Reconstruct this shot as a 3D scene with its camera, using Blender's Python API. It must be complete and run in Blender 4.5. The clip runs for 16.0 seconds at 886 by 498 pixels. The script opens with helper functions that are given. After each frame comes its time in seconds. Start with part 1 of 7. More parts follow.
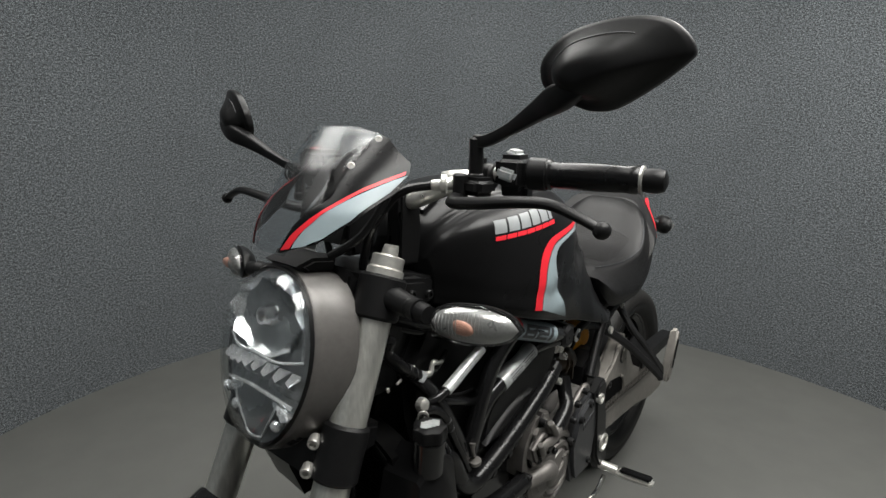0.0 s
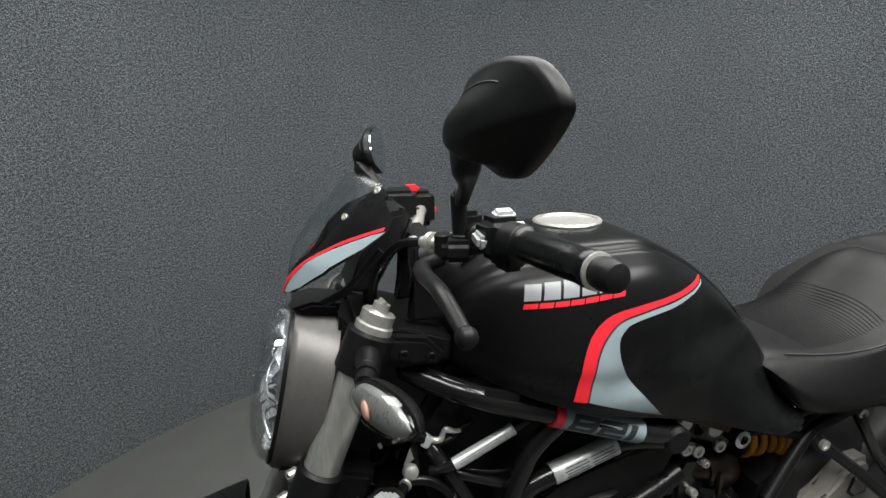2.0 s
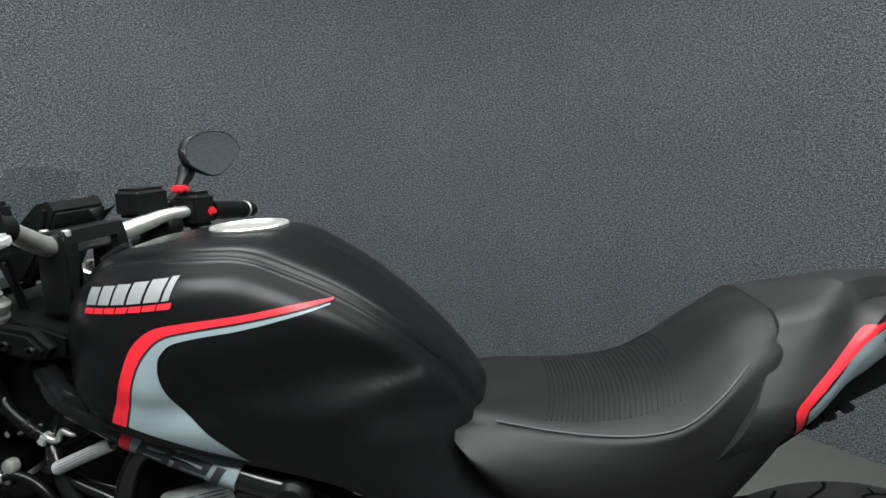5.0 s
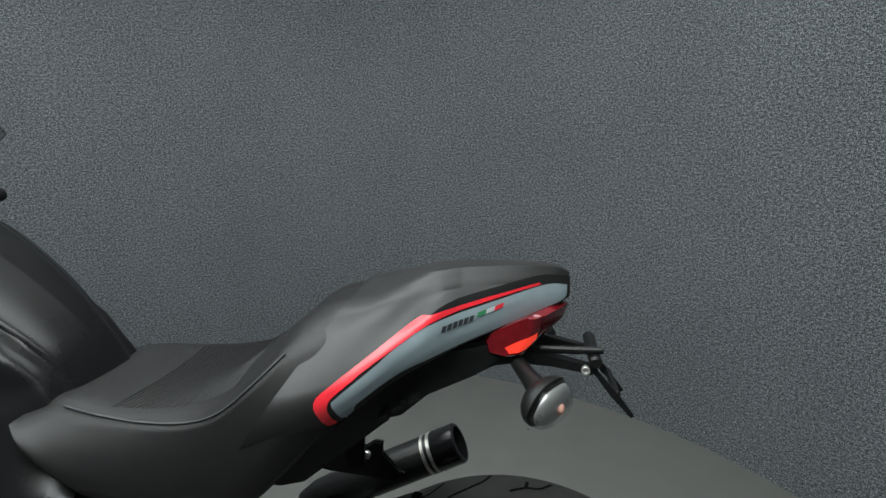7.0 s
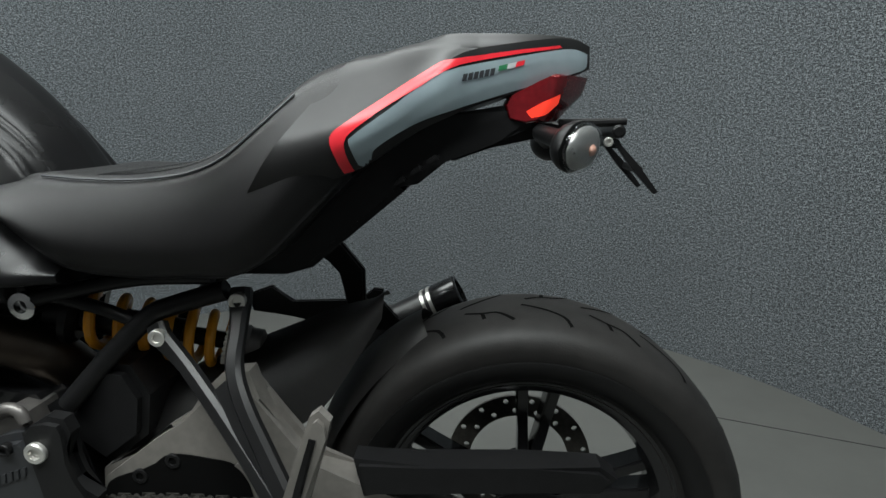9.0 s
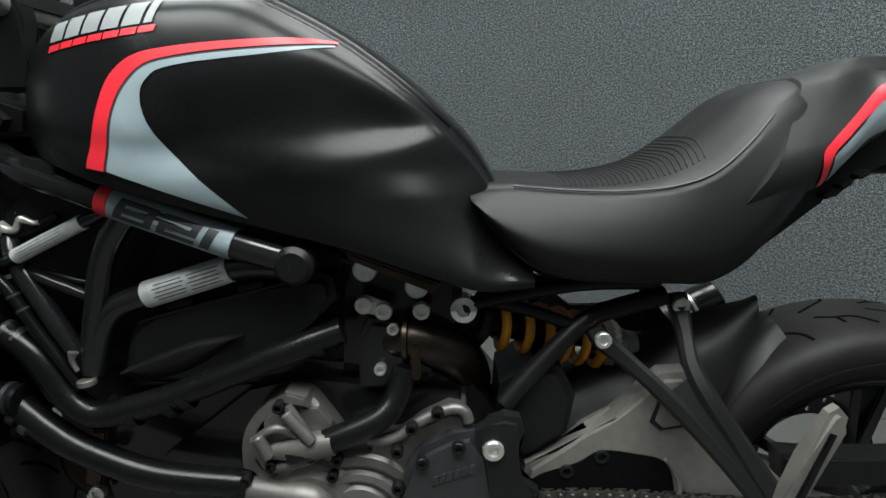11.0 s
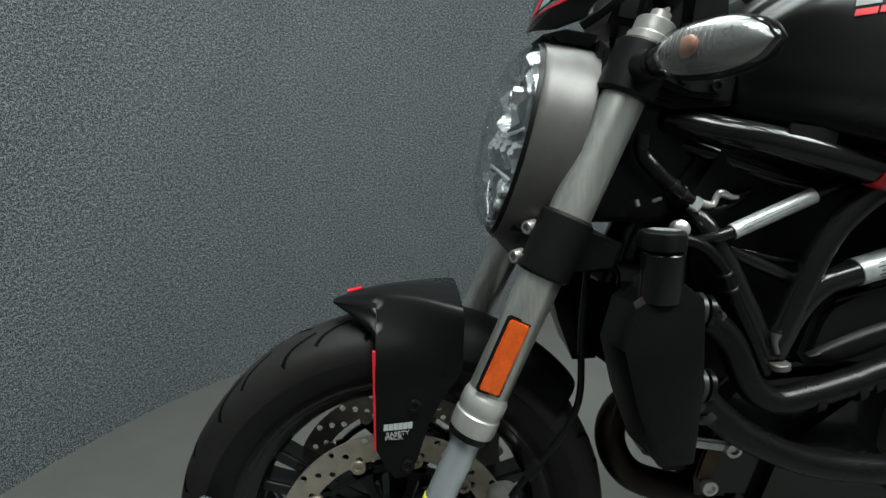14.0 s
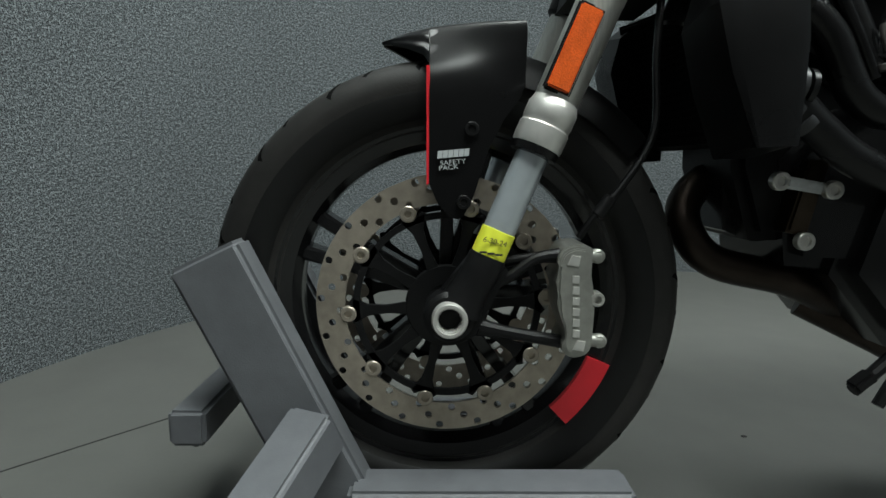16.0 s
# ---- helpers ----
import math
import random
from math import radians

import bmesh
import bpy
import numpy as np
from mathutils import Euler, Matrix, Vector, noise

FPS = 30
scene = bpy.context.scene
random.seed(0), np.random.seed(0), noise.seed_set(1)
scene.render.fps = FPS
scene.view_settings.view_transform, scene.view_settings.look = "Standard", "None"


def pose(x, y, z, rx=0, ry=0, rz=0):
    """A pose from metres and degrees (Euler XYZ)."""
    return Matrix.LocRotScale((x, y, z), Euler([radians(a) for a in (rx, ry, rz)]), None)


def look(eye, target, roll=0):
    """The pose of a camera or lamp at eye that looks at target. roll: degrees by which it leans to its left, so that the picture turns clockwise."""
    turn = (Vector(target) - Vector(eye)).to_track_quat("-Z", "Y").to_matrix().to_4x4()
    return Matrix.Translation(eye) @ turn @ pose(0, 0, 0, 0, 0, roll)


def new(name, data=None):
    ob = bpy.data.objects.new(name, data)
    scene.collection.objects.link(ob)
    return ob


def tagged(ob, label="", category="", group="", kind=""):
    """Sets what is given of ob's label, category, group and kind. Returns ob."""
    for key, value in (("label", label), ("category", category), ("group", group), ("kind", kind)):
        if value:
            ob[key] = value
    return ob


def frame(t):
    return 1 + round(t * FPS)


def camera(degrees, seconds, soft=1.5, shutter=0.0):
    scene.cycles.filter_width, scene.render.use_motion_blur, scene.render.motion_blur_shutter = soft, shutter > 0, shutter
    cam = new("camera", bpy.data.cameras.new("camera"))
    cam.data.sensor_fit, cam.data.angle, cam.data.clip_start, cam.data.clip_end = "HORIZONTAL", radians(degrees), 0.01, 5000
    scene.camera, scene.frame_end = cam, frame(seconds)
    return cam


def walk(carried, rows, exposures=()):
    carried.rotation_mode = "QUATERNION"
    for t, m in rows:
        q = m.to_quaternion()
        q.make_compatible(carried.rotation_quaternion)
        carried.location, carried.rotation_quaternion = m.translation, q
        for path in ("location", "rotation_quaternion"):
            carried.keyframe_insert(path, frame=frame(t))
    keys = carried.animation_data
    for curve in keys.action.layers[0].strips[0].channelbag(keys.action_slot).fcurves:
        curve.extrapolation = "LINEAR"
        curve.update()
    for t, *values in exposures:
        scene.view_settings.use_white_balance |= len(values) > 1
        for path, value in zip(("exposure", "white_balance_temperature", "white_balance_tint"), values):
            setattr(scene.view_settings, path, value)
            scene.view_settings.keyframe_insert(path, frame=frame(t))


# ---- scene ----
cam = camera(77.8, 16.0)
PATH = [
    (0, (-0.24, -0.619, 1.179), (1.275, 0.602, 0.717), 1.4),
    (0.5, (-0.187, -0.689, 1.202), (1.271, 0.6, 0.74), 1.2),
    (1, (-0.097, -0.771, 1.229), (1.076, 0.78, 0.762), 0.5),
    (1.5, (0.072, -0.796, 1.23), (0.952, 0.935, 0.75), -0.1),
    (2, (0.195, -0.794, 1.245), (0.709, 1.081, 0.775), -0.7),
    (2.5, (0.277, -0.807, 1.254), (0.387, 1.139, 0.804), -0.6),
    (3, (0.367, -0.827, 1.245), (0.231, 1.124, 0.827), -0.5),
    (3.5, (0.559, -0.809, 1.217), (0.336, 1.141, 0.831), -0.8),
    (4, (0.715, -0.769, 1.212), (0.501, 1.177, 0.803), -1.1),
    (4.2, (0.771, -0.765, 1.207), (0.567, 1.183, 0.803), -1.0),
    (6.3, (1.39, -0.71, 1.171), (1.095, 1.231, 0.792), -0.8),
    (6.5, (1.443, -0.701, 1.168), (1.145, 1.237, 0.773), -0.3),
    (7, (1.568, -0.679, 1.171), (1.312, 1.262, 0.762), -0.8),
    (7.5, (1.636, -0.68, 1.057), (1.435, 1.262, 0.624), -0.9),
    (8, (1.61, -0.677, 0.924), (1.452, 1.263, 0.462), -1.0),
    (8.2, (1.601, -0.672, 0.89), (1.457, 1.267, 0.423), -1.2),
    (10.3, (1.144, -0.765, 0.883), (1.042, 1.192, 0.483), -0.9),
    (10.5, (1.079, -0.765, 0.885), (0.998, 1.192, 0.482), -0.7),
    (11, (0.93, -0.764, 0.908), (0.878, 1.187, 0.47), -0.5),
    (11.5, (0.769, -0.783, 0.908), (0.754, 1.174, 0.499), -0.3),
    (12, (0.613, -0.805, 0.887), (0.638, 1.155, 0.491), -0.1),
    (12.5, (0.444, -0.789, 0.873), (0.513, 1.168, 0.465), 0.1),
    (13, (0.308, -0.76, 0.867), (0.405, 1.2, 0.479), 0.2),
    (13.5, (0.159, -0.74, 0.85), (0.294, 1.221, 0.48), 0.3),
    (14, (0.019, -0.728, 0.857), (0.143, 1.23, 0.466), 0.7),
    (14.5, (-0.103, -0.698, 0.834), (0.067, 1.253, 0.426), 1.0),
    (15, (-0.072, -0.699, 0.625), (0.02, 1.276, 0.322), 0.8),
    (15.5, (-0.048, -0.712, 0.515), (-0.001, 1.267, 0.23), 0.6),
    (16, (-0.015, -0.728, 0.485), (0.015, 1.251, 0.196), 0.6),
]
walk(cam, [(t, look(eye, target, roll)) for t, eye, target, roll in PATH],
     [(0.0, 0.0, 6680, 12), (3.5, 0.0, 6400, 9), (7.0, 0.0, 6250, 7), (10.5, 0.12, 6300, 7), (13.0, 0.1, 6250, 3), (16.0, 0.15, 6300, 2)])

# ---- light ----
world = bpy.data.worlds.new("world")
world.use_nodes = True
scene.world = world
world.node_tree.nodes["Background"].inputs[0].default_value = (0.6, 0.62, 0.65, 1)
world.node_tree.nodes["Background"].inputs[1].default_value = 0.02
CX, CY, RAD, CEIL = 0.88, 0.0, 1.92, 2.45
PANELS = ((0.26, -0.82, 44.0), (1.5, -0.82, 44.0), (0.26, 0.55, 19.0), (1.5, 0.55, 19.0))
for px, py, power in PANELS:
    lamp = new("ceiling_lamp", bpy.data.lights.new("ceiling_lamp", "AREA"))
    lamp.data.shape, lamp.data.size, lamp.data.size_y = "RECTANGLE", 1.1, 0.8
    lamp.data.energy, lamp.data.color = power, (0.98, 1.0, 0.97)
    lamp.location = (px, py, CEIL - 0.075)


# ---- materials ----
def material(name, colour, rough=0.5, metal=0.0, vary=0.0, scale=40.0, bump=0.0, bump_scale=200.0, coat=0.0, second=None, stretch=(1, 1, 1), ior=1.5, spec=0.5):
    m = bpy.data.materials.new(name)
    m.use_nodes = True
    nt = m.node_tree
    b = nt.nodes["Principled BSDF"]
    b.inputs["Base Color"].default_value = (*colour, 1)
    b.inputs["Roughness"].default_value = rough
    b.inputs["Metallic"].default_value = metal
    b.inputs["Coat Weight"].default_value = coat
    b.inputs["IOR"].default_value = ior
    b.inputs["Specular IOR Level"].default_value = spec
    co = nt.nodes.new("ShaderNodeTexCoord")
    mp = nt.nodes.new("ShaderNodeMapping")
    mp.inputs["Scale"].default_value = stretch
    nt.links.new(co.outputs["Object"], mp.inputs[0])
    if vary:
        n = nt.nodes.new("ShaderNodeTexNoise")
        n.inputs["Scale"].default_value, n.inputs["Detail"].default_value = scale, 6
        nt.links.new(mp.outputs[0], n.inputs["Vector"])
        n2 = nt.nodes.new("ShaderNodeTexNoise")
        n2.inputs["Scale"].default_value, n2.inputs["Detail"].default_value = scale * 0.12, 4
        nt.links.new(mp.outputs[0], n2.inputs["Vector"])
        avg = nt.nodes.new("ShaderNodeMath")
        avg.operation = "MULTIPLY_ADD"
        avg.inputs[1].default_value = 0.5
        half = nt.nodes.new("ShaderNodeMath")
        half.operation = "MULTIPLY"
        half.inputs[1].default_value = 0.5
        nt.links.new(n2.outputs[0], half.inputs[0])
        nt.links.new(n.outputs[0], avg.inputs[0])
        nt.links.new(half.outputs[0], avg.inputs[2])
        ramp = nt.nodes.new("ShaderNodeValToRGB")
        ramp.color_ramp.elements[0].position, ramp.color_ramp.elements[1].position = 0.36, 0.64
        low = tuple(c * (1 - vary) for c in colour)
        high = second or tuple(min(1, c * (1 + vary)) for c in colour)
        ramp.color_ramp.elements[0].color, ramp.color_ramp.elements[1].color = (*low, 1), (*high, 1)
        nt.links.new(avg.outputs[0], ramp.inputs[0])
        nt.links.new(ramp.outputs[0], b.inputs["Base Color"])
        rr = nt.nodes.new("ShaderNodeMapRange")
        rr.inputs[3].default_value, rr.inputs[4].default_value = max(0.02, rough - 0.07), min(1, rough + 0.07)
        nt.links.new(n2.outputs[0], rr.inputs[0])
        nt.links.new(rr.outputs[0], b.inputs["Roughness"])
    if bump:
        n = nt.nodes.new("ShaderNodeTexNoise")
        n.inputs["Scale"].default_value, n.inputs["Detail"].default_value = bump_scale, 3
        nt.links.new(mp.outputs[0], n.inputs["Vector"])
        bp = nt.nodes.new("ShaderNodeBump")
        bp.inputs["Strength"].default_value, bp.inputs["Distance"].default_value = bump, 0.001
        nt.links.new(n.outputs[0], bp.inputs["Height"])
        nt.links.new(bp.outputs[0], b.inputs["Normal"])
    return m


def thin_glass(name, tint, gloss=0.1, rough=0.03, slope=0.35):
    """A clear sheet: light goes straight through, with a faint mirror on top that grows at a slant."""
    m = bpy.data.materials.new(name)
    m.use_nodes = True
    nt = m.node_tree
    nt.nodes.clear()
    out, mix = nt.nodes.new("ShaderNodeOutputMaterial"), nt.nodes.new("ShaderNodeMixShader")
    clear, shine = nt.nodes.new("ShaderNodeBsdfTransparent"), nt.nodes.new("ShaderNodeBsdfGlossy")
    clear.inputs[0].default_value = (*tint, 1)
    shine.inputs["Roughness"].default_value = rough
    slant, add = nt.nodes.new("ShaderNodeLayerWeight"), nt.nodes.new("ShaderNodeMath")
    slant.inputs["Blend"].default_value = 0.25
    add.operation = "MULTIPLY_ADD"
    add.inputs[1].default_value, add.inputs[2].default_value = slope, gloss
    nt.links.new(slant.outputs["Facing"], add.inputs[0])
    nt.links.new(add.outputs[0], mix.inputs[0])
    nt.links.new(clear.outputs[0], mix.inputs[1])
    nt.links.new(shine.outputs[0], mix.inputs[2])
    nt.links.new(mix.outputs[0], out.inputs[0])
    return m


MATTE = material("matte_black_paint", (0.0050, 0.0050, 0.0053), 0.29, spec=0.18, vary=0.12, scale=60, bump=0.03, bump_scale=900)
SATIN = material("satin_black_plastic", (0.0065, 0.0065, 0.0068), 0.40, spec=0.19, vary=0.2, scale=70, bump=0.12, bump_scale=1200)
GLOSS = material("gloss_black_enamel", (0.0085, 0.0085, 0.009), 0.17, spec=0.46, vary=0.15, scale=50)
RUBBER = material("black_rubber", (0.0042, 0.0042, 0.0045), 0.27, spec=0.28, vary=0.25, scale=80, bump=0.1, bump_scale=700)
TYRE = material("tyre_rubber", (0.0125, 0.0117, 0.011), 0.6, spec=0.35, vary=0.35, scale=35, bump=0.25, bump_scale=350)
WALLR = material("tyre_sidewall", (0.005, 0.005, 0.005), 0.5, spec=0.28, vary=0.2, scale=60)
SEATV = material("seat_vinyl", (0.0060, 0.0058, 0.0060), 0.42, spec=0.26, vary=0.12, scale=90, bump=0.35, bump_scale=1500)
GREYP = material("grey_paint", (0.215, 0.265, 0.285), 0.38, vary=0.05, scale=60)
REDP = material("red_paint", (0.62, 0.018, 0.03), 0.38, vary=0.06, scale=60)
LOGOG = material("silver_grey_print", (0.20, 0.21, 0.215), 0.4, vary=0.06, scale=80)
WHITEP = material("pale_grey_print", (0.42, 0.44, 0.45), 0.45, vary=0.08, scale=80)
INKP = material("black_print", (0.02, 0.022, 0.025), 0.5, vary=0.1, scale=80)
BUCKET = material("grey_metallic_plastic", (0.10, 0.094, 0.09), 0.4, 0.3, vary=0.1, scale=120, bump=0.05, bump_scale=1500)
FORKM = material("brushed_fork_alloy", (0.60, 0.60, 0.56), 0.30, 0.8, vary=0.16, scale=260, stretch=(1, 1, 0.02), bump=0.03, bump_scale=900)
CHROME = material("polished_steel", (0.62, 0.62, 0.62), 0.14, 1.0, vary=0.06, scale=50)
STEEL = material("zinc_steel", (0.62, 0.61, 0.575), 0.30, 0.75, vary=0.15, scale=120)
ZINC = material("satin_bright_collar", (0.68, 0.67, 0.64), 0.35, 0.7, vary=0.08, scale=80)
DISC = material("brake_disc_steel", (0.40, 0.355, 0.295), 0.40, 0.75, vary=0.22, scale=60, bump=0.05, bump_scale=500)
ALLOY = material("cast_engine_alloy", (0.155, 0.146, 0.138), 0.46, 0.65, vary=0.14, scale=90, bump=0.25, bump_scale=700)
SWING = material("cast_swingarm_alloy", (0.20, 0.188, 0.172), 0.46, 0.5, vary=0.16, scale=60, bump=0.2, bump_scale=600)
CALIP = material("anodised_caliper", (0.36, 0.36, 0.33), 0.38, 0.7, vary=0.15, scale=90, bump=0.15, bump_scale=600)
YELLOW = material("yellow_spring_enamel", (0.68, 0.29, 0.012), 0.38, vary=0.12, scale=60)
BRONZE = material("heat_tinted_steel", (0.075, 0.058, 0.043), 0.34, 1.0, vary=0.4, scale=25)
TUBEM = material("hard_chromed_tube", (0.50, 0.54, 0.57), 0.22, 0.6, vary=0.06, scale=60)
PIPEM = material("dark_pipe_steel", (0.036, 0.028, 0.023), 0.4, 0.9, vary=0.3, scale=30)
ELBOW = material("darker_heat_tinted_steel", (0.050, 0.040, 0.032), 0.34, 0.9, vary=0.45, scale=25)
ORANGE = material("amber_reflector", (0.66, 0.10, 0.012), 0.18, vary=0.2, scale=500, bump=0.5, bump_scale=500, coat=0.6)
BULBM = material("dull_amber_glass", (0.46, 0.24, 0.18), 0.35, vary=0.2, scale=300)
LABEL = material("aluminium_label", (0.60, 0.62, 0.62), 0.4, 0.5, vary=0.18, scale=120)
STICKY = material("yellow_paper_label", (0.75, 0.78, 0.05), 0.6, vary=0.08, scale=120)
CHOCKP = material("grey_powder_coat", (0.108, 0.112, 0.122), 0.5, vary=0.12, scale=40, bump=0.25, bump_scale=500)
CARBON = material("carbon_weave", (0.012, 0.012, 0.0125), 0.34, vary=0.6, scale=260, spec=0.35)
MIRRORG = material("mirror_glass", (0.76, 0.79, 0.80), 0.02, 1.0)
REFLECT = material("lamp_reflector", (0.88, 0.90, 0.92), 0.24, 0.75, vary=0.05, scale=80)
SIGNALR = material("frosted_signal_reflector", (0.24, 0.24, 0.235), 0.30, 0.5, vary=0.12, scale=300, bump=0.5, bump_scale=420)
CASEG = material("grey_cover_paint", (0.024, 0.025, 0.027), 0.36, 0.1, vary=0.12, scale=80, bump=0.08, bump_scale=700)
LAMPDARK = material("lamp_inner_grey", (0.26, 0.275, 0.285), 0.28, 0.6, vary=0.1, scale=80)
SCREEN = thin_glass("smoked_screen", (0.90, 0.92, 0.93), 0.05, 0.32, 0.09)
CLEAR = thin_glass("clear_polycarbonate", (0.97, 0.98, 0.98), 0.03, 0.04)
REDLENS = material("red_lens", (0.12, 0.004, 0.007), 0.14, vary=0.2, scale=120, coat=0.5)
REDLAMP = material("tail_lamp_element", (0.7, 0.02, 0.01), 0.3)
REDLAMP.node_tree.nodes["Principled BSDF"].inputs["Emission Color"].default_value = (1.0, 0.06, 0.03, 1)
REDLAMP.node_tree.nodes["Principled BSDF"].inputs["Emission Strength"].default_value = 0.65
DARKST = material("oiled_chain_steel", (0.09, 0.085, 0.078), 0.4, 0.8, vary=0.3, scale=120)
# flat black, no sheen: paints shade in cuts, bore and opening; also the radiator
FLATBLK = material("recess_shade_radiator_black", (0.003, 0.003, 0.003), 0.9, spec=0.05)
BRKT = material("black_anodised_alloy", (0.0075, 0.0075, 0.0078), 0.40, 0.0, spec=0.30, vary=0.15, scale=70, bump=0.1, bump_scale=600)
HUGM = material("grey_black_plastic", (0.018, 0.0175, 0.017), 0.42, vary=0.12, scale=70, bump=0.08, bump_scale=900)
COWLM = material("matte_dark_grey_paint", (0.011, 0.0108, 0.011), 0.46, spec=0.32, vary=0.12, scale=60, bump=0.05, bump_scale=900)
GREENP = material("green_print", (0.02, 0.16, 0.06), 0.45)
LIGHTM = material("lamp_diffuser", (0.9, 0.9, 0.9), 0.5)
LIGHTM.node_tree.nodes["Principled BSDF"].inputs["Emission Color"].default_value = (0.98, 1, 0.98, 1)
LIGHTM.node_tree.nodes["Principled BSDF"].inputs["Emission Strength"].default_value = 3.0
CEILM = material("white_ceiling_paint", (0.7, 0.7, 0.69), 0.8, vary=0.05, scale=20)
FLOORM = material("grey_floor_paint", (0.088, 0.089, 0.083), 0.6, vary=0.08, scale=9, bump=0.15, bump_scale=120)
# for an added wall behind the camera, dark to cut fill on the sides
DARKWALL = material("unseen_dark_wall", (0.045, 0.045, 0.046), 0.9, vary=0.2, scale=12, bump=0.3, bump_scale=300)
SEAMM = material("floor_joint_dark", (0.02, 0.02, 0.02), 0.8)


def carpet_material():
    m = bpy.data.materials.new("ribbed_grey_carpet")
    m.use_nodes = True
    nt = m.node_tree
    b = nt.nodes["Principled BSDF"]
    b.inputs["Roughness"].default_value = 0.95
    b.inputs["Specular IOR Level"].default_value = 0.15
    b.inputs["Sheen Weight"].default_value = 0.15
    co = nt.nodes.new("ShaderNodeTexCoord")

    def noise_at(scale, detail, stretch):
        mp = nt.nodes.new("ShaderNodeMapping")
        mp.inputs["Scale"].default_value = stretch
        nt.links.new(co.outputs["UV"], mp.inputs[0])
        n = nt.nodes.new("ShaderNodeTexNoise")
        n.inputs["Scale"].default_value, n.inputs["Detail"].default_value = scale, detail
        nt.links.new(mp.outputs[0], n.inputs["Vector"])
        return n

    fine, streak, broad = noise_at(285, 1.2, (1, 0.95, 1)), noise_at(90, 3, (0.25, 1, 1)), noise_at(3, 4, (1, 0.7, 1))

    def ramp(n, lo, hi, a, c):
        r = nt.nodes.new("ShaderNodeValToRGB")
        r.color_ramp.elements[0].position, r.color_ramp.elements[1].position = lo, hi
        r.color_ramp.elements[0].color, r.color_ramp.elements[1].color = (*a, 1), (*c, 1)
        nt.links.new(n.outputs[0], r.inputs[0])
        return r

    def mix(a, c, fac, kind="MIX"):
        x = nt.nodes.new("ShaderNodeMix")
        x.data_type, x.blend_type = "RGBA", kind
        x.inputs[0].default_value = fac
        nt.links.new(a.outputs[0], x.inputs[6])
        nt.links.new(c.outputs[0], x.inputs[7])
        return x

    base = ramp(fine, 0.39, 0.62, (0.022, 0.0245, 0.027), (0.182, 0.198, 0.210))
    mul = mix(base, ramp(streak, 0.3, 0.7, (0.86, 0.865, 0.87), (1.0, 1.0, 1.0)), 1.0, "MULTIPLY")
    mid = noise_at(135, 2, (0.72, 1, 1))
    rm = ramp(mid, 0.36, 0.64, (0.54, 0.545, 0.55), (1.30, 1.30, 1.29))
    x1 = nt.nodes.new("ShaderNodeMix")
    x1.data_type, x1.blend_type = "RGBA", "MULTIPLY"
    x1.inputs[0].default_value = 1.0
    nt.links.new(mul.outputs[2], x1.inputs[6])
    nt.links.new(rm.outputs[0], x1.inputs[7])
    x2 = nt.nodes.new("ShaderNodeMix")
    x2.data_type, x2.blend_type = "RGBA", "MULTIPLY"
    x2.inputs[0].default_value = 1.0
    r2 = ramp(broad, 0.3, 0.7, (0.9, 0.9, 0.9), (1.0, 1.0, 1.0))
    nt.links.new(x1.outputs[2], x2.inputs[6])
    nt.links.new(r2.outputs[0], x2.inputs[7])
    nt.links.new(x2.outputs[2], b.inputs["Base Color"])
    bp = nt.nodes.new("ShaderNodeBump")
    bp.inputs["Strength"].default_value, bp.inputs["Distance"].default_value = 0.5, 0.002
    nt.links.new(fine.outputs[0], bp.inputs["Height"])
    nt.links.new(bp.outputs[0], b.inputs["Normal"])
    return m


CARPET = carpet_material()


# ---- mesh helpers ----
def finish(name, bm, mat, parent=None, label="", sharp=35):
    bmesh.ops.recalc_face_normals(bm, faces=bm.faces)
    me = bpy.data.meshes.new(name)
    bm.to_mesh(me)
    bm.free()
    me.materials.append(mat)
    me.shade_smooth()
    me.set_sharp_from_angle(angle=radians(sharp))
    ob = new(name, me)
    if parent is not None:
        ob.parent = parent
        ob.matrix_parent_inverse = Matrix.Translation(parent.location).inverted()
    return tagged(ob, label)


def part(name, bm, mat, parent, label="", sharp=35):
    return finish(name, bm, mat, parent, label, sharp)


def thing(name, label, category, at=(0, 0, 0), group=""):
    ob = new(name)
    ob.location = at
    ob.empty_display_size = 0.1
    return tagged(ob, label, category, group)


def spline(points, n=6, closed=False):
    """Catmull-Rom through the points, n steps a span."""
    p = [np.array(q, float) for q in points]
    k, out = len(p), []
    for i in range(k if closed else k - 1):
        if closed:
            a, b, c, d = p[i - 1], p[i], p[(i + 1) % k], p[(i + 2) % k]
        else:
            a, b, c, d = p[max(i - 1, 0)], p[i], p[i + 1], p[min(i + 2, k - 1)]
        for j in range(n):
            t = j / n
            out.append(0.5 * (2 * b + (c - a) * t + (2 * a - 5 * b + 4 * c - d) * t * t + (3 * b - a - 3 * c + d) * t ** 3))
    if not closed:
        out.append(p[-1])
    return out


def loft(bm, rings, closed=True, caps=True):
    rows = [[bm.verts.new(tuple(v)) for v in ring] for ring in rings]
    k = len(rows[0])
    for a, b in zip(rows, rows[1:]):
        for i in range(k if closed else k - 1):
            j = (i + 1) % k
            bm.faces.new((a[i], a[j], b[j], b[i]))
    if caps and closed:
        bm.faces.new(rows[0])
        bm.faces.new(rows[-1])
    return bm


def frame_of(axis):
    z = Vector(axis).normalized()
    x = z.orthogonal().normalized()
    return x, z.cross(x), z


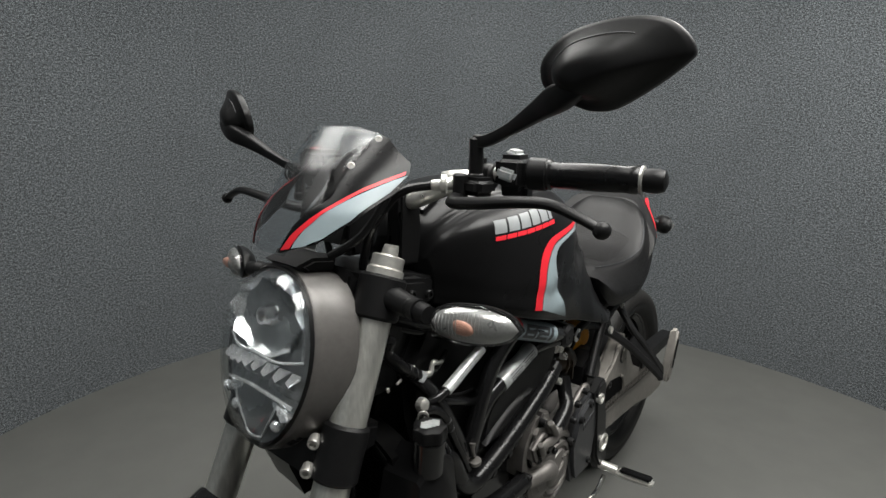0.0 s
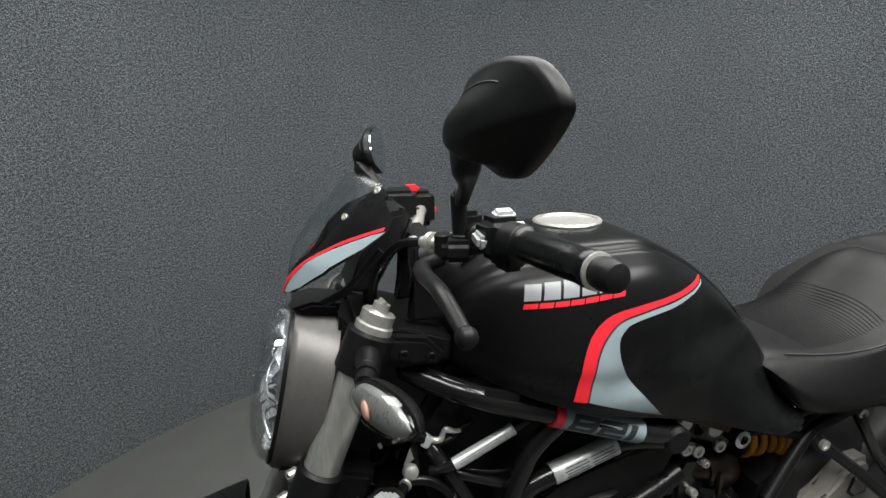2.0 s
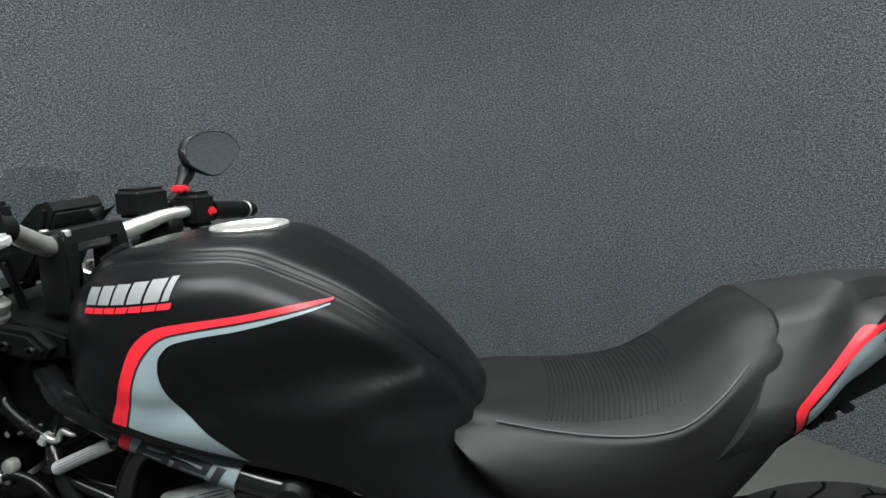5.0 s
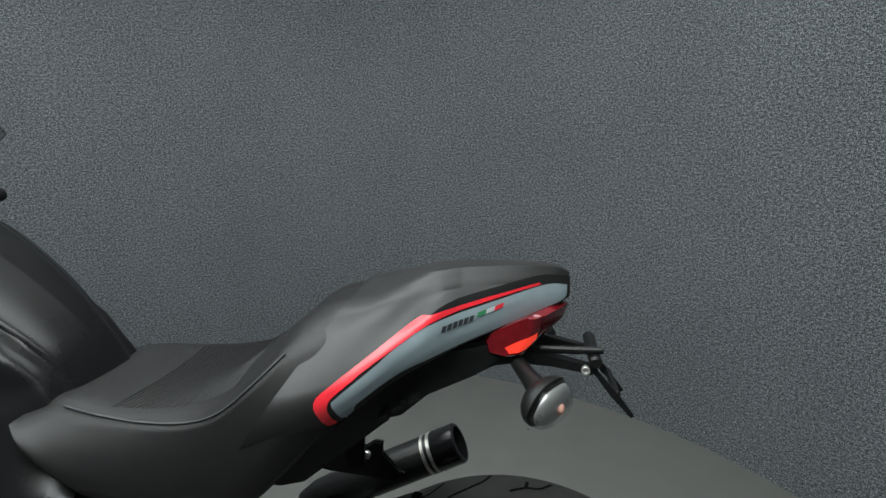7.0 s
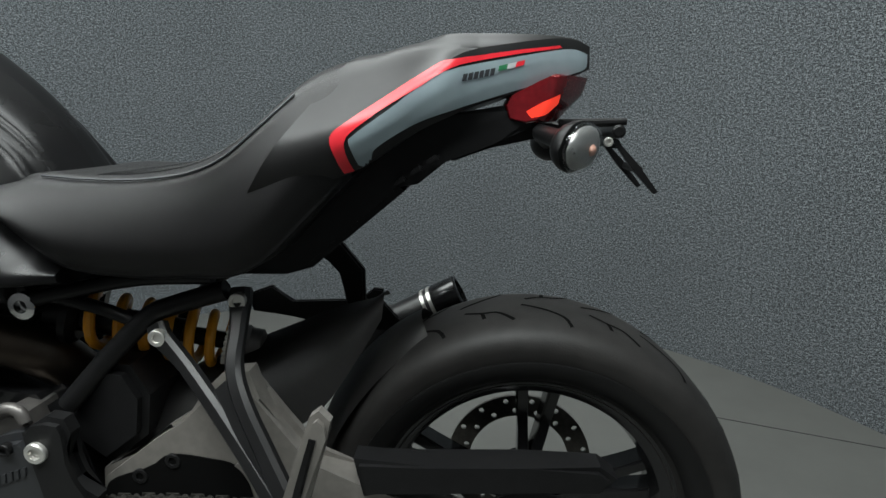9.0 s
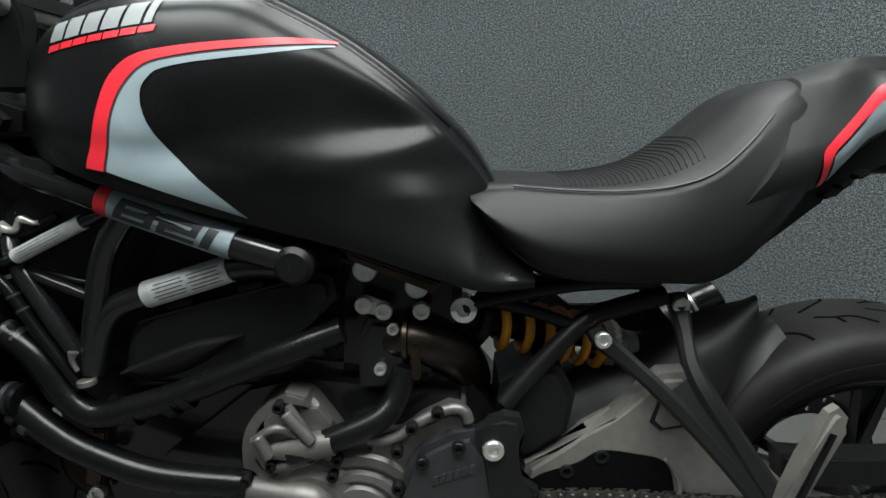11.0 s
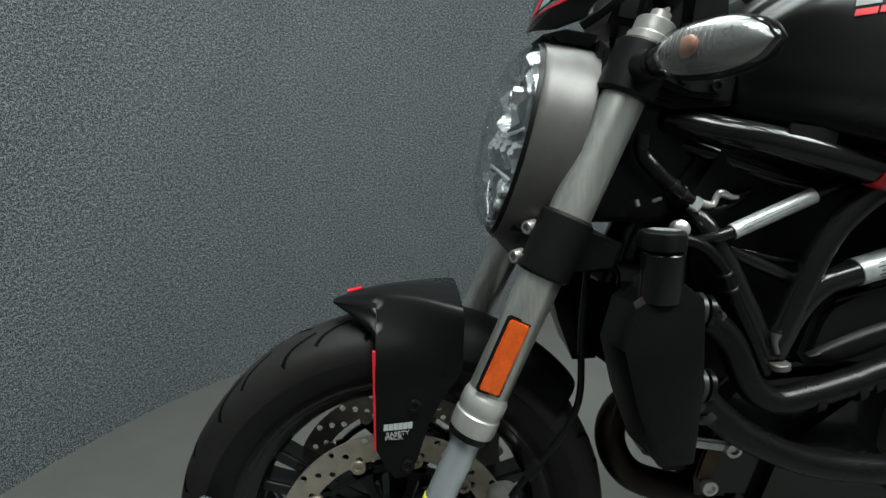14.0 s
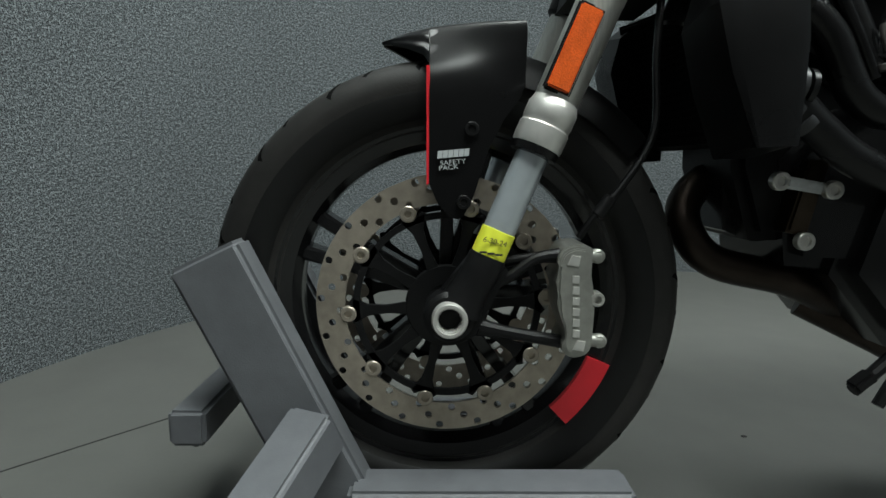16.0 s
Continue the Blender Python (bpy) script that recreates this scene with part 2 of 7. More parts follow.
def lathe(bm, profile, at, axis, seg=32, hole=False):
    """A turned shape: (radius, height) along the axis from at."""
    x, y, z = frame_of(axis)
    o = Vector(at)
    rings = []
    for r, h in profile:
        rings.append([o + z * h + (x * math.cos(a) + y * math.sin(a)) * max(r, 1e-4) for a in (2 * math.pi * i / seg for i in range(seg))])
    if hole:
        return loft(bm, rings + [rings[0]], caps=False)
    return loft(bm, rings)


def cyl(bm, a, b, r, seg=20, edge=0.0015):
    a, b = Vector(a), Vector(b)
    h = (b - a).length
    e = min(edge, r * 0.4, h * 0.3)
    return lathe(bm, [(r - e, 0), (r, e), (r, h - e), (r - e, h)], a, b - a, seg)


def tube(bm, points, r, seg=12, n=6, smooth=True):
    """A round bar swept along a smoothed line; r is one radius or one a point."""
    radii = r if isinstance(r, (list, tuple)) else [r] * len(points)
    line = spline([(*p, q) for p, q in zip(points, radii)], n) if smooth else [np.array((*p, q)) for p, q in zip(points, radii)]
    pos = [Vector(q[:3]) for q in line]
    side = None
    rings = []
    for i, p in enumerate(pos):
        d = (pos[min(i + 1, len(pos) - 1)] - pos[max(i - 1, 0)]).normalized()
        side = d.orthogonal().normalized() if side is None else (side - d * side.dot(d)).normalized()
        up = d.cross(side)
        rings.append([p + (side * math.cos(a) + up * math.sin(a)) * line[i][3] for a in (2 * math.pi * j / seg for j in range(seg))])
    return loft(bm, rings)


def slab(bm, outline, y0, y1, bevel=0.003, m=None, smooth=0):
    """A plate with a side outline (x, z) between y0 and y1, its edges rounded; m moves it."""
    pts = spline(outline, smooth, True) if smooth else outline
    b2 = bmesh.new()
    lo = [b2.verts.new((p[0], y0, p[1])) for p in pts]
    hi = [b2.verts.new((p[0], y1, p[1])) for p in pts]
    b2.faces.new(lo)
    b2.faces.new(hi)
    rim = []
    for i in range(len(pts)):
        j = (i + 1) % len(pts)
        rim.append(b2.faces.new((lo[i], lo[j], hi[j], hi[i])))
    if bevel:
        flat = [e for e in b2.edges if (e.verts[0] in lo) == (e.verts[1] in lo)]
        bmesh.ops.bevel(b2, geom=flat, offset=bevel, segments=2, affect="EDGES", clamp_overlap=True)
    bmesh.ops.recalc_face_normals(b2, faces=b2.faces)
    return merge(bm, b2, m)


def merge(bm, other, m=None):
    if m is not None:
        bmesh.ops.transform(other, matrix=m, verts=other.verts)
    seen = {v: bm.verts.new(v.co) for v in other.verts}
    for f in other.faces:
        bm.faces.new([seen[v] for v in f.verts])
    other.free()
    return bm


def block(bm, size, m, bevel=0.004, seg=2):
    b2 = bmesh.new()
    bmesh.ops.create_cube(b2, size=1.0)
    bmesh.ops.scale(b2, vec=size, verts=b2.verts)
    if bevel:
        bmesh.ops.bevel(b2, geom=list(b2.edges), offset=bevel, segments=seg, affect="EDGES", clamp_overlap=True)
    return merge(bm, b2, m)


def blob(bm, size, m, seg=20, power=1.0):
    """An ellipsoid; a power under 1 squares it."""
    b2 = bmesh.new()
    bmesh.ops.create_uvsphere(b2, u_segments=seg, v_segments=seg // 2, radius=1.0)
    for v in b2.verts:
        v.co = Vector([math.copysign(abs(c) ** power, c) * s for c, s in zip(v.co, size)])
    return merge(bm, b2, m)


def bolt_mesh(bm, at, axis, r=0.007, h=0.006):
    """A socket-head bolt with a hexagon recess."""
    lathe(bm, [(r, -0.004), (r, h * 0.8), (r * 0.9, h), (r * 0.55, h), (r * 0.5, h * 0.4), (0.0, h * 0.4)], at, axis, 16)
    return bm


def bolts(name, places, axis, r, h, mat, parent, label=""):
    for p in places:
        part(name, bolt_mesh(bmesh.new(), p, axis, r, h), mat, parent, label)


def surface(*obs):
    """The skin of objects, to lay prints on."""
    from mathutils.bvhtree import BVHTree
    verts, faces = [], []
    for ob in obs:
        k = len(verts)
        verts += [v.co.copy() for v in ob.data.vertices]
        faces += [[k + i for i in p.vertices] for p in ob.data.polygons]
    return BVHTree.FromPolygons(verts, faces)


def decal(bm, outline, skin, lift=0.0012, way=(0, 1, 0), start=(0, -0.8, 0), fine=0.012, smooth=0, to3=None):
    """A print laid on a skin: its outline (x, z) is cast along way from the plane through start."""
    pts = spline(outline, smooth, True) if smooth else outline
    to3 = to3 or (lambda p: Vector((p[0], start[1], p[1])))
    b2 = bmesh.new()
    b2.faces.new([b2.verts.new((p[0], 0, p[1])) for p in pts])
    bmesh.ops.triangulate(b2, faces=b2.faces)
    for _ in range(6):
        long = [e for e in b2.edges if e.calc_length() > fine]
        if not long:
            break
        bmesh.ops.subdivide_edges(b2, edges=long, cuts=1)
        bmesh.ops.triangulate(b2, faces=[f for f in b2.faces if len(f.verts) > 3])
    w = Vector(way).normalized()
    lost = []
    for v in b2.verts:
        o = to3((v.co.x, v.co.z))
        hit, normal, _, _ = skin.ray_cast(o, w)
        if hit is None:
            lost.append(v)
            continue
        if normal.dot(w) > 0:
            normal = -normal
        v.co = hit + normal * lift
    bmesh.ops.delete(b2, geom=lost, context="VERTS")
    return merge(bm, b2)


def band(bm, first, second, skin, lift=0.0012, n=60, across=8, start=-0.8):
    """A print between two lines (x, z) laid on a skin from the left side."""
    def even(line):
        p = [np.array(q, float) for q in spline(line, 8)]
        run = np.cumsum([0] + [float(np.linalg.norm(b - a)) for a, b in zip(p, p[1:])])
        return [np.array([np.interp(s, run, [q[i] for q in p]) for i in (0, 1)]) for s in np.linspace(0, run[-1], n)]

    rows = []
    for a, b in zip(even(first), even(second)):
        row = []
        for k in range(across + 1):
            q = a + (b - a) * k / across
            hit, normal, _, _ = skin.ray_cast(Vector((q[0], start, q[1])), Vector((0, 1, 0)))
            row.append(None if hit is None else bm.verts.new(hit + (normal if normal.y < 0 else -normal) * lift))
        rows.append(row)
    for r0, r1 in zip(rows, rows[1:]):
        for k in range(across):
            vs = (r0[k], r0[k + 1], r1[k + 1], r1[k])
            if all(v is not None for v in vs):
                bm.faces.new(vs)
    return bm


# ---- room ----
def room():
    # carpeted arc round the back; the front arc is an added, unseen dark wall
    rows = 6
    for a0, a1, seg, mat, name, label in ((-45, 195, 110, CARPET, "wall_round", "curved wall covered in speckled blue-grey ribbed carpet"), (195, 315, 56, DARKWALL, "wall_front", "added dark wall, never in view, closing the front to deepen the blacks")):
        bm = bmesh.new()
        uv = bm.loops.layers.uv.new("UVMap")
        arc = radians(a1 - a0) * RAD / seg
        for r in (RAD, RAD + 0.08):
            grid = [[bm.verts.new((CX + r * math.cos(radians(a0 + (a1 - a0) * i / seg)), CY + r * math.sin(radians(a0 + (a1 - a0) * i / seg)), CEIL * j / rows)) for i in range(seg + 1)] for j in range(rows + 1)]
            for j in range(rows):
                for i in range(seg):
                    f = bm.faces.new((grid[j][i], grid[j][i + 1], grid[j + 1][i + 1], grid[j + 1][i]))
                    for loop, (a, h) in zip(f.loops, ((i, j), (i + 1, j), (i + 1, j + 1), (i, j + 1))):
                        loop[uv].uv = (a * arc, h * CEIL / rows)
        tagged(finish(name, bm, mat), label, "wall", kind="structure")
    bm = bmesh.new()
    lathe(bm, [(0.001, -0.05), (RAD + 0.08, -0.05), (RAD + 0.08, 0), (0.001, 0)], (CX, CY, 0), (0, 0, 1), 160)
    floor = finish("floor", bm, FLOORM)
    tagged(floor, "flat grey painted round turntable floor", "floor", kind="structure")
    bm = bmesh.new()
    lathe(bm, [(0.001, 0.0), (RAD + 0.08, 0.0), (RAD + 0.08, 0.05), (0.001, 0.05)], (CX, CY, CEIL), (0, 0, 1), 96)
    tagged(finish("ceiling", bm, CEILM), "plain white ceiling", "ceiling", kind="structure")
    # joints between the floor sheets
    for k, (a, b) in enumerate((((-1.0, -0.23), (-0.28, 0.56)), ((2.0, 0.935), (2.72, 0.65)))):
        a, b = Vector((*a, 0)), Vector((*b, 0))
        d = b - a
        bm = bmesh.new()
        block(bm, (d.length, 0.0035, 0.001), Matrix.Translation((a + b) / 2 + Vector((0, 0, 0.0006))) @ Matrix.Rotation(math.atan2(d.y, d.x), 4, "Z"), 0)
        part("floor_joint", bm, SEAMM, floor, "thin dark joint line")
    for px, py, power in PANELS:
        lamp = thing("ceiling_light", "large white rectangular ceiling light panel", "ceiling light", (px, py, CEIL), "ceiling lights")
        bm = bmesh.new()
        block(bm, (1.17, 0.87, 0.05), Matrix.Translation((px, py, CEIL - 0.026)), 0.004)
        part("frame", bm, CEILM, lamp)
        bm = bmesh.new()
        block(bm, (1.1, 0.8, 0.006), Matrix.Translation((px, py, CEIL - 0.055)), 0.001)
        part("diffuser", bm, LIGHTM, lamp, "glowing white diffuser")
    for x, y in ((-0.43, 0.18), (0.05, 1.36), (0.56, 0.22), (1.635, 1.367), (2.1, 0.4)):
        bm = bmesh.new()
        blob(bm, (0.006, 0.004, 0.002), Matrix.Translation((x, y, 0.001)), 8)
        tagged(finish("debris_speck", bm, SEAMM), "tiny dark speck of dirt on the grey floor", "debris", "floor specks")


room()


# ---- wheel stand ----
def wheel_chock():
    chock = thing("wheel_chock", "grey powder-coated steel wheel stand holding the front wheel", "wheel stand", (-0.1, 0, 0))
    lean = 26.0
    for side in (-1, 1):
        m = Matrix.Translation((-0.205, side * 0.092, 0.232)) @ Matrix.Rotation(radians(-lean), 4, "Y")
        bm = bmesh.new()
        block(bm, (0.088, 0.045, 0.34), m, 0.006, 3)
        upright = part("upright_plate", bm, CHOCKP, chock)
        bm = bmesh.new()
        block(bm, (0.34, 0.06, 0.07), Matrix.Translation((0.055, side * 0.11, 0.077)), 0.006, 3)
        part("side_rail", bm, CHOCKP, chock)
        # outrigger foot running out sideways
        bm = bmesh.new()
        a, b = Vector((-0.15, side * 0.115, 0.185)), Vector((-0.265, side * 0.36, 0.035))
        d = (b - a)
        q = d.to_track_quat("X", "Z").to_matrix().to_4x4()
        block(bm, (d.length, 0.06, 0.06), Matrix.Translation((a + b) / 2) @ q, 0.006, 3)
        part("outrigger", bm, CHOCKP, chock)
    bm = bmesh.new()
    block(bm, (0.046, 0.24, 0.046), Matrix.Translation((-0.318, 0.03, 0.165)), 0.005, 3)
    part("cross_bar", bm, CHOCKP, chock)
    bm = bmesh.new()
    block(bm, (0.5, 0.12, 0.008), Matrix.Translation((0.0, 0, 0.005)), 0.002)
    part("base_plate", bm, CHOCKP, chock)


wheel_chock()

# ---- motorcycle ----
def mid_y(x):
    """The machine stands a little askew: its middle plane drifts aside towards the rear."""
    return 0.037 * x


bike = thing("motorcycle", "matte black naked motorcycle with red and grey stripes", "motorcycle", (0.75, 0, 0))


def tyre_mesh(bm, c, r, w, rim_r, grooves):
    """A tyre with a rounded crown; its grooves are laid on later as dark strips."""
    prof = []
    for i in range(25):
        a = -1 + 2 * i / 24
        y = w / 2 * math.copysign(abs(math.sin(a * math.pi / 2)) ** 0.9, a)
        prof.append((r - (r - rim_r) * 0.42 * abs(a) ** 2.4, y * 0.98))
    full = [(rim_r + 0.004, -w * 0.36), (rim_r + 0.012, -w * 0.44)] + prof + [(rim_r + 0.012, w * 0.44), (rim_r + 0.004, w * 0.36), (rim_r - 0.008, w * 0.33), (rim_r - 0.008, -w * 0.33)]
    seg = 144
    rings = []
    for k in range(seg):
        a = 2 * math.pi * k / seg
        rings.append([(c[0] + q * math.cos(a), c[1] + y, c[2] + q * math.sin(a)) for q, y in full])
    rings.append(rings[0])
    rows = [[bm.verts.new(v) for v in ring] for ring in rings[:-1]]
    n = len(full)
    for k in range(seg):
        p, q = rows[k], rows[(k + 1) % seg]
        for i in range(n):
            j = (i + 1) % n
            bm.faces.new((p[i], p[j], q[j], q[i]))
    return full


def tread_grooves(parent, c, r, w, rim_r, count, lines):
    """Near-black strips laid just over the crown, painting the shade in the tread cuts."""
    def crown(y):
        s = min(1.0, abs(y) / (w / 2 * 0.98))
        a = math.asin(s ** (1 / 0.9)) * 2 / math.pi
        return r - (r - rim_r) * 0.42 * a ** 2.4

    bm = bmesh.new()
    for k in range(count):
        base = 2 * math.pi * k / count
        for side in (-1, 1):
            for line in lines:
                pts = spline([(u, v) for u, v in line], 4)
                for (u0, v0), (u1, v1) in zip(pts, pts[1:]):
                    d = math.hypot((u1 - u0) * r, (v1 - v0) * w / 2) or 1e-6
                    nu, nv = -(v1 - v0) * w / 2 / d, (u1 - u0) * r / d
                    half = 0.0028
                    vs = []
                    for u, v, s in ((u0, v0, 1), (u1, v1, 1), (u1, v1, -1), (u0, v0, -1)):
                        uu, y = u + nu * half * s / r, v * w / 2 + nv * half * s
                        q = crown(y) + 0.0006
                        a = base + uu + (0.5 * 2 * math.pi / count if side > 0 else 0)
                        vs.append(bm.verts.new((c[0] + q * math.cos(a), c[1] - side * y, c[2] + q * math.sin(a))))
                    bm.faces.new(vs)
    part("tread_groove", bm, FLATBLK, parent, "near-black strips for the shade in the tread cuts")["kind"] = "stuff"


def disc_mesh(bm, c, r_out, r_in, y, thick, holes, rows, lobes=0):
    """A drilled brake ring with a scalloped inner edge. Holes are open."""
    seg = holes
    # polar grid of cells, a hole in each cell that carries one
    def ring_of(radius, dy, n):
        return [(c[0] + radius * math.cos(2 * math.pi * i / n), y + dy, c[2] + radius * math.sin(2 * math.pi * i / n)) for i in range(n)]

    b2 = bmesh.new()
    n_rad = len(rows)
    edges = [r_in + (r_out - r_in) * i / n_rad for i in range(n_rad + 1)]
    for j in range(n_rad):
        lo, hi = edges[j], edges[j + 1]
        for i in range(seg):
            a0, a1 = 2 * math.pi * i / seg, 2 * math.pi * (i + 1) / seg
            am, rm = (a0 + a1) / 2, (lo + hi) / 2
            corner = []
            for q in range(4):
                corner.append((lo, a0 + (a1 - a0) * q / 4))
            for q in range(2):
                corner.append((lo + (hi - lo) * q / 2, a1))
            for q in range(4):
                corner.append((hi, a1 + (a0 - a1) * q / 4))
            for q in range(2):
                corner.append((hi + (lo - hi) * q / 2, a0))
            outer = [(c[0] + r * math.cos(a), c[2] + r * math.sin(a)) for r, a in corner]
            if (i + j * 2) % rows[j] == 0:
                cx, cz, hr = c[0] + rm * math.cos(am), c[2] + rm * math.sin(am), 0.0048
                inner = []
                for x, z in outer:
                    d = math.hypot(x - cx, z - cz)
                    inner.append((cx + (x - cx) / d * hr, cz + (z - cz) / d * hr))
                for s in (-thick / 2, thick / 2):
                    vo = [b2.verts.new((x, y + s, z)) for x, z in outer]
                    vi = [b2.verts.new((x, y + s, z)) for x, z in inner]
                    for k in range(12):
                        b2.faces.new((vo[k], vo[(k + 1) % 12], vi[(k + 1) % 12], vi[k]))
                va = [b2.verts.new((x, y - thick / 2, z)) for x, z in inner]
                vb = [b2.verts.new((x, y + thick / 2, z)) for x, z in inner]
                for k in range(12):
                    b2.faces.new((va[k], va[(k + 1) % 12], vb[(k + 1) % 12], vb[k]))
            else:
                for s in (-thick / 2, thick / 2):
                    b2.faces.new([b2.verts.new((x, y + s, z)) for x, z in outer])
    bmesh.ops.remove_doubles(b2, verts=b2.verts, dist=0.0002)
    merge(bm, b2)
    for radius in (r_out, r_in):
        n = seg * 4
        a = [bm.verts.new(p) for p in ring_of(radius, -thick / 2, n)]
        b = [bm.verts.new(p) for p in ring_of(radius, thick / 2, n)]
        for i in range(n):
            bm.faces.new((a[i], a[(i + 1) % n], b[(i + 1) % n], b[i]))
    return bm


def wheel(name, c, r, w, rim_r, spokes, label, grooves, groove_lines):
    bm = bmesh.new()
    ww = w * 0.36
    lathe(bm, [(rim_r - 0.03, -ww * 0.3), (rim_r - 0.022, -ww * 0.75), (rim_r - 0.004, -ww * 0.95), (rim_r + 0.006, -ww), (rim_r + 0.006, -ww * 0.9), (rim_r - 0.01, -ww * 0.7),
               (rim_r - 0.01, ww * 0.7), (rim_r + 0.006, ww * 0.9), (rim_r + 0.006, ww), (rim_r - 0.004, ww * 0.95), (rim_r - 0.022, ww * 0.75), (rim_r - 0.03, ww * 0.3)], c, (0, 1, 0), 96, True)
    rim = part(name, bm, GLOSS, bike, label)
    bm = bmesh.new()
    tyre_mesh(bm, c, r, w, rim_r, grooves)
    part("tyre", bm, TYRE, rim, "black road tyre with slanted tread cuts", 60)
    for s in (-1, 1):
        bm = bmesh.new()
        band_w = [(rim_r + 0.006, w * 0.40), (rim_r + 0.013, w * 0.452), (rim_r + 0.024, w * 0.485), (rim_r + 0.0365, w * 0.4985), (rim_r + 0.0385, w * 0.4965), (rim_r + 0.038, w * 0.46)]
        lathe(bm, [(q, s * y) for q, y in band_w], c, (0, 1, 0), 120, True)
        part("sidewall", bm, WALLR, rim, "clean black tyre sidewall", 60)
    tread_grooves(rim, c, r, w, rim_r, grooves, groove_lines)
    bm = bmesh.new()
    lathe(bm, [(0.022, -0.07), (0.034, -0.068), (0.04, -0.03), (0.036, 0), (0.04, 0.03), (0.034, 0.068), (0.022, 0.07)], c, (0, 1, 0), 32)
    part("hub", bm, GLOSS, rim)
    for k in range(spokes):
        for half in (-1, 1):
            a = 2 * math.pi * k / spokes + half * 0.085 + 0.2
            b = 2 * math.pi * k / spokes + half * 0.13 + 0.2
            bm = bmesh.new()
            p0 = Vector((c[0] + 0.03 * math.cos(a), c[1], c[2] + 0.03 * math.sin(a)))
            p1 = Vector((c[0] + (rim_r - 0.02) * math.cos(b), c[1], c[2] + (rim_r - 0.02) * math.sin(b)))
            d = p1 - p0
            ang = math.atan2(d.z, d.x)
            prof = [(0, -0.011), (d.length * 0.5, -0.0075), (d.length, -0.01), (d.length, 0.01), (d.length * 0.5, 0.0075), (0, 0.011)]
            slab(bm, prof, -0.02, 0.02, 0.004, Matrix.Translation(p0) @ Matrix.Rotation(-ang, 4, "Y"))
            part("spoke", bm, GLOSS, rim)
    return rim


AX = (0.001, 0.0, 0.318)
LINES = [[(0.0, 0.12), (0.1, 0.45), (0.16, 0.8)], [(0.16, 0.3), (0.27, 0.62), (0.33, 0.9)]]
front_wheel = wheel("front_wheel", AX, 0.302, 0.12, 0.222, 5, "black five-spoke front wheel with red rim stripe", 16, LINES)

# drilled discs, carriers and buttons
for side, sy in ((-1, -0.066), (1, 0.066)):
    bm = bmesh.new()
    disc_mesh(bm, AX, 0.161, 0.126, sy, 0.0045, 60, (3, 3, 3))
    disc = part("brake_disc", bm, DISC, front_wheel, "drilled steel brake disc with brown heat haze", 20)
    bm = bmesh.new()
    lathe(bm, [(0.028, -0.004), (0.05, -0.004), (0.052, 0.0), (0.05, 0.004), (0.028, 0.004)], (AX[0], sy, AX[2]), (0, 1, 0), 40, True)
    lathe(bm, [(0.108, -0.003), (0.116, -0.003), (0.116, 0.003), (0.108, 0.003)], (AX[0], sy, AX[2]), (0, 1, 0), 60, True)
    part("disc_carrier", bm, SATIN, front_wheel)
    for k in range(10):
        bm = bmesh.new()
        a = 2 * math.pi * (k + 0.5) / 10
        m = Matrix.Translation((AX[0], sy, AX[2])) @ Matrix.Rotation(-a, 4, "Y")
        slab(bm, [(0.045, -0.0085), (0.075, -0.005), (0.098, -0.006), (0.116, -0.0165), (0.121, -0.011), (0.110, 0.0), (0.121, 0.011), (0.116, 0.0165), (0.098, 0.006), (0.075, 0.005), (0.045, 0.0085)], -0.003, 0.003, 0.001, m @ Matrix.Rotation(0.25, 4, "Y"))
        part("carrier_arm", bm, SATIN, front_wheel)
    for k in range(10):
        a = 2 * math.pi * (k + 0.15) / 10
        p = (AX[0] + 0.1225 * math.cos(a), sy, AX[2] + 0.1225 * math.sin(a))
        bm = bmesh.new()
        lathe(bm, [(0.0102, -0.0035), (0.0102, 0.003), (0.0088, 0.0042), (0.0050, 0.0042), (0.0044, 0.0005), (0.0, 0.0005)], p, (0, side, 0), 20)
        part("disc_button", bm, DISC, front_wheel)

bm = bmesh.new()
ring = []
for k in range(15):
    a = radians(-46 + k * 1.75)
    ring.append([(AX[0] + q * math.cos(a), yy, AX[2] + q * math.sin(a)) for q, yy in ((0.197, -0.047), (0.228, -0.0475), (0.229, -0.041), (0.197, -0.04))])
loft(bm, ring)
part("rim_stripe", bm, REDP, front_wheel, "red rim sticker")
bm = bmesh.new()
lathe(bm, [(0.0122, -0.03), (0.0122, -0.004), (0.0135, -0.001), (0.0148, -0.001), (0.0152, 0.0015), (0.0185, 0.0015), (0.0200, -0.001), (0.0200, -0.03)], (AX[0] + 0.001, -0.150, AX[2] + 0.003), (0, -1, 0), 36, True)
part("axle_nut", bm, ZINC, front_wheel, "hollow bright axle end")
# near-black disc inside the hollow nut paints the shade of its bore
bm = bmesh.new()
cyl(bm, (AX[0] + 0.001, -0.130, AX[2] + 0.003), (AX[0] + 0.001, -0.122, AX[2] + 0.003), 0.0123, 24, 0.0005)
part("axle_bore", bm, FLATBLK, front_wheel, "near-black disc for the shade in the axle bore")

# ---- fork ----
F0, F1 = Vector((0.0535, -0.119, 0.41)), Vector((0.267, -0.092, 0.915))
FD = (F1 - F0).normalized()


def fork_at(z, side=-1):
    p = F0 + FD * ((z - F0.z) / FD.z)
    return p if side < 0 else Vector((p.x, -p.y + 0.004 + 0.02 * (z - 0.3), p.z))


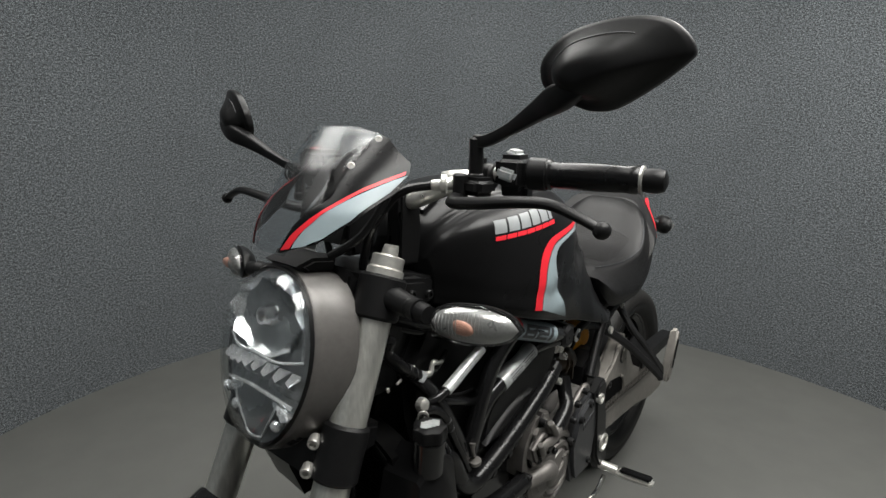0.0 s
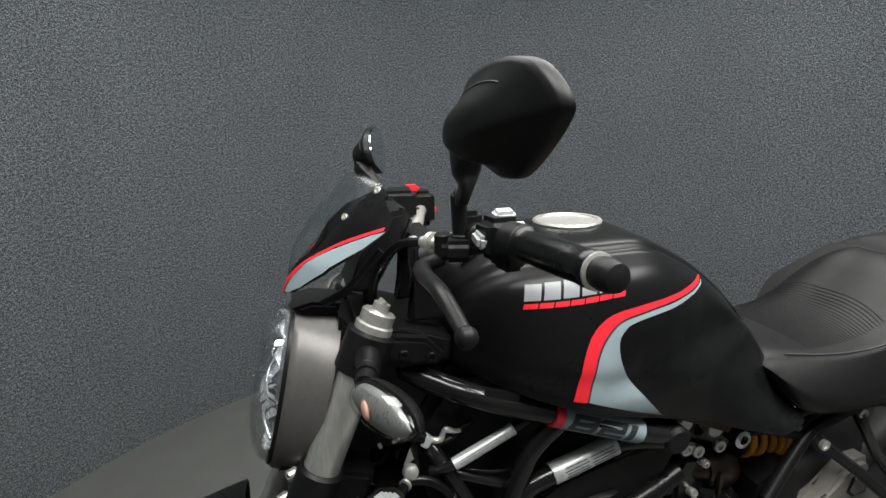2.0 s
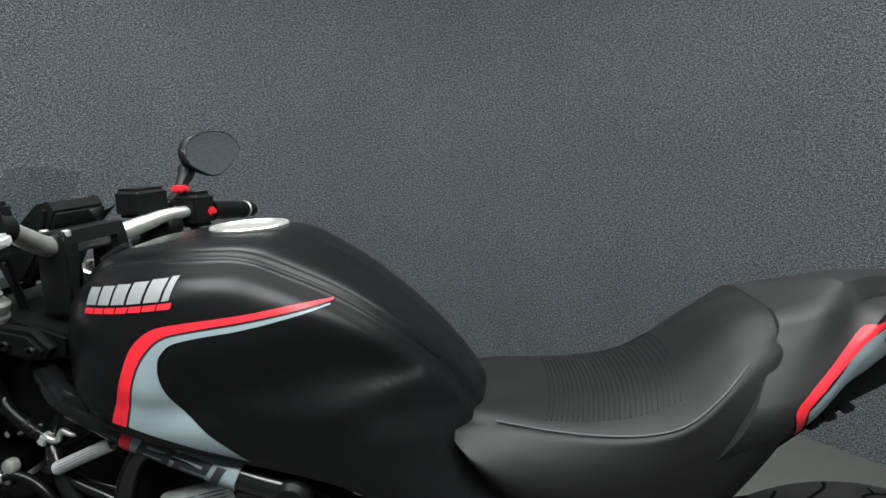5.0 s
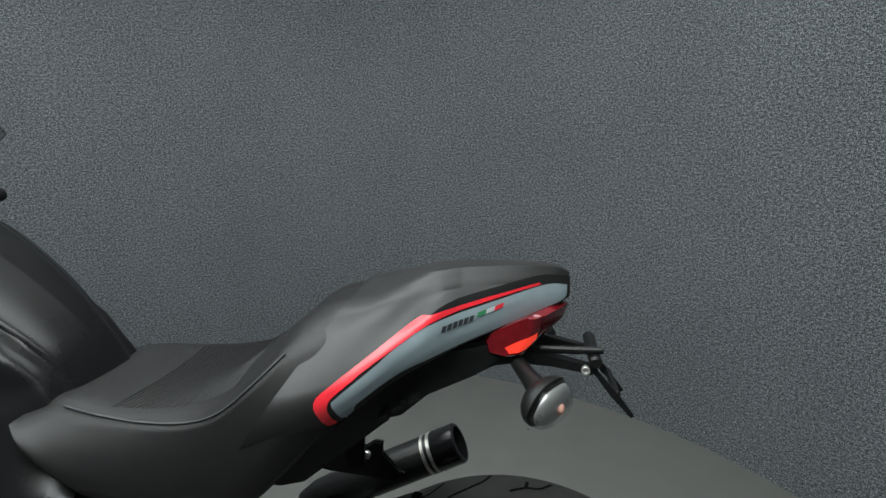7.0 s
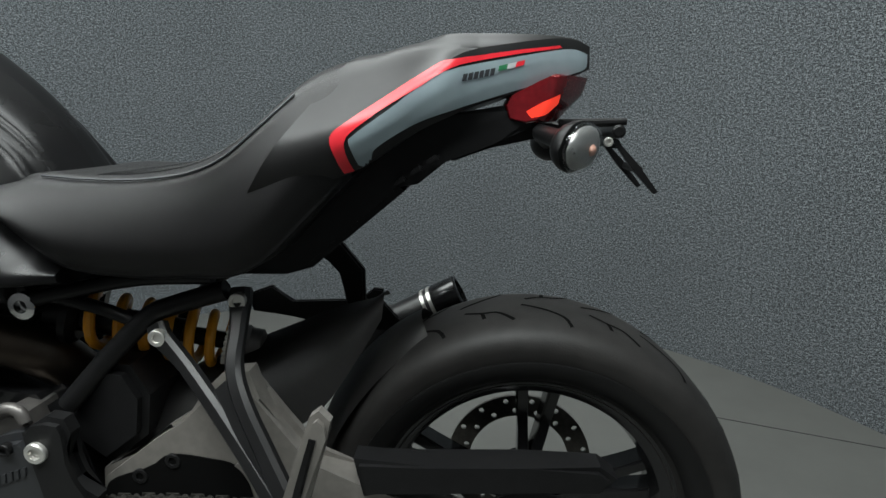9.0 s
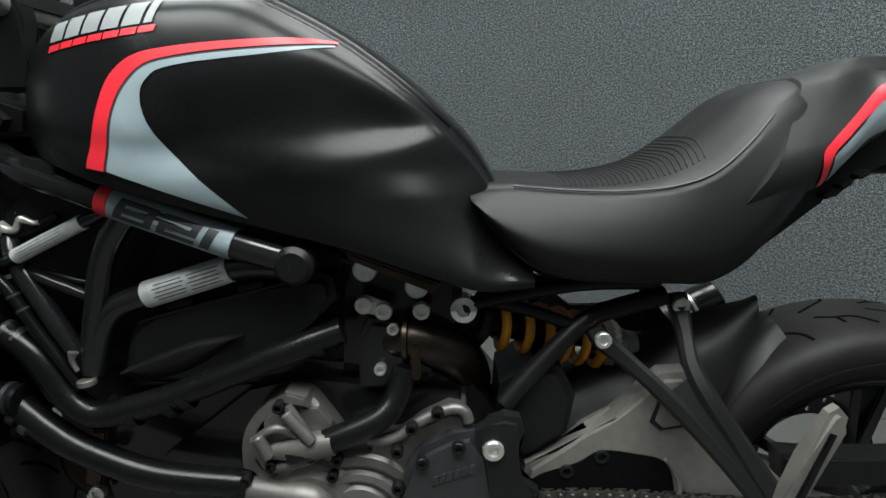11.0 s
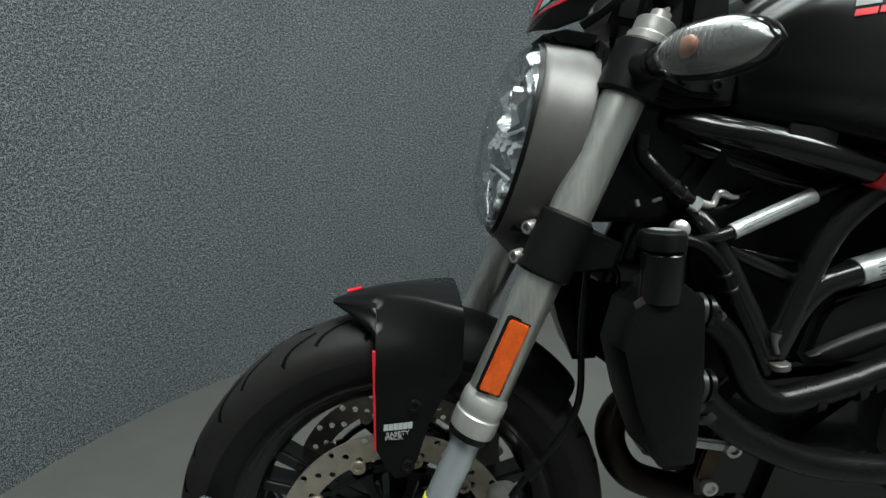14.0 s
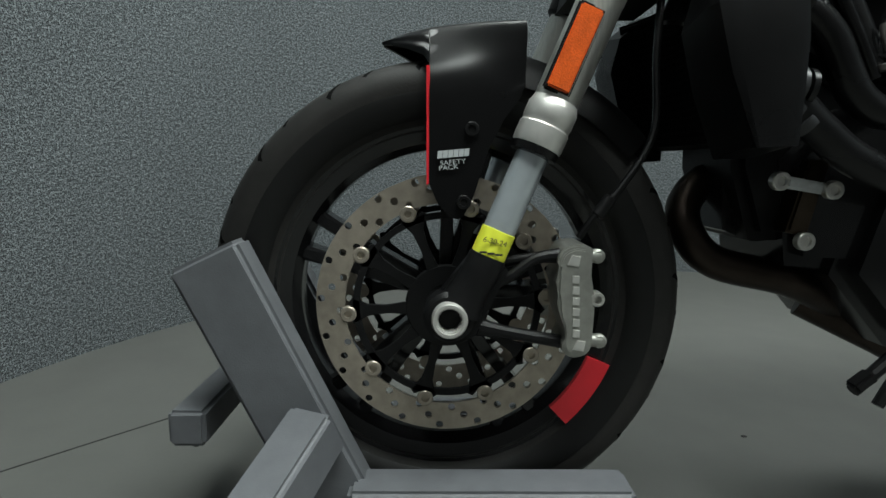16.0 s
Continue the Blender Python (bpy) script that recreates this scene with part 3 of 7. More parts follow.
def fork(side):
    d = (fork_at(0.9, side) - fork_at(0.4, side)).normalized()

    def run(z0, z1, profile):
        a, b = fork_at(z0, side), fork_at(z1, side)
        h = (b - a).length
        return lathe(bmesh.new(), [(r, t * h) for r, t in profile], a, b - a, 40)

    leg = part("fork_leg", run(0.535, 0.965, [(0.0245, 0), (0.0252, 0.01), (0.0252, 0.30), (0.0258, 0.31), (0.0258, 0.99), (0.025, 1)]), FORKM, bike, "brushed grey upside-down fork leg")
    part("inner_tube", run(0.372, 0.545, [(0.0188, 0), (0.0188, 1)]), TUBEM, leg, "polished inner fork tube")
    part("fork_collar", run(0.508, 0.562, [(0.020, 0), (0.0272, 0.02), (0.0285, 0.1), (0.0285, 0.4), (0.0272, 0.43), (0.0272, 0.5), (0.0282, 0.53), (0.0282, 0.8), (0.0272, 0.83), (0.0238, 1.0)]), ZINC, leg, "bright dust collar")
    part("dust_seal", run(0.500, 0.512, [(0.0195, 0), (0.0262, 0.1), (0.0272, 0.9), (0.02, 1)]), RUBBER, leg)
    part("fork_cap", run(0.955, 0.999, [(0.0265, 0), (0.0265, 0.35), (0.0235, 0.4), (0.0235, 0.72), (0.021, 0.76), (0.012, 0.78), (0.0115, 1.0), (0.0001, 1.0)]), STEEL, leg, "machined silver fork cap")
    a = fork_at(0.995, side)
    bm = bmesh.new()
    block(bm, (0.024, 0.005, 0.006), Matrix.Translation(a + FD * 0.006) @ FD.to_track_quat("Z", "Y").to_matrix().to_4x4(), 0.001)
    part("adjuster", bm, STEEL, leg)
    # axle casting with its caliper arms
    bm = bmesh.new()
    low = fork_at(0.374, side)
    mid = Vector((AX[0] + 0.012, low.y, AX[2] + 0.01))
    tube(bm, [low + d * 0.016, low, (low + mid) / 2, mid], [0.0212, 0.0222, 0.0225, 0.027], 20)
    cyl(bm, (AX[0] + 0.001, low.y - 0.016, AX[2] + 0.003), (AX[0] + 0.001, low.y + 0.02, AX[2] + 0.003), 0.029, 28, 0.005)
    slab(bm, [(-0.012, 0.300), (0.012, 0.288), (0.032, 0.297), (0.068, 0.372), (0.048, 0.392), (0.02, 0.385), (-0.01, 0.345)], low.y - 0.008, low.y + 0.02, 0.006)
    part("axle_clamp", bm, SATIN, leg, "black cast axle foot")
    return leg


leg_left, leg_right = fork(-1), fork(1)

# reflector, dated sticker
m = Matrix.Translation(fork_at(0.61) + Vector((-0.009, -0.0245, 0.0))) @ Matrix.Rotation(radians(22.8), 4, "Y") @ Matrix.Rotation(radians(-3), 4, "X")
bm = bmesh.new()
block(bm, (0.031, 0.006, 0.098), m @ Matrix.Translation((0, 0.001, 0)), 0.002)
part("reflector_frame", bm, SATIN, leg_left)
bm = bmesh.new()
block(bm, (0.025, 0.006, 0.091), m @ Matrix.Translation((0, -0.0025, 0)), 0.0018)
part("reflector", bm, ORANGE, leg_left, "amber side reflector")
a, b = fork_at(0.389), fork_at(0.417)
bm = bmesh.new()
lathe(bm, [(0.0188, 0), (0.0197, 0.0005), (0.0197, (b - a).length), (0.0188, (b - a).length + 0.0005)], a, b - a, 36)
part("label_band", bm, STICKY, leg_left, "yellow paper inspection label")
for k in range(3):
    p = fork_at(0.396) + Vector((-0.010 + k * 0.0085, -0.0203, -0.0015 * k))
    bm = bmesh.new()
    block(bm, (0.008, 0.0008, 0.0022), Matrix.Translation(p), 0)
    part("label_bar", bm, INKP, leg_left)


def words(text, size, m, mat, parent, name="lettering", thick=0.0004):
    cu = bpy.data.curves.new(name, "FONT")
    cu.body, cu.size, cu.extrude, cu.align_x, cu.align_y = text, size, thick, "CENTER", "CENTER"
    ob = new(name, cu)
    me = bpy.data.meshes.new_from_object(ob)
    bpy.data.objects.remove(ob)
    bpy.data.curves.remove(cu)
    me.transform(m)
    me.materials.clear()
    me.materials.append(mat)
    o2 = new(name, me)
    o2.parent = parent
    o2.matrix_parent_inverse = Matrix.Translation(parent.location).inverted()
    return o2


UPR = Matrix.Rotation(radians(90), 4, "X")
words("6-30-24", 0.0085, Matrix.Translation(fork_at(0.407) + Vector((-0.002, -0.0206, 0))) @ Matrix.Rotation(radians(14), 4, "Y") @ UPR, INKP, leg_left)

# triple clamps
bm = bmesh.new()
for side in (-1, 1):
    for z0, z1, r in ((0.70, 0.772, 0.0325),):
        a, b = fork_at(z0, side), fork_at(z1, side)
        cyl(bm, a, b, r, 36, 0.004)
slab(bm, [(0.155, 0.705), (0.20, 0.70), (0.27, 0.70), (0.28, 0.735), (0.2, 0.76), (0.165, 0.75)], -0.09, 0.11, 0.006)
clamp_low = part("lower_fork_clamp", bm, SATIN, bike, "black cast lower fork clamp")
for z in (0.722, 0.757):
    p = fork_at(z) + Vector((-0.024, 0.027, 0))
    part("clamp_bolt", bolt_mesh(bmesh.new(), p + Vector((-0.008, -0.004, -0.002)), (-0.8, -0.55, -0.1), 0.0085, 0.011), STEEL, clamp_low, "bright socket bolt")
bm = bmesh.new()
for side in (-1, 1):
    a, b = fork_at(0.905, side), fork_at(0.962, side)
    cyl(bm, a, b, 0.034, 36, 0.004)
slab(bm, [(0.262, 0.915), (0.33, 0.895), (0.40, 0.90), (0.405, 0.935), (0.33, 0.955), (0.27, 0.962)], -0.085, 0.105, 0.006)
slab(bm, [(0.29, 0.925), (0.335, 0.908), (0.375, 0.905), (0.385, 0.92), (0.36, 0.945), (0.30, 0.955)], -0.105, -0.07, 0.006)
clamp_top = part("upper_fork_clamp", bm, SATIN, bike, "black cast upper fork clamp")
bolts("clamp_bolt", [(0.326, -0.106, 0.928), (0.364, -0.106, 0.92)], (0, -1, 0), 0.007, 0.005, SATIN, clamp_top)
cyl(bm := bmesh.new(), (0.30, 0.01, 0.66), (0.39, 0.01, 0.9), 0.032, 28, 0.004)
stem = part("steering_head", bm, GLOSS, bike, "black steering head with an added dark filler block")
# added dark block fills the see-through gap beside the steering stem
bm = bmesh.new()
slab(bm, [(0.282, 0.90), (0.33, 0.90), (0.40, 0.895), (0.40, 0.775), (0.33, 0.757), (0.243, 0.757), (0.253, 0.80), (0.268, 0.85)], -0.062, 0.058, 0.008)
part("stem_cover", bm, RUBBER, stem)

# ---- brake caliper ----
def caliper(side):
    y = side * 0.092
    bm = bmesh.new()
    body = [(0.123, 0.384), (0.128, 0.396), (0.140, 0.402), (0.155, 0.402), (0.163, 0.395), (0.160, 0.379), (0.164, 0.355), (0.167, 0.33), (0.166, 0.302), (0.166, 0.286), (0.160, 0.275), (0.146, 0.271), (0.135, 0.276), (0.132, 0.288), (0.1365, 0.300), (0.129, 0.318), (0.1245, 0.336), (0.1255, 0.350), (0.122, 0.360), (0.126, 0.375)]
    slab(bm, body, y - 0.031, y + 0.031, 0.0016, smooth=2)
    slab(bm, [(0.1445 + (x - 0.1445) * 0.86, 0.337 + (z - 0.337) * 0.93) for x, z in body], y - 0.034, y + 0.034, 0.0018, smooth=2)
    cal = part("brake_caliper", bm, CALIP, bike, "grey anodised four-piston brake caliper")
    ys = y + side * 0.031
    for x, z in ((0.140, 0.384), (0.150, 0.286)):
        bm = bmesh.new()
        slab(bm, [(x - 0.007, z - 0.004), (x - 0.002, z + 0.008), (x + 0.008, z + 0.006), (x + 0.006, z - 0.006)], ys + side * 0.003 - 0.0015, ys + side * 0.003 + 0.0015, 0.0008)
        part("milled_facet", bm, ZINC, cal, "bright milled facet")
    for z, x0, x1 in ((0.389, 0.155, 0.174), (0.290, 0.158, 0.181)):
        bm = bmesh.new()
        cyl(bm, (x0, ys - side * 0.008, z), (x1, ys - side * 0.008, z), 0.0078, 18, 0.002)
        lathe(bm, [(0.0082, -0.004), (0.0082, 0.003), (0.0062, 0.0045), (0.0032, 0.0045), (0.003, 0.001), (0.0, 0.001)], (x1 - 0.005, ys - side * 0.006, z), (0, side, 0), 18)
        part("bridge_end", bm, CALIP, cal)
    part("caliper_bolt", bolt_mesh(bmesh.new(), (0.170, ys - side * 0.010, 0.340), (0, side, 0), 0.0085, 0.012), STEEL, cal)
    for k in range(6):
        bm = bmesh.new()
        z = 0.363 - k * 0.0125
        slab(bm, [(0.1395 + 0.0006 * k, z - 0.0035), (0.1395 + 0.0006 * k, z + 0.0055), (0.1475 + 0.0006 * k, z + 0.0048), (0.1475 + 0.0006 * k, z - 0.0042)], ys + side * 0.003 - 0.0012, ys + side * 0.003 + 0.0012, 0.0005)
        part("logo_bar", bm, ZINC, cal, "pale raised marking")
    bm = bmesh.new()
    tube(bm, [(0.03, side * 0.113, 0.345), (0.07, side * 0.113, 0.364), (0.10, side * 0.110, 0.384), (0.128, side * 0.108, 0.388)], [0.008, 0.0065, 0.0065, 0.009], 10)
    tube(bm, [(0.05, side * 0.10, 0.375), (0.09, side * 0.10, 0.383), (0.125, side * 0.10, 0.386)], [0.008, 0.006, 0.008], 10)
    tube(bm, [(0.036, side * 0.113, 0.305), (0.07, side * 0.112, 0.298), (0.14, side * 0.105, 0.284)], [0.011, 0.0075, 0.008], 10)
    part("caliper_arm", bm, SATIN, cal)
    return cal


cal_left = caliper(-1)
caliper(1)
bm = bmesh.new()
tube(bm, [(0.15, -0.105, 0.408), (0.165, -0.105, 0.43), (0.20, -0.10, 0.47), (0.235, -0.09, 0.53), (0.24, -0.07, 0.62), (0.25, -0.05, 0.72)], 0.0045, 10)
part("brake_hose", bm, RUBBER, bike, "thin black brake hose")
bm = bmesh.new()
cyl(bm, (0.17, -0.104, 0.433), (0.186, -0.102, 0.455), 0.008, 12)
part("hose_sleeve", bm, SATIN, bike)

# ---- front fender ----
# stations: x, crown height, shoulder half-width, shoulder height, side half-width, lower edge
FEND = [(-0.083, 0.6425, 0.004, 0.642, 0.007, 0.6385), (-0.07, 0.647, 0.012, 0.645, 0.022, 0.635), (-0.05, 0.653, 0.021, 0.649, 0.042, 0.627), (-0.03, 0.6575, 0.029, 0.651, 0.062, 0.616), (-0.0235, 0.659, 0.032, 0.651, 0.07, 0.606),
        (-0.0225, 0.659, 0.032, 0.651, 0.0885, 0.468), (-0.012, 0.6605, 0.036, 0.6515, 0.089, 0.445), (0.002, 0.662, 0.041, 0.652, 0.0895, 0.428), (0.018, 0.6625, 0.048, 0.652, 0.0895, 0.43), (0.03, 0.6625, 0.054, 0.652, 0.09, 0.455), (0.045, 0.662, 0.062, 0.652, 0.09, 0.505),
        (0.062, 0.6605, 0.072, 0.651, 0.0905, 0.54), (0.078, 0.6585, 0.081, 0.650, 0.091, 0.562), (0.086, 0.657, 0.085, 0.649, 0.091, 0.578)]


def fender():
    c = Vector(AX)
    rows = []
    for x, zt, sw, sz, w, zb in FEND:
        kz = max(0.585, zb) if zb < 0.6 else (sz + zb) / 2
        kw = w * 0.985 if zb < 0.6 else (sw + w) / 2 + 0.004
        half = spline([(0, zt), (sw * 0.6, zt - 0.3 * (zt - sz)), (sw, sz), ((sw + kw) / 2 + 0.003, (sz * 0.55 + kz * 0.45)), (kw, kz), (w, (kz + zb) / 2), (w, zb)], 4)
        rows.append([(x, -q[0], q[1]) for q in half[::-1]] + [(x, q[0], q[1]) for q in half[1:]])
    bm = bmesh.new()
    loft(bm, rows, closed=False)
    bmesh.ops.recalc_face_normals(bm, faces=bm.faces)
    bmesh.ops.solidify(bm, geom=list(bm.faces), thickness=0.004)
    fend = part("front_fender", bm, MATTE, bike, "matte black front fender with thin red edge stripes", 50)
    rings = []
    n = 20
    for i in range(n + 1):
        s = i / n
        a = radians(84 - s * 44)
        r = 0.319 + 0.008 * s
        half = 0.07 - 0.006 * s
        ring_pts = []
        for k in range(13):
            q = -1 + k / 6
            y = half * math.copysign(abs(q) ** 0.85, q)
            drop = 0.045 * abs(q) ** 3
            ring_pts.append(c + Vector((math.cos(a) * (r - drop), y, math.sin(a) * (r - drop))))
        rings.append(ring_pts)
    bm = bmesh.new()
    loft(bm, rings, closed=False)
    bmesh.ops.solidify(bm, geom=list(bm.faces), thickness=0.004)
    part("fender_rear", bm, SATIN, fend, "black rear extension over the tyre")
    bm = bmesh.new()
    block(bm, (0.02, 0.012, 0.002), Matrix.Translation((-0.056, 0.012, 0.6525)) @ Matrix.Rotation(radians(-14), 4, "Y"), 0.0005)
    part("fender_mark", bm, REDP, fend, "small red painted mark")
    for side in (-1, 1):
        bm = bmesh.new()
        slab(bm, [(-0.0262, 0.60), (-0.0222, 0.60), (-0.0222, 0.468), (-0.0252, 0.466)], side * 0.0855 - 0.003, side * 0.0855 + 0.003, 0.0005)
        part("fender_stripe", bm, REDP, fend, "thin red edge stripe")
        if side < 0:
            bolts("fender_bolt", [(0.026, -0.092, 0.53), (0.018, -0.092, 0.447)], (0, -1, 0), 0.0085, 0.003, SATIN, fend)
            for k in range(6):
                bm = bmesh.new()
                slab(bm, [(0, 0), (0.0056, 0.0005), (0.0062, 0.0090), (0.0006, 0.0085)], -0.0004, 0.0004, 0, Matrix.Translation((-0.013 + k * 0.0061, -0.0926, 0.4965 + k * 0.0006)))
                part("logo_bar", bm, WHITEP, fend, "pale printed marking")
            words("SAFETY", 0.0078, Matrix.Translation((0.005, -0.0926, 0.4925)) @ Matrix.Rotation(radians(-6), 4, "Y") @ UPR @ Matrix.Diagonal((1.15, 1, 1, 1)), WHITEP, fend)
            words("PACK", 0.0078, Matrix.Translation((0.000, -0.0926, 0.4865)) @ Matrix.Rotation(radians(-6), 4, "Y") @ UPR @ Matrix.Diagonal((1.15, 1, 1, 1)), WHITEP, fend)
    return fend


fender()

# ---- fuel tank ----
# stations along x: top, widest half-width, its height, lower edge, half-width there
TANK = [(0.402, 0.985, 0.080, 0.945, 0.90, 0.085), (0.425, 1.022, 0.108, 0.945, 0.893, 0.110), (0.475, 1.053, 0.150, 0.935, 0.880, 0.160), (0.545, 1.068, 0.184, 0.925, 0.860, 0.190),
        (0.62, 1.073, 0.196, 0.92, 0.836, 0.186), (0.685, 1.072, 0.192, 0.91, 0.816, 0.174), (0.735, 1.054, 0.180, 0.895, 0.800, 0.165), (0.81, 1.013, 0.150, 0.875, 0.777, 0.156),
        (0.886, 0.955, 0.124, 0.855, 0.752, 0.154), (0.945, 0.897, 0.100, 0.825, 0.733, 0.152), (0.975, 0.851, 0.095, 0.79, 0.727, 0.150), (1.0, 0.80, 0.10, 0.765, 0.727, 0.145), (1.022, 0.752, 0.11, 0.74, 0.725, 0.135)]


def tank_y(x, z):
    """How far the knee recess takes the side in at (x, z): a leaning facet over a soft up-turned ledge, and a flared hem behind it."""
    top = float(np.interp(x, [0.59, 0.78, 0.95], [0.956, 0.994, 0.909]))
    foot = float(np.interp(x, [0.59, 0.764, 0.95], [0.850, 0.850, 0.905]))
    flare = 0.007 * min(1, max(0, (x - 0.80) / 0.06)) * min(1, max(0, (0.858 - z) / 0.03)) * min(1, max(0, (0.99 - x) / 0.04))
    if z > top or z < foot or x < 0.59:
        return -flare
    u = min(1, (x - 0.59) / 0.06) * min(1, max(0, (0.93 - x) / 0.08))
    v = min(1, (top - z) / max(0.012, (top - foot) * 0.62)) * min(1, (z - foot) / max(0.02, (top - foot) * 0.42))
    return 0.015 * u * v * v * (3 - 2 * v) - flare


def fuel_tank():
    rings = []
    for x, zt, w, zm, zb, wb in spline(TANK, 9):
        half = spline([(0, zt), (0.36 * w, zt - 0.003), (0.55 * w, zt - 0.0085), (0.615 * w, zt - 0.0185), (0.70 * w, zt - 0.0245), (0.87 * w, zt - 0.30 * (zt - zm) - 0.012), (w, zm), ((w + wb) / 2 + 0.001, (zm + zb) / 2), (wb, zb), (wb * 0.86, zb - 0.012), (0, zb - 0.012)], 9)
        side = []
        for y, z in half:
            side.append((y - (tank_y(x, z) if y > 0.6 * w else 0), z))
        left = [(x, 0.018 * max(0.0, 1 - y / (0.6 * w)) - y, z) for y, z in side]
        right = [(x, 0.018 * max(0.0, 1 - y / (0.6 * w)) + y, z) for y, z in side][-2:0:-1]
        rings.append(left + right)
    bm = bmesh.new()
    loft(bm, rings)
    return part("fuel_tank", bm, MATTE, bike, "matte black fuel tank with red and grey side stripes", 60)


tank = fuel_tank()
skin = surface(tank)


def printed(name, outline, mat, label="", smooth=0, lift=0.0012, parent=None, on=None, fine=0.012):
    bm = bmesh.new()
    decal(bm, outline, on or skin, lift, smooth=smooth, fine=fine)
    return part(name, bm, mat, parent or tank, label, 80)


def shifted(line):
    """The stripes run a little further back low on the side."""
    return [(x + float(np.interp(x, [0.6, 0.72], [0.0095, 0.0])), z + float(np.interp(x, [0.6, 0.72], [0.002, 0.0]))) for x, z in line]


GREY_TOP = [(0.5535, 0.862), (0.562, 0.90), (0.569, 0.927), (0.582, 0.95), (0.604, 0.9685), (0.647, 0.978), (0.71, 0.9865), (0.793, 0.996)]
GREY_LOW = [(0.698, 0.810), (0.653, 0.851), (0.616, 0.888), (0.595, 0.917), (0.590, 0.932), (0.596, 0.949), (0.611, 0.962), (0.645, 0.971), (0.714, 0.981), (0.793, 0.9945)]
RED_TOP = [(0.531, 0.866), (0.541, 0.90), (0.549, 0.93), (0.563, 0.959), (0.589, 0.979), (0.633, 0.988), (0.697, 0.9955), (0.753, 1.001), (0.795, 1.001)]
RED_LOW = [(0.5505, 0.862), (0.559, 0.90), (0.566, 0.927), (0.579, 0.951), (0.602, 0.9705), (0.645, 0.9805), (0.708, 0.989), (0.795, 0.9985)]
GREY_TOP, GREY_LOW, RED_TOP, RED_LOW = (shifted(q) for q in (GREY_TOP, GREY_LOW, RED_TOP, RED_LOW))
part("grey_stripe", band(bmesh.new(), GREY_TOP, GREY_LOW, skin, 0.0010, 70, 14), GREYP, tank, "blue-grey painted side panel", 80)
part("grey_edge", band(bmesh.new(), [(x - 0.004, z + 0.001) for x, z in GREY_TOP], GREY_TOP, skin, 0.0009, 60, 2), INKP, tank, "thin black outline", 80)
part("red_stripe", band(bmesh.new(), RED_TOP, RED_LOW, skin, 0.0015, 60, 4), REDP, tank, "red painted stripe", 80)


def slanted(x, z, w, h, skew, tilt):
    return [(x, z), (x + w, z + w * tilt), (x + w + h * skew, z + h + w * tilt), (x + h * skew, z + h)]


# maker's mark as plain blocks
for k in range(6):
    printed("logo_block", slanted(0.487 + k * 0.0243, 0.999 + k * 0.0028, 0.0205 if k < 5 else 0.009, 0.0205 + k * 0.001, 0.22, 0.11), LOGOG, "pale grey printed marking", fine=0.006)
for k in range(7):
    printed("logo_block", slanted(0.485 + k * 0.0196, 0.9885 + k * 0.0024, 0.0176, 0.007, 0.3, 0.115), REDP, "red printed marking", fine=0.006)

bm = bmesh.new()
block(bm, (0.05, 0.004, 0.016), Matrix.Translation((0.455, -0.147, 0.868)) @ Matrix.Rotation(radians(8), 4, "Y") @ Matrix.Rotation(radians(-14), 4, "Z"), 0.0015)
part("tank_plate", bm, BRKT, tank, "small grey plate under the tank edge")

# filler cap
bm = bmesh.new()
tilt = Matrix.Translation((0.633, 0.02, 1.0745)) @ Matrix.Rotation(radians(-1.5), 4, "Y")
b2 = bmesh.new()
lathe(b2, [(0.0505, -0.006), (0.058, -0.006), (0.0595, 0.0), (0.0575, 0.0025), (0.052, 0.0025), (0.0505, 0.0)], (0, 0, 0), (0, 0, 1), 56)
for v in b2.verts:
    v.co.x *= 0.95
merge(bm, b2, tilt)
cap = part("filler_cap", bm, STEEL, tank, "bright steel filler cap ring")
bm = bmesh.new()
b2 = bmesh.new()
lathe(b2, [(0.0, -0.002), (0.02, 0.0), (0.049, -0.0005), (0.0508, -0.006), (0.0, -0.006)], (0, 0, 0), (0, 0, 1), 48)
merge(bm, b2, tilt)
part("cap_lid", bm, MATTE, cap)
bm = bmesh.new()
tube(bm, [(0.43, -0.03, 1.031), (0.455, -0.032, 1.046), (0.47, -0.028, 1.053)], 0.006, 10)
part("tank_trim", bm, GLOSS, tank)

# ---- seat ----
# stations: x, centre top, edge top, edge half-width, lower edge, half-width there
def tail_mid(x):
    return mid_y(x) + 0.12 * max(0.0, x - 1.45)


SEAT = [(0.946, 0.831, 0.827, 0.085, 0.822, 0.128), (0.967, 0.836, 0.834, 0.092, 0.791, 0.142), (0.998, 0.838, 0.836, 0.100, 0.758, 0.147), (1.027, 0.837, 0.834, 0.106, 0.738, 0.149), (1.06, 0.836, 0.832, 0.112, 0.728, 0.150), (1.12, 0.839, 0.831, 0.120, 0.722, 0.151),
        (1.18, 0.853, 0.837, 0.126, 0.722, 0.150), (1.225, 0.878, 0.853, 0.128, 0.722, 0.147), (1.265, 0.911, 0.885, 0.118, 0.742, 0.143), (1.30, 0.941, 0.918, 0.098, 0.775, 0.134), (1.335, 0.958, 0.938, 0.078, 0.81, 0.118), (1.365, 0.963, 0.945, 0.06, 0.84, 0.098)]


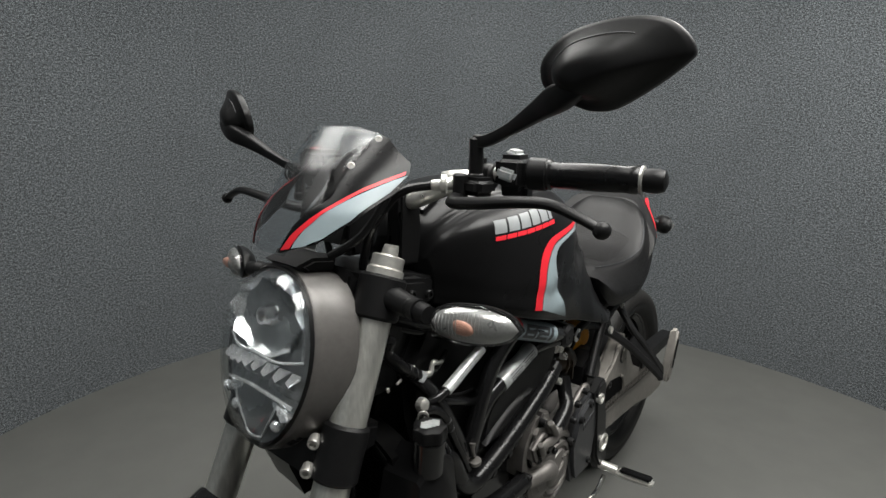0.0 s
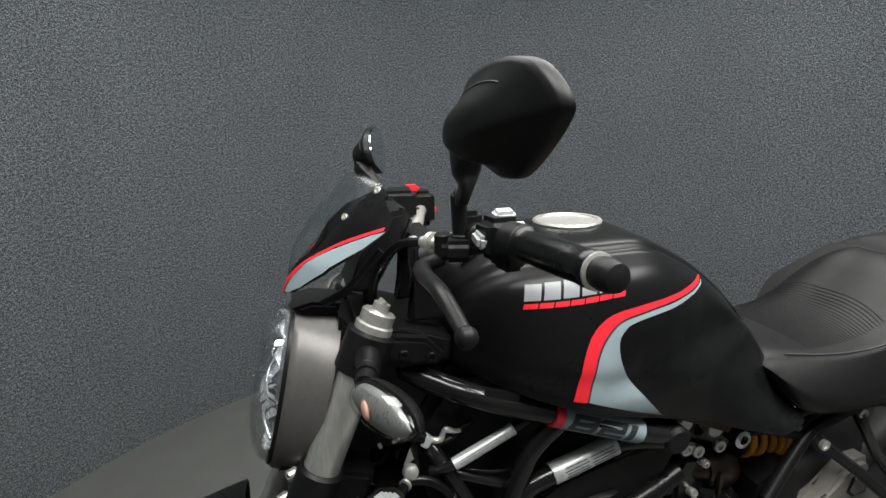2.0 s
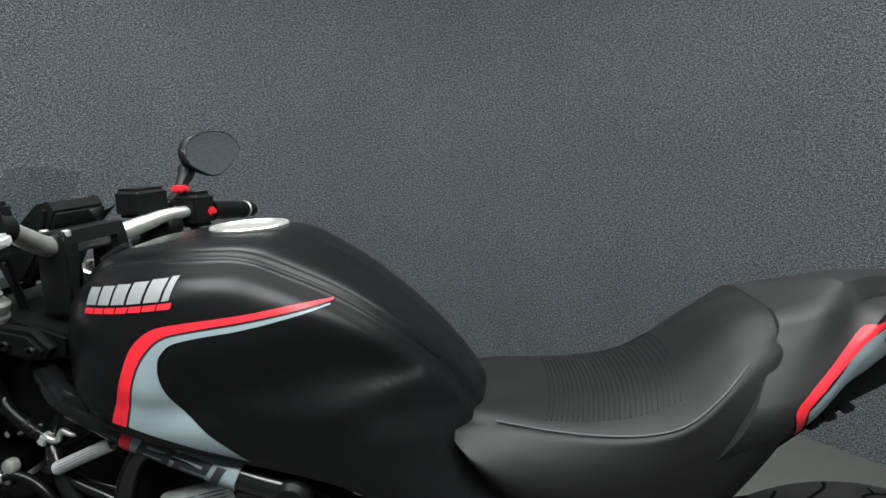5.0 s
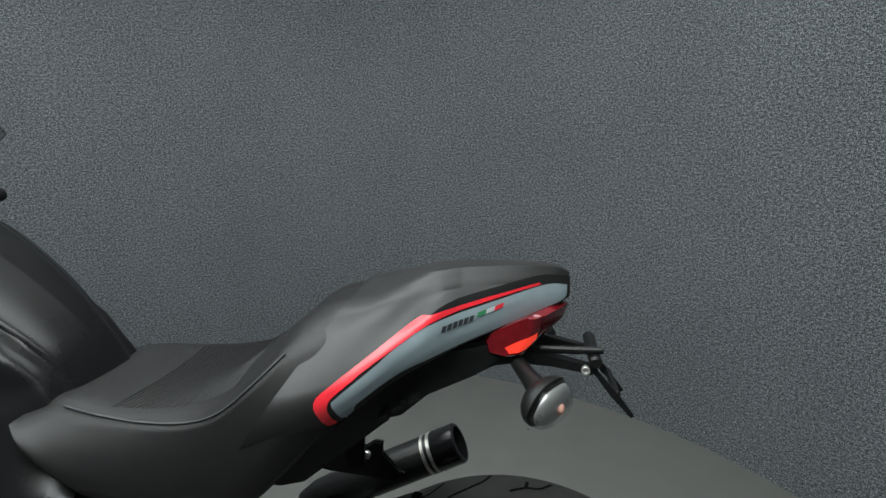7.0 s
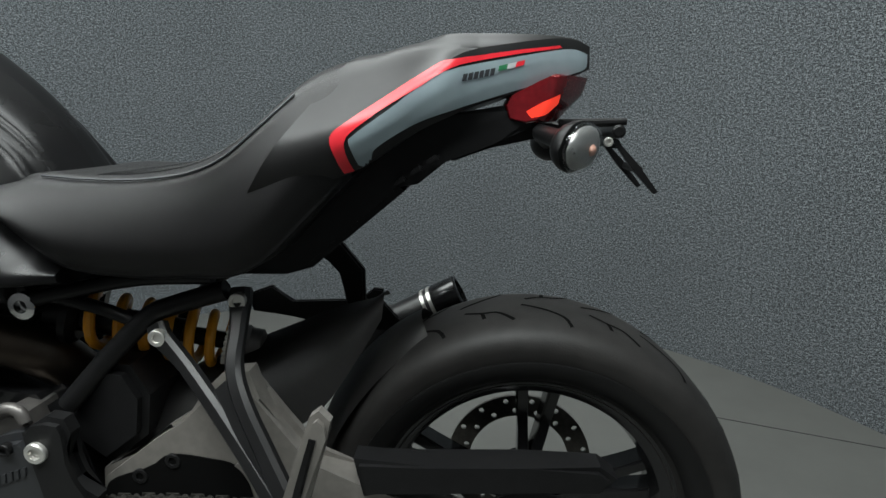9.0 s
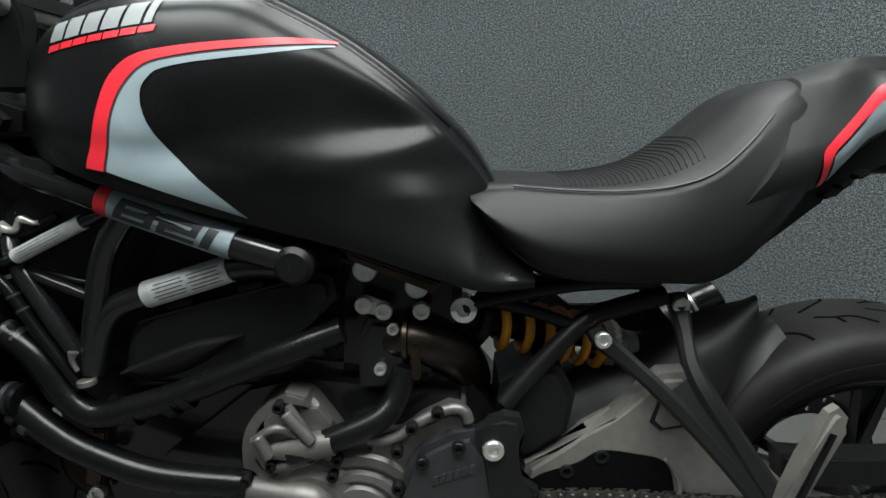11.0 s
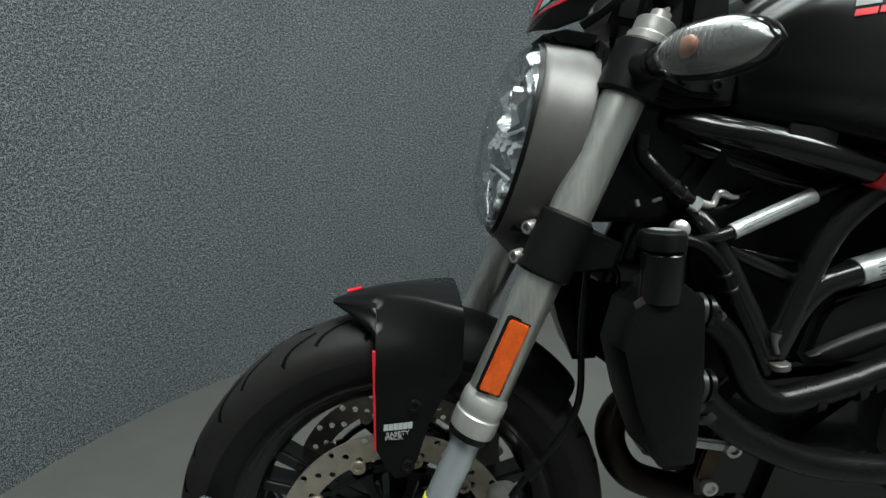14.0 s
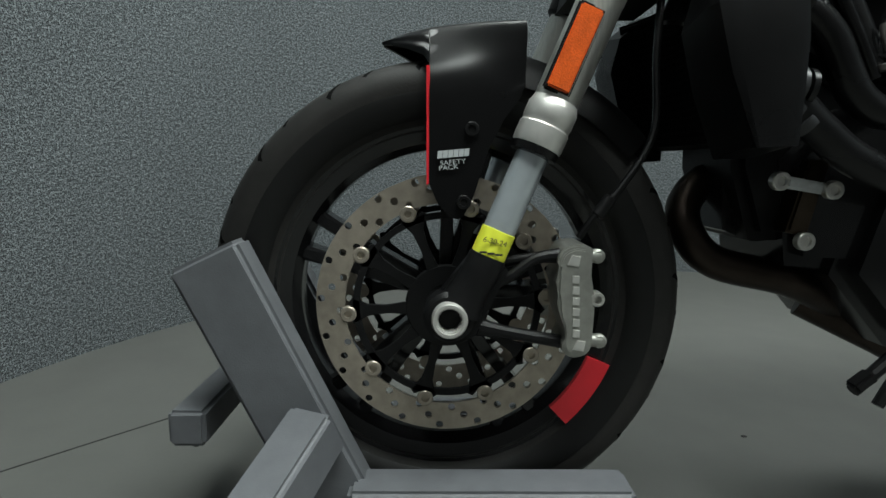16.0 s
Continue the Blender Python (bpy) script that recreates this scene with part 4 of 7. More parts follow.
def seat():
    rings = []
    for x, zt, ze, we, zb, wb in spline(SEAT, 6):
        d = ze - zb
        half = spline([(0, zt), (we * 0.5, zt), (we * 0.86, (zt + 2 * ze) / 3 + 0.002), (we, ze - 0.003), (we * 0.72 + wb * 0.28, ze - 0.12 * d), (we * 0.30 + wb * 0.70, ze - 0.34 * d), (wb, ze - 0.60 * d), (wb * 0.985, ze - 0.76 * d), (wb * 0.90, zb + 0.06 * d), (wb * 0.80, zb), (0, zb - 0.002)], 6)
        c = mid_y(x)
        rings.append([(x, -y + c * (1 - min(1, y / we)), z) for y, z in half] + [(x, c + y * 0.86, z) for y, z in half][-2:0:-1])
    bm = bmesh.new()
    loft(bm, rings)
    return part("seat", bm, SEATV, bike, "black vinyl rider seat with stitched ribbed upper panel", 60)


saddle = seat()
sskin = surface(saddle)
bm = bmesh.new()
line = [(x, -we * 0.985, ze + 0.0005) for x, zt, ze, we, zb, wb in spline(SEAT[2:10], 6)]
tube(bm, line, 0.0014, 6, 1)
part("seam", bm, INKP, saddle, "stitched seam")
# fine ribs across the upper panel
for k in range(26):
    x = 1.075 + k * 0.0066
    pts = []
    for q in np.linspace(-0.092, 0.15, 15):
        hit, normal, _, _ = sskin.ray_cast(Vector((x - 0.9 * (q - 0.03) ** 2, q, 1.3)), Vector((0, 0, -1)))
        if hit is not None:
            pts.append(hit + normal * 0.0002)
    bm = bmesh.new()
    tube(bm, pts, 0.0010, 5, 1, False)
    part("seat_rib", bm, SEATV, saddle)
bm = bmesh.new()
slab(bm, [(0.99, 0.745), (1.05, 0.724), (1.20, 0.722), (1.24, 0.735), (1.30, 0.80), (1.33, 0.87), (1.44, 0.895), (1.56, 0.915), (1.566, 0.884), (1.52, 0.864), (1.459, 0.842), (1.42, 0.822), (1.408, 0.806), (1.29, 0.712), (1.256, 0.703), (1.05, 0.704)], -0.052, 0.145, 0.01)
for v in bm.verts:
    k = min(1, max(0, (v.co.x - 1.37) / 0.18))
    v.co.y = tail_mid(v.co.x) + (v.co.y - tail_mid(v.co.x)) * (1 - 0.5 * k)
    v.co.z -= 0.006 * k
tray = part("under_seat_tray", bm, SATIN, bike, "black plastic tray under the seat")
bm = bmesh.new()
slab(bm, [(1.22, 0.735), (1.25, 0.731), (1.316, 0.788), (1.358, 0.828), (1.372, 0.842), (1.362, 0.852), (1.33, 0.858), (1.27, 0.845)], -0.098, -0.04, 0.012)
part("tray_side", bm, SATIN, tray, "black plastic side panel under the tail")
bm = bmesh.new()
for k in range(3):
    block(bm, (0.016, 0.02, 0.007), Matrix.Translation((1.405 + k * 0.02, -0.045, 0.818 + k * 0.0125)) @ Matrix.Rotation(radians(-32), 4, "Y"), 0.002)
part("tray_clip", bm, SATIN, tray)

# ---- tail cowl ----
# stations: x, top, half-width, shoulder height under the red stripe, lower edge
TAIL = [(1.285, 0.964, 0.192, 0.868, 0.800), (1.315, 0.969, 0.186, 0.872, 0.810), (1.345, 0.975, 0.175, 0.879, 0.824), (1.375, 0.979, 0.158, 0.893, 0.836), (1.42, 0.984, 0.124, 0.924, 0.873), (1.46, 0.986, 0.106, 0.948, 0.892),
        (1.50, 0.987, 0.090, 0.958, 0.906), (1.55, 0.987, 0.068, 0.967, 0.921), (1.60, 0.985, 0.044, 0.974, 0.936), (1.63, 0.980, 0.031, 0.971, 0.944), (1.645, 0.972, 0.020, 0.966, 0.950)]


def tail():
    rings = []
    for x, zt, w, zs, zb in spline(TAIL, 7):
        lean = 0.70 * min(1, max(0, (1.50 - x) / 0.19))
        rise = 0.009 * min(1, max(0, (x - 1.34) / 0.08))
        half = [(0, zt + rise), (w * 0.28, zt + rise * 0.9), (w * 0.36, zt + rise * 0.3), (w * 0.44, zt - 0.004), (w * 0.50, zt - 0.007), (w * 0.56, zt - 0.013)]
        half += [(w * (0.56 + 0.36 * k), (zt - 0.013) + (zs + 0.012 - zt + 0.013) * k) for k in (0.25, 0.5, 0.75, 1.0)]
        half += [(w * 0.955, zs + 0.004), (w * 0.985, zs - 0.008), (w, zs - 0.35 * (zs - zb)), (w * 0.985, zs - 0.7 * (zs - zb)), (w * 0.93, zb), (w * 0.6, zb + 0.002), (0, zb + 0.004)]
        c = tail_mid(x)
        rings.append([(x + lean * (z - 0.86), c - y, z) for y, z in half] + [(x + lean * (z - 0.86), c + y * 0.9, z) for y, z in half][-2:0:-1])
    bm = bmesh.new()
    loft(bm, rings)
    return part("tail_cowl", bm, COWLM, bike, "matte dark pillion cover and tail with red and grey stripe", 30)


tailc = tail()
tskin = surface(tailc)
def settle(line):
    """The stripes drop a little behind the cowl's corner."""
    return [(x - 0.005 * k, z - 0.007 * k) for x, z, k in ((x, z, min(1, max(0, (x - 1.36) / 0.06))) for x, z in line)]


T_GREY_TOP = [(1.369, 0.838), (1.363, 0.858), (1.361, 0.869), (1.366, 0.875), (1.405, 0.906), (1.45, 0.940), (1.479, 0.953), (1.539, 0.966), (1.616, 0.980), (1.645, 0.975)]
T_GREY_LOW = [(1.370, 0.837), (1.379, 0.846), (1.384, 0.859), (1.391, 0.866), (1.431, 0.892), (1.477, 0.908), (1.544, 0.928), (1.623, 0.950), (1.642, 0.957), (1.645, 0.965)]
T_RED_TOP = [(1.353, 0.829), (1.347, 0.850), (1.343, 0.873), (1.357, 0.886), (1.395, 0.914), (1.451, 0.953), (1.474, 0.962), (1.539, 0.974), (1.606, 0.984)]
T_RED_LOW = [(1.363, 0.832), (1.357, 0.855), (1.357, 0.868), (1.364, 0.878), (1.397, 0.904), (1.439, 0.932), (1.479, 0.955), (1.539, 0.969), (1.609, 0.981)]
part("grey_stripe", band(bmesh.new(), settle(T_GREY_TOP), settle(T_GREY_LOW), tskin, 0.0012, 60, 10), GREYP, tailc, "blue-grey painted tail panel", 80)
part("red_stripe", band(bmesh.new(), settle(T_RED_TOP), settle(T_RED_LOW), tskin, 0.0018, 60, 4), REDP, tailc, "red painted stripe", 80)
for k in range(6):
    printed("logo_block", slanted(1.479 + k * 0.0065, 0.9315 + k * 0.0014, 0.0052, 0.0078, 0.25, 0.2), INKP, "small dark printed marking", parent=tailc, on=tskin, lift=0.0022, fine=0.01)
for k, mat in enumerate((GREENP, WHITEP, REDP)):
    printed("flag_patch", slanted(1.5215 + k * 0.0107, 0.944 + k * 0.0026, 0.0107, 0.0058, 0.3, 0.24), mat, "small tricolour patch", parent=tailc, on=tskin, lift=0.0022, fine=0.01)
# tail lamp, bracket, rear indicators
LAMP = [(1.528, 0.908), (1.540, 0.921), (1.60, 0.938), (1.628, 0.945), (1.643, 0.943), (1.636, 0.922), (1.603, 0.889), (1.574, 0.886), (1.537, 0.891)]
bm = bmesh.new()
rings = []
for y, s in ((-0.009, 0.90), (-0.006, 0.97), (0.001, 1.0), (0.058, 1.02), (0.115, 1.0), (0.122, 0.97), (0.125, 0.90)):
    e = (abs(y - 0.058) / 0.067) ** 2
    rings.append([(1.535 + (1.585 + (x - 1.585) * s - 1.535) * (1 - 0.42 * e), y + 0.010, 0.914 + (z - 0.918) * s) for x, z in LAMP])
loft(bm, rings)
lampr = part("tail_lamp", bm, REDLENS, bike, "dark red plastic tail lamp, lit")
lskin = surface(lampr)
part("lamp_element", band(bmesh.new(), [(1.558, 0.897), (1.575, 0.906), (1.600, 0.917)], [(1.564, 0.889), (1.582, 0.893), (1.598, 0.906)], lskin, 0.0006, 24, 6), REDLAMP, lampr, "glowing red light strip", 80)
bm = bmesh.new()
slab(bm, [(1.42, 0.842), (1.46, 0.868), (1.53, 0.886), (1.575, 0.884), (1.625, 0.871), (1.662, 0.862), (1.668, 0.852), (1.655, 0.8505), (1.60, 0.862), (1.555, 0.868), (1.50, 0.858), (1.45, 0.838)], -0.004, 0.012, 0.003)
brk = part("plate_bracket", bm, SATIN, bike, "black number plate bracket under the tail")
bm = bmesh.new()
slab(bm, [(1.42, 0.842), (1.46, 0.868), (1.53, 0.886), (1.575, 0.884), (1.625, 0.871), (1.662, 0.862), (1.668, 0.852), (1.655, 0.8505), (1.60, 0.862), (1.555, 0.868), (1.50, 0.858), (1.45, 0.838)], 0.07, 0.086, 0.003)
part("bracket_arm", bm, SATIN, brk)
bm = bmesh.new()
slab(bm, [(1.43, 0.85), (1.50, 0.878), (1.555, 0.886), (1.57, 0.877), (1.50, 0.862), (1.45, 0.842)], 0.012, 0.07, 0.003)
part("bracket_web", bm, SATIN, brk)
bm = bmesh.new()
tube(bm, [(1.585, 0.004, 0.884), (1.63, 0.004, 0.8835), (1.672, 0.004, 0.884)], [0.0055, 0.006, 0.005], 10)
part("plate_lamp_arm", bm, SATIN, brk)
bm = bmesh.new()
cyl(bm, (1.660, -0.012, 0.872), (1.664, 0.096, 0.87), 0.0088, 16, 0.003)
part("plate_lamp", bm, SATIN, brk, "small black plate lamp")
bm = bmesh.new()
slab(bm, [(1.653, 0.862), (1.661, 0.860), (1.689, 0.829), (1.716, 0.793), (1.711, 0.790), (1.682, 0.822)], -0.003, 0.006, 0.001)
part("plate_strut", bm, SATIN, brk)
bm = bmesh.new()
slab(bm, [(1.653, 0.862), (1.661, 0.860), (1.689, 0.829), (1.716, 0.793), (1.711, 0.790), (1.682, 0.822)], 0.076, 0.085, 0.001)
part("plate_strut", bm, SATIN, brk)
bm = bmesh.new()
cyl(bm, (1.692, 0.002, 0.822), (1.692, 0.08, 0.822), 0.005, 10)
part("cross_rod", bm, SATIN, brk)
part("bracket_bolt", bolt_mesh(bmesh.new(), (1.648, -0.005, 0.859), (0, -1, 0), 0.006, 0.004), STEEL, brk, "bright bolt")


for ob in (brk, *brk.children):
    ob.data.transform(Matrix.Translation((0.018, 0.036, -0.002)))


def indicator(name, base, tip, r, label, squash=0.55, stalk=0.0):
    """A turn signal: rubber stalk, black back shell and a clear lens with its bulb."""
    base, tip = Vector(base), Vector(tip)
    d = (tip - base).normalized()
    bm = bmesh.new()
    tube(bm, [base, base + d * 0.03, base + d * 0.055], [0.014, 0.0135, 0.016], 16)
    for k in range(3):
        lathe(bm, [(0.0135, -0.003), (0.0155, -0.001), (0.0155, 0.001), (0.0135, 0.003)], base + d * (0.018 + 0.009 * k), d, 16)
    return part(name, bm, SATIN, bike, label), d


def lens_shell(bm, at, along, face, length, height, depth, front=1.0, back=1.0):
    """A drop-shaped lens shell, its long way along, facing face."""
    a, f = Vector(along).normalized(), Vector(face).normalized()
    u = a.cross(f).normalized()
    f = u.cross(a)
    rings = []
    for i in range(13):
        s = i / 12
        q = 2 * s - 1
        w = max(0.02, (1 - abs(q) ** 3) ** 0.5 if q < 0 else (1 - q ** 2.2) ** 0.62)
        ring_pts = []
        for k in range(20):
            b = 2 * math.pi * k / 20
            ring_pts.append(Vector(at) + a * (s - 0.45) * length + u * math.cos(b) * height / 2 * w + f * math.sin(b) * depth * w * (front if math.sin(b) > 0 else back))
        rings.append(ring_pts)
    return loft(bm, rings)


for side in (-1, 1):
    base = Vector((0.277, -0.122, 0.935)) if side < 0 else Vector((0.272, 0.128, 0.922))
    tip = base + Vector((-0.02, side * 0.09, 0.002))
    sig, d = indicator("turn_signal", base, tip, 0.02, "black stalk turn signal with clear lens and amber bulb")
    bm = bmesh.new()
    tube(bm, [base + Vector((-0.004, -side * 0.03, 0.004)), base + Vector((-0.002, -side * 0.008, 0.002)), base + d * 0.03, base + d * 0.075], [0.021, 0.0195, 0.0155, 0.012], 18)
    part("signal_stalk", bm, SATIN, sig)
    at = base + Vector((0.0, side * 0.128, 0.0))
    along = Vector((0.4, side * 0.92, 0.0))
    face = Vector((-0.92, side * 0.4, 0.08))
    bm = bmesh.new()
    lens_shell(bm, at + face.normalized() * 0.002, along, face, 0.120, 0.051, 0.026, 0.1, 1.0)
    part("back_shell", bm, SATIN, sig)
    bm = bmesh.new()
    lens_shell(bm, at + face.normalized() * 0.006, along, face, 0.118, 0.050, 0.024, 1.0, 0.12)
    part("signal_lens", bm, CLEAR, sig, "clear ribbed lens")
    bm = bmesh.new()
    lens_shell(bm, at + face.normalized() * 0.008, along, face, 0.108, 0.043, 0.014, 1.0, 0.1)
    part("bulb_reflector", bm, SIGNALR, sig, "frosted bright inner reflector")
    bm = bmesh.new()
    blob(bm, (0.004, 0.019, 0.0095), Matrix.Translation(at + face.normalized() * 0.0220 - along.normalized() * 0.008), 14)
    part("bulb", bm, BULBM, sig, "dull amber bulb")
    bm = bmesh.new()
    for k in range(19):
        s0 = -0.042 + k * 0.0046
        q = 0.019 * (1 - (abs(k - 8) / 13) ** 2)
        p = at + face.normalized() * (0.0235 - 0.010 * (abs(k - 8) / 10) ** 2) + along.normalized() * s0
        tube(bm, [p + Vector((0, 0, -q)) - face.normalized() * 0.007, p + face.normalized() * 0.001, p + Vector((0, 0, q)) - face.normalized() * 0.007], 0.0007, 5, 4)
    part("lens_rib", bm, SIGNALR, sig, "fine lens ribs")["kind"] = "stuff"
    # rear
    c0 = Vector((1.575, 0.042 + side * 0.03, 0.872))
    c1 = Vector((1.610, 0.042 + side * 0.102, 0.856))
    bm = bmesh.new()
    tube(bm, [c0, c0 + (c1 - c0) * 0.45, c0 + (c1 - c0) * 0.8], [0.010, 0.012, 0.016], 16)
    sig = part("rear_turn_signal", bm, SATIN, bike, "black rear turn signal with clear lens")
    along, face = Vector((-0.61, side * 0.79, -0.05)), Vector((0.77, side * 0.60, -0.20))
    bm = bmesh.new()
    lens_shell(bm, c1 + face.normalized() * 0.002, along, face, 0.080, 0.059, 0.026, 0.1, 1.0)
    part("back_shell", bm, SATIN, sig)
    bm = bmesh.new()
    lens_shell(bm, c1 + face.normalized() * 0.006, along, face, 0.078, 0.058, 0.020, 1.0, 0.12)
    part("signal_lens", bm, CLEAR, sig, "clear ribbed lens")
    bm = bmesh.new()
    lens_shell(bm, c1 + face.normalized() * 0.008, along, face, 0.070, 0.050, 0.012, 1.0, 0.1)
    part("bulb_reflector", bm, SIGNALR, sig, "bright inner reflector")
    bm = bmesh.new()
    blob(bm, (0.006, 0.009, 0.007), Matrix.Translation(c1 + face.normalized() * 0.0185), 12)
    part("bulb", bm, BULBM, sig, "amber bulb")

# ---- headlamp ----
HC, HT = Vector((0.165, 0.006, 0.862)), radians(12.8)


def lamp_ring(back, scale, n=48, tall=None, egg=1.0):
    """An egg-shaped outline, narrow at the foot, set back along the lamp's axis."""
    pts = []
    tall = tall or scale
    for k in range(n):
        a = 2 * math.pi * k / n
        s, c = math.sin(a), math.cos(a)
        h = 0.118 if s > 0 else 0.135
        w = 0.094 * (1 - 0.22 * egg * max(0, -s) ** 1.6) * (1 - 0.06 * max(0, s) ** 2)
        y = math.copysign(abs(c) ** 0.86, c) * w * scale
        z = math.copysign(abs(s) ** 0.95, s) * h * tall
        pts.append((back + 0.01 * max(0, s) * max(0, back) / 0.05, y, z))
    m = Matrix.Translation(HC) @ Matrix.Rotation(HT, 4, "Y")
    return [m @ Vector(p) for p in pts]


bm = bmesh.new()
shell = ((-0.006, 0.985, 0.985), (-0.004, 1.02, 1.02), (0.004, 1.04, 1.035), (0.016, 1.10, 1.045), (0.030, 1.17, 1.05), (0.042, 1.215, 1.05), (0.051, 1.225, 1.05), (0.051, 1.18, 1.02), (0.042, 1.10, 0.95), (0.075, 0.8, 0.8))
loft(bm, [lamp_ring(b, s, tall=t) for b, s, t in shell])
head = part("headlight", bm, BUCKET, bike, "grey metallic headlight shell with clear shield-shaped lens", 50)
bm = bmesh.new()
loft(bm, [lamp_ring(b, s) for b, s in ((-0.0065, 0.945), (-0.009, 0.955), (-0.011, 0.98), (-0.006, 1.0), (0.0, 0.99))], caps=False)
part("bezel", bm, SATIN, head, "thin black lamp gasket")
bm = bmesh.new()
outer = [(-0.006, 0.975), (-0.022, 0.93), (-0.034, 0.80), (-0.042, 0.60), (-0.046, 0.35), (-0.047, 0.1), (-0.047, 0.01)]
inner = [(b + 0.0025, s * 0.975) for b, s in outer][::-1]
loft(bm, [lamp_ring(b, s) for b, s in outer + inner])
lens = part("lamp_lens", bm, CLEAR, head, "clear domed lens", 70)
lens.visible_shadow = False
bm = bmesh.new()
loft(bm, [lamp_ring(b, s) for b, s in ((-0.007, 0.95), (0.012, 0.9), (0.03, 0.75), (0.036, 0.4), (0.036, 0.01))])
part("lamp_bowl", bm, LAMPDARK, head, "grey inner bowl", 50)
LM = Matrix.Translation(HC) @ Matrix.Rotation(HT, 4, "Y")


def lamp_local(name, mat, make, label=""):
    bm = bmesh.new()
    make(bm)
    bmesh.ops.transform(bm, matrix=LM, verts=bm.verts)
    return part(name, bm, mat, head, label, 20)


def high_reflector(bm):
    # faceted upper bowl, each facet a little turned
    for k in range(18):
        a0, a1 = 2 * math.pi * k / 18, 2 * math.pi * (k + 1) / 18
        tip = 0.0055 * (-1) ** k
        for r0, d0, r1, d1 in ((0.066, -0.02, 0.053, 0.0), (0.053, 0.0, 0.038, 0.014), (0.038, 0.014, 0.022, 0.024), (0.022, 0.024, 0.009, 0.03)):
            loft(bm, [[(d + (tip if q else -tip), 0.004 + 1.16 * r * math.cos(a), 0.048 + 0.82 * r * math.sin(a)) for q, a in enumerate((a0, a1))] for r, d in ((r0, d0), (r1, d1))], closed=False)


def bulb_cap(bm):
    lathe(bm, [(0.0, -0.030), (0.007, -0.030), (0.0075, -0.036), (0.0125, -0.036), (0.0215, -0.004), (0.023, 0.008), (0.018, 0.012)], (0.012, 0.004, 0.048), (1, 0, 0), 10)
    for k in range(5):
        a = radians(-60 + 30 * k)
        block(bm, (0.006, 0.02, 0.009), Matrix.Translation((0.0, 0.004 - 0.03 * math.cos(a), 0.048 + 0.026 * math.sin(a))) @ Matrix.Rotation(-a, 4, "X") @ Matrix.Rotation(radians(28), 4, "Z"), 0.001)


def led_row(bm):
    # slanted mirror cells side by side, each with an upper and a lower facet
    for k in range(8):
        y = -0.072 + k * 0.0206
        sag = -0.026 - 0.10 * abs(y)
        m = Matrix.Translation((-0.022 + 2.4 * y * y, y, sag + 0.004)) @ Matrix.Rotation(radians(24), 4, "X") @ Matrix.Diagonal((1.3, 1.0, 1.12, 1.0))
        for q, (d0, d1, d2) in enumerate(((-0.008, 0.004, 0.0), (0.006, -0.006, -0.004))):
            x0 = -0.009 + q * 0.009
            loft(bm, [[m @ Vector((d0, x0, 0.013)), m @ Vector((d1, x0 + 0.0085, 0.015))], [m @ Vector((d2 - 0.006, x0 - 0.001, 0.001)), m @ Vector((d1 - 0.004, x0 + 0.008, 0.002))], [m @ Vector((d0 + 0.006, x0 - 0.002, -0.014)), m @ Vector((d1 + 0.005, x0 + 0.0065, -0.012))]], closed=False)


def chrome_bars(bm):
    # bright dividing bars: a chevron over the row, another under it, and the frame of the low beam
    for side in (-1, 1):
        tube(bm, [(-0.028, 0, 0.000), (-0.024, side * 0.045, -0.003), (-0.012, side * 0.084, 0.006)], 0.0022, 8)
        tube(bm, [(-0.026, side * 0.0, -0.046), (-0.022, side * 0.04, -0.05), (-0.012, side * 0.074, -0.058)], 0.0030, 8)
        tube(bm, [(-0.018, side * 0.050, -0.060), (-0.016, side * 0.036, -0.088), (-0.01, side * 0.018, -0.116)], 0.0018, 8)
        for k in range(3):
            block(bm, (0.014, 0.02, 0.012), Matrix.Translation((-0.012, side * (0.048 + k * 0.009), -0.062 - k * 0.004)) @ Matrix.Rotation(radians(side * (20 + 25 * k)), 4, "Z") @ Matrix.Rotation(radians(35 - 30 * k), 4, "Y"), 0.002)
        blob(bm, (0.008, 0.0085, 0.0085), Matrix.Translation((-0.012, side * 0.047, -0.09)), 12)
    tube(bm, [(-0.012, -0.018, -0.116), (-0.014, 0.0, -0.119), (-0.012, 0.018, -0.116)], 0.0018, 8)


def rim_glint(bm):
    for side in (-1, 1):
        ringp = []
        for k in range(12):
            a = radians(4 + k * 3) if side > 0 else radians(180 - k * 6.5)
            w = 0.008 if side > 0 else 0.016
            ringp.append([(-0.016 + 0.008 * q, math.cos(a) * (0.0885 - w * q), 0.004 + math.sin(a) * (0.109 - w * q)) for q in (0, 1)])
        loft(bm, ringp, closed=False)


def low_box(bm):
    loft(bm, [[(x, y * s, -0.083 + z * s) for y, z in ((-0.05, 0.026), (0.05, 0.026), (0.024, -0.03), (-0.024, -0.03))] for x, s in ((-0.012, 1.0), (0.012, 0.75), (0.014, 0.05))])


lamp_local("upper_reflector", REFLECT, high_reflector, "faceted bright reflector")
lamp_local("bulb_shield", CHROME, bulb_cap, "bright bulb shield")
lamp_local("led_strip", REFLECT, led_row, "row of faceted bright cells")
lamp_local("chrome_bars", REFLECT, chrome_bars, "bright dividing bars")
lamp_local("rim_reflector", REFLECT, rim_glint, "bright side light guide")
lamp_local("low_beam_box", LAMPDARK, low_box, "grey low beam box")
bm = bmesh.new()
slab(bm, [(0.182, 0.984), (0.21, 0.991), (0.25, 0.985), (0.245, 0.965), (0.2, 0.97)], -0.035, 0.045, 0.005)
part("lamp_top_cover", bm, SATIN, head)
bm = bmesh.new()
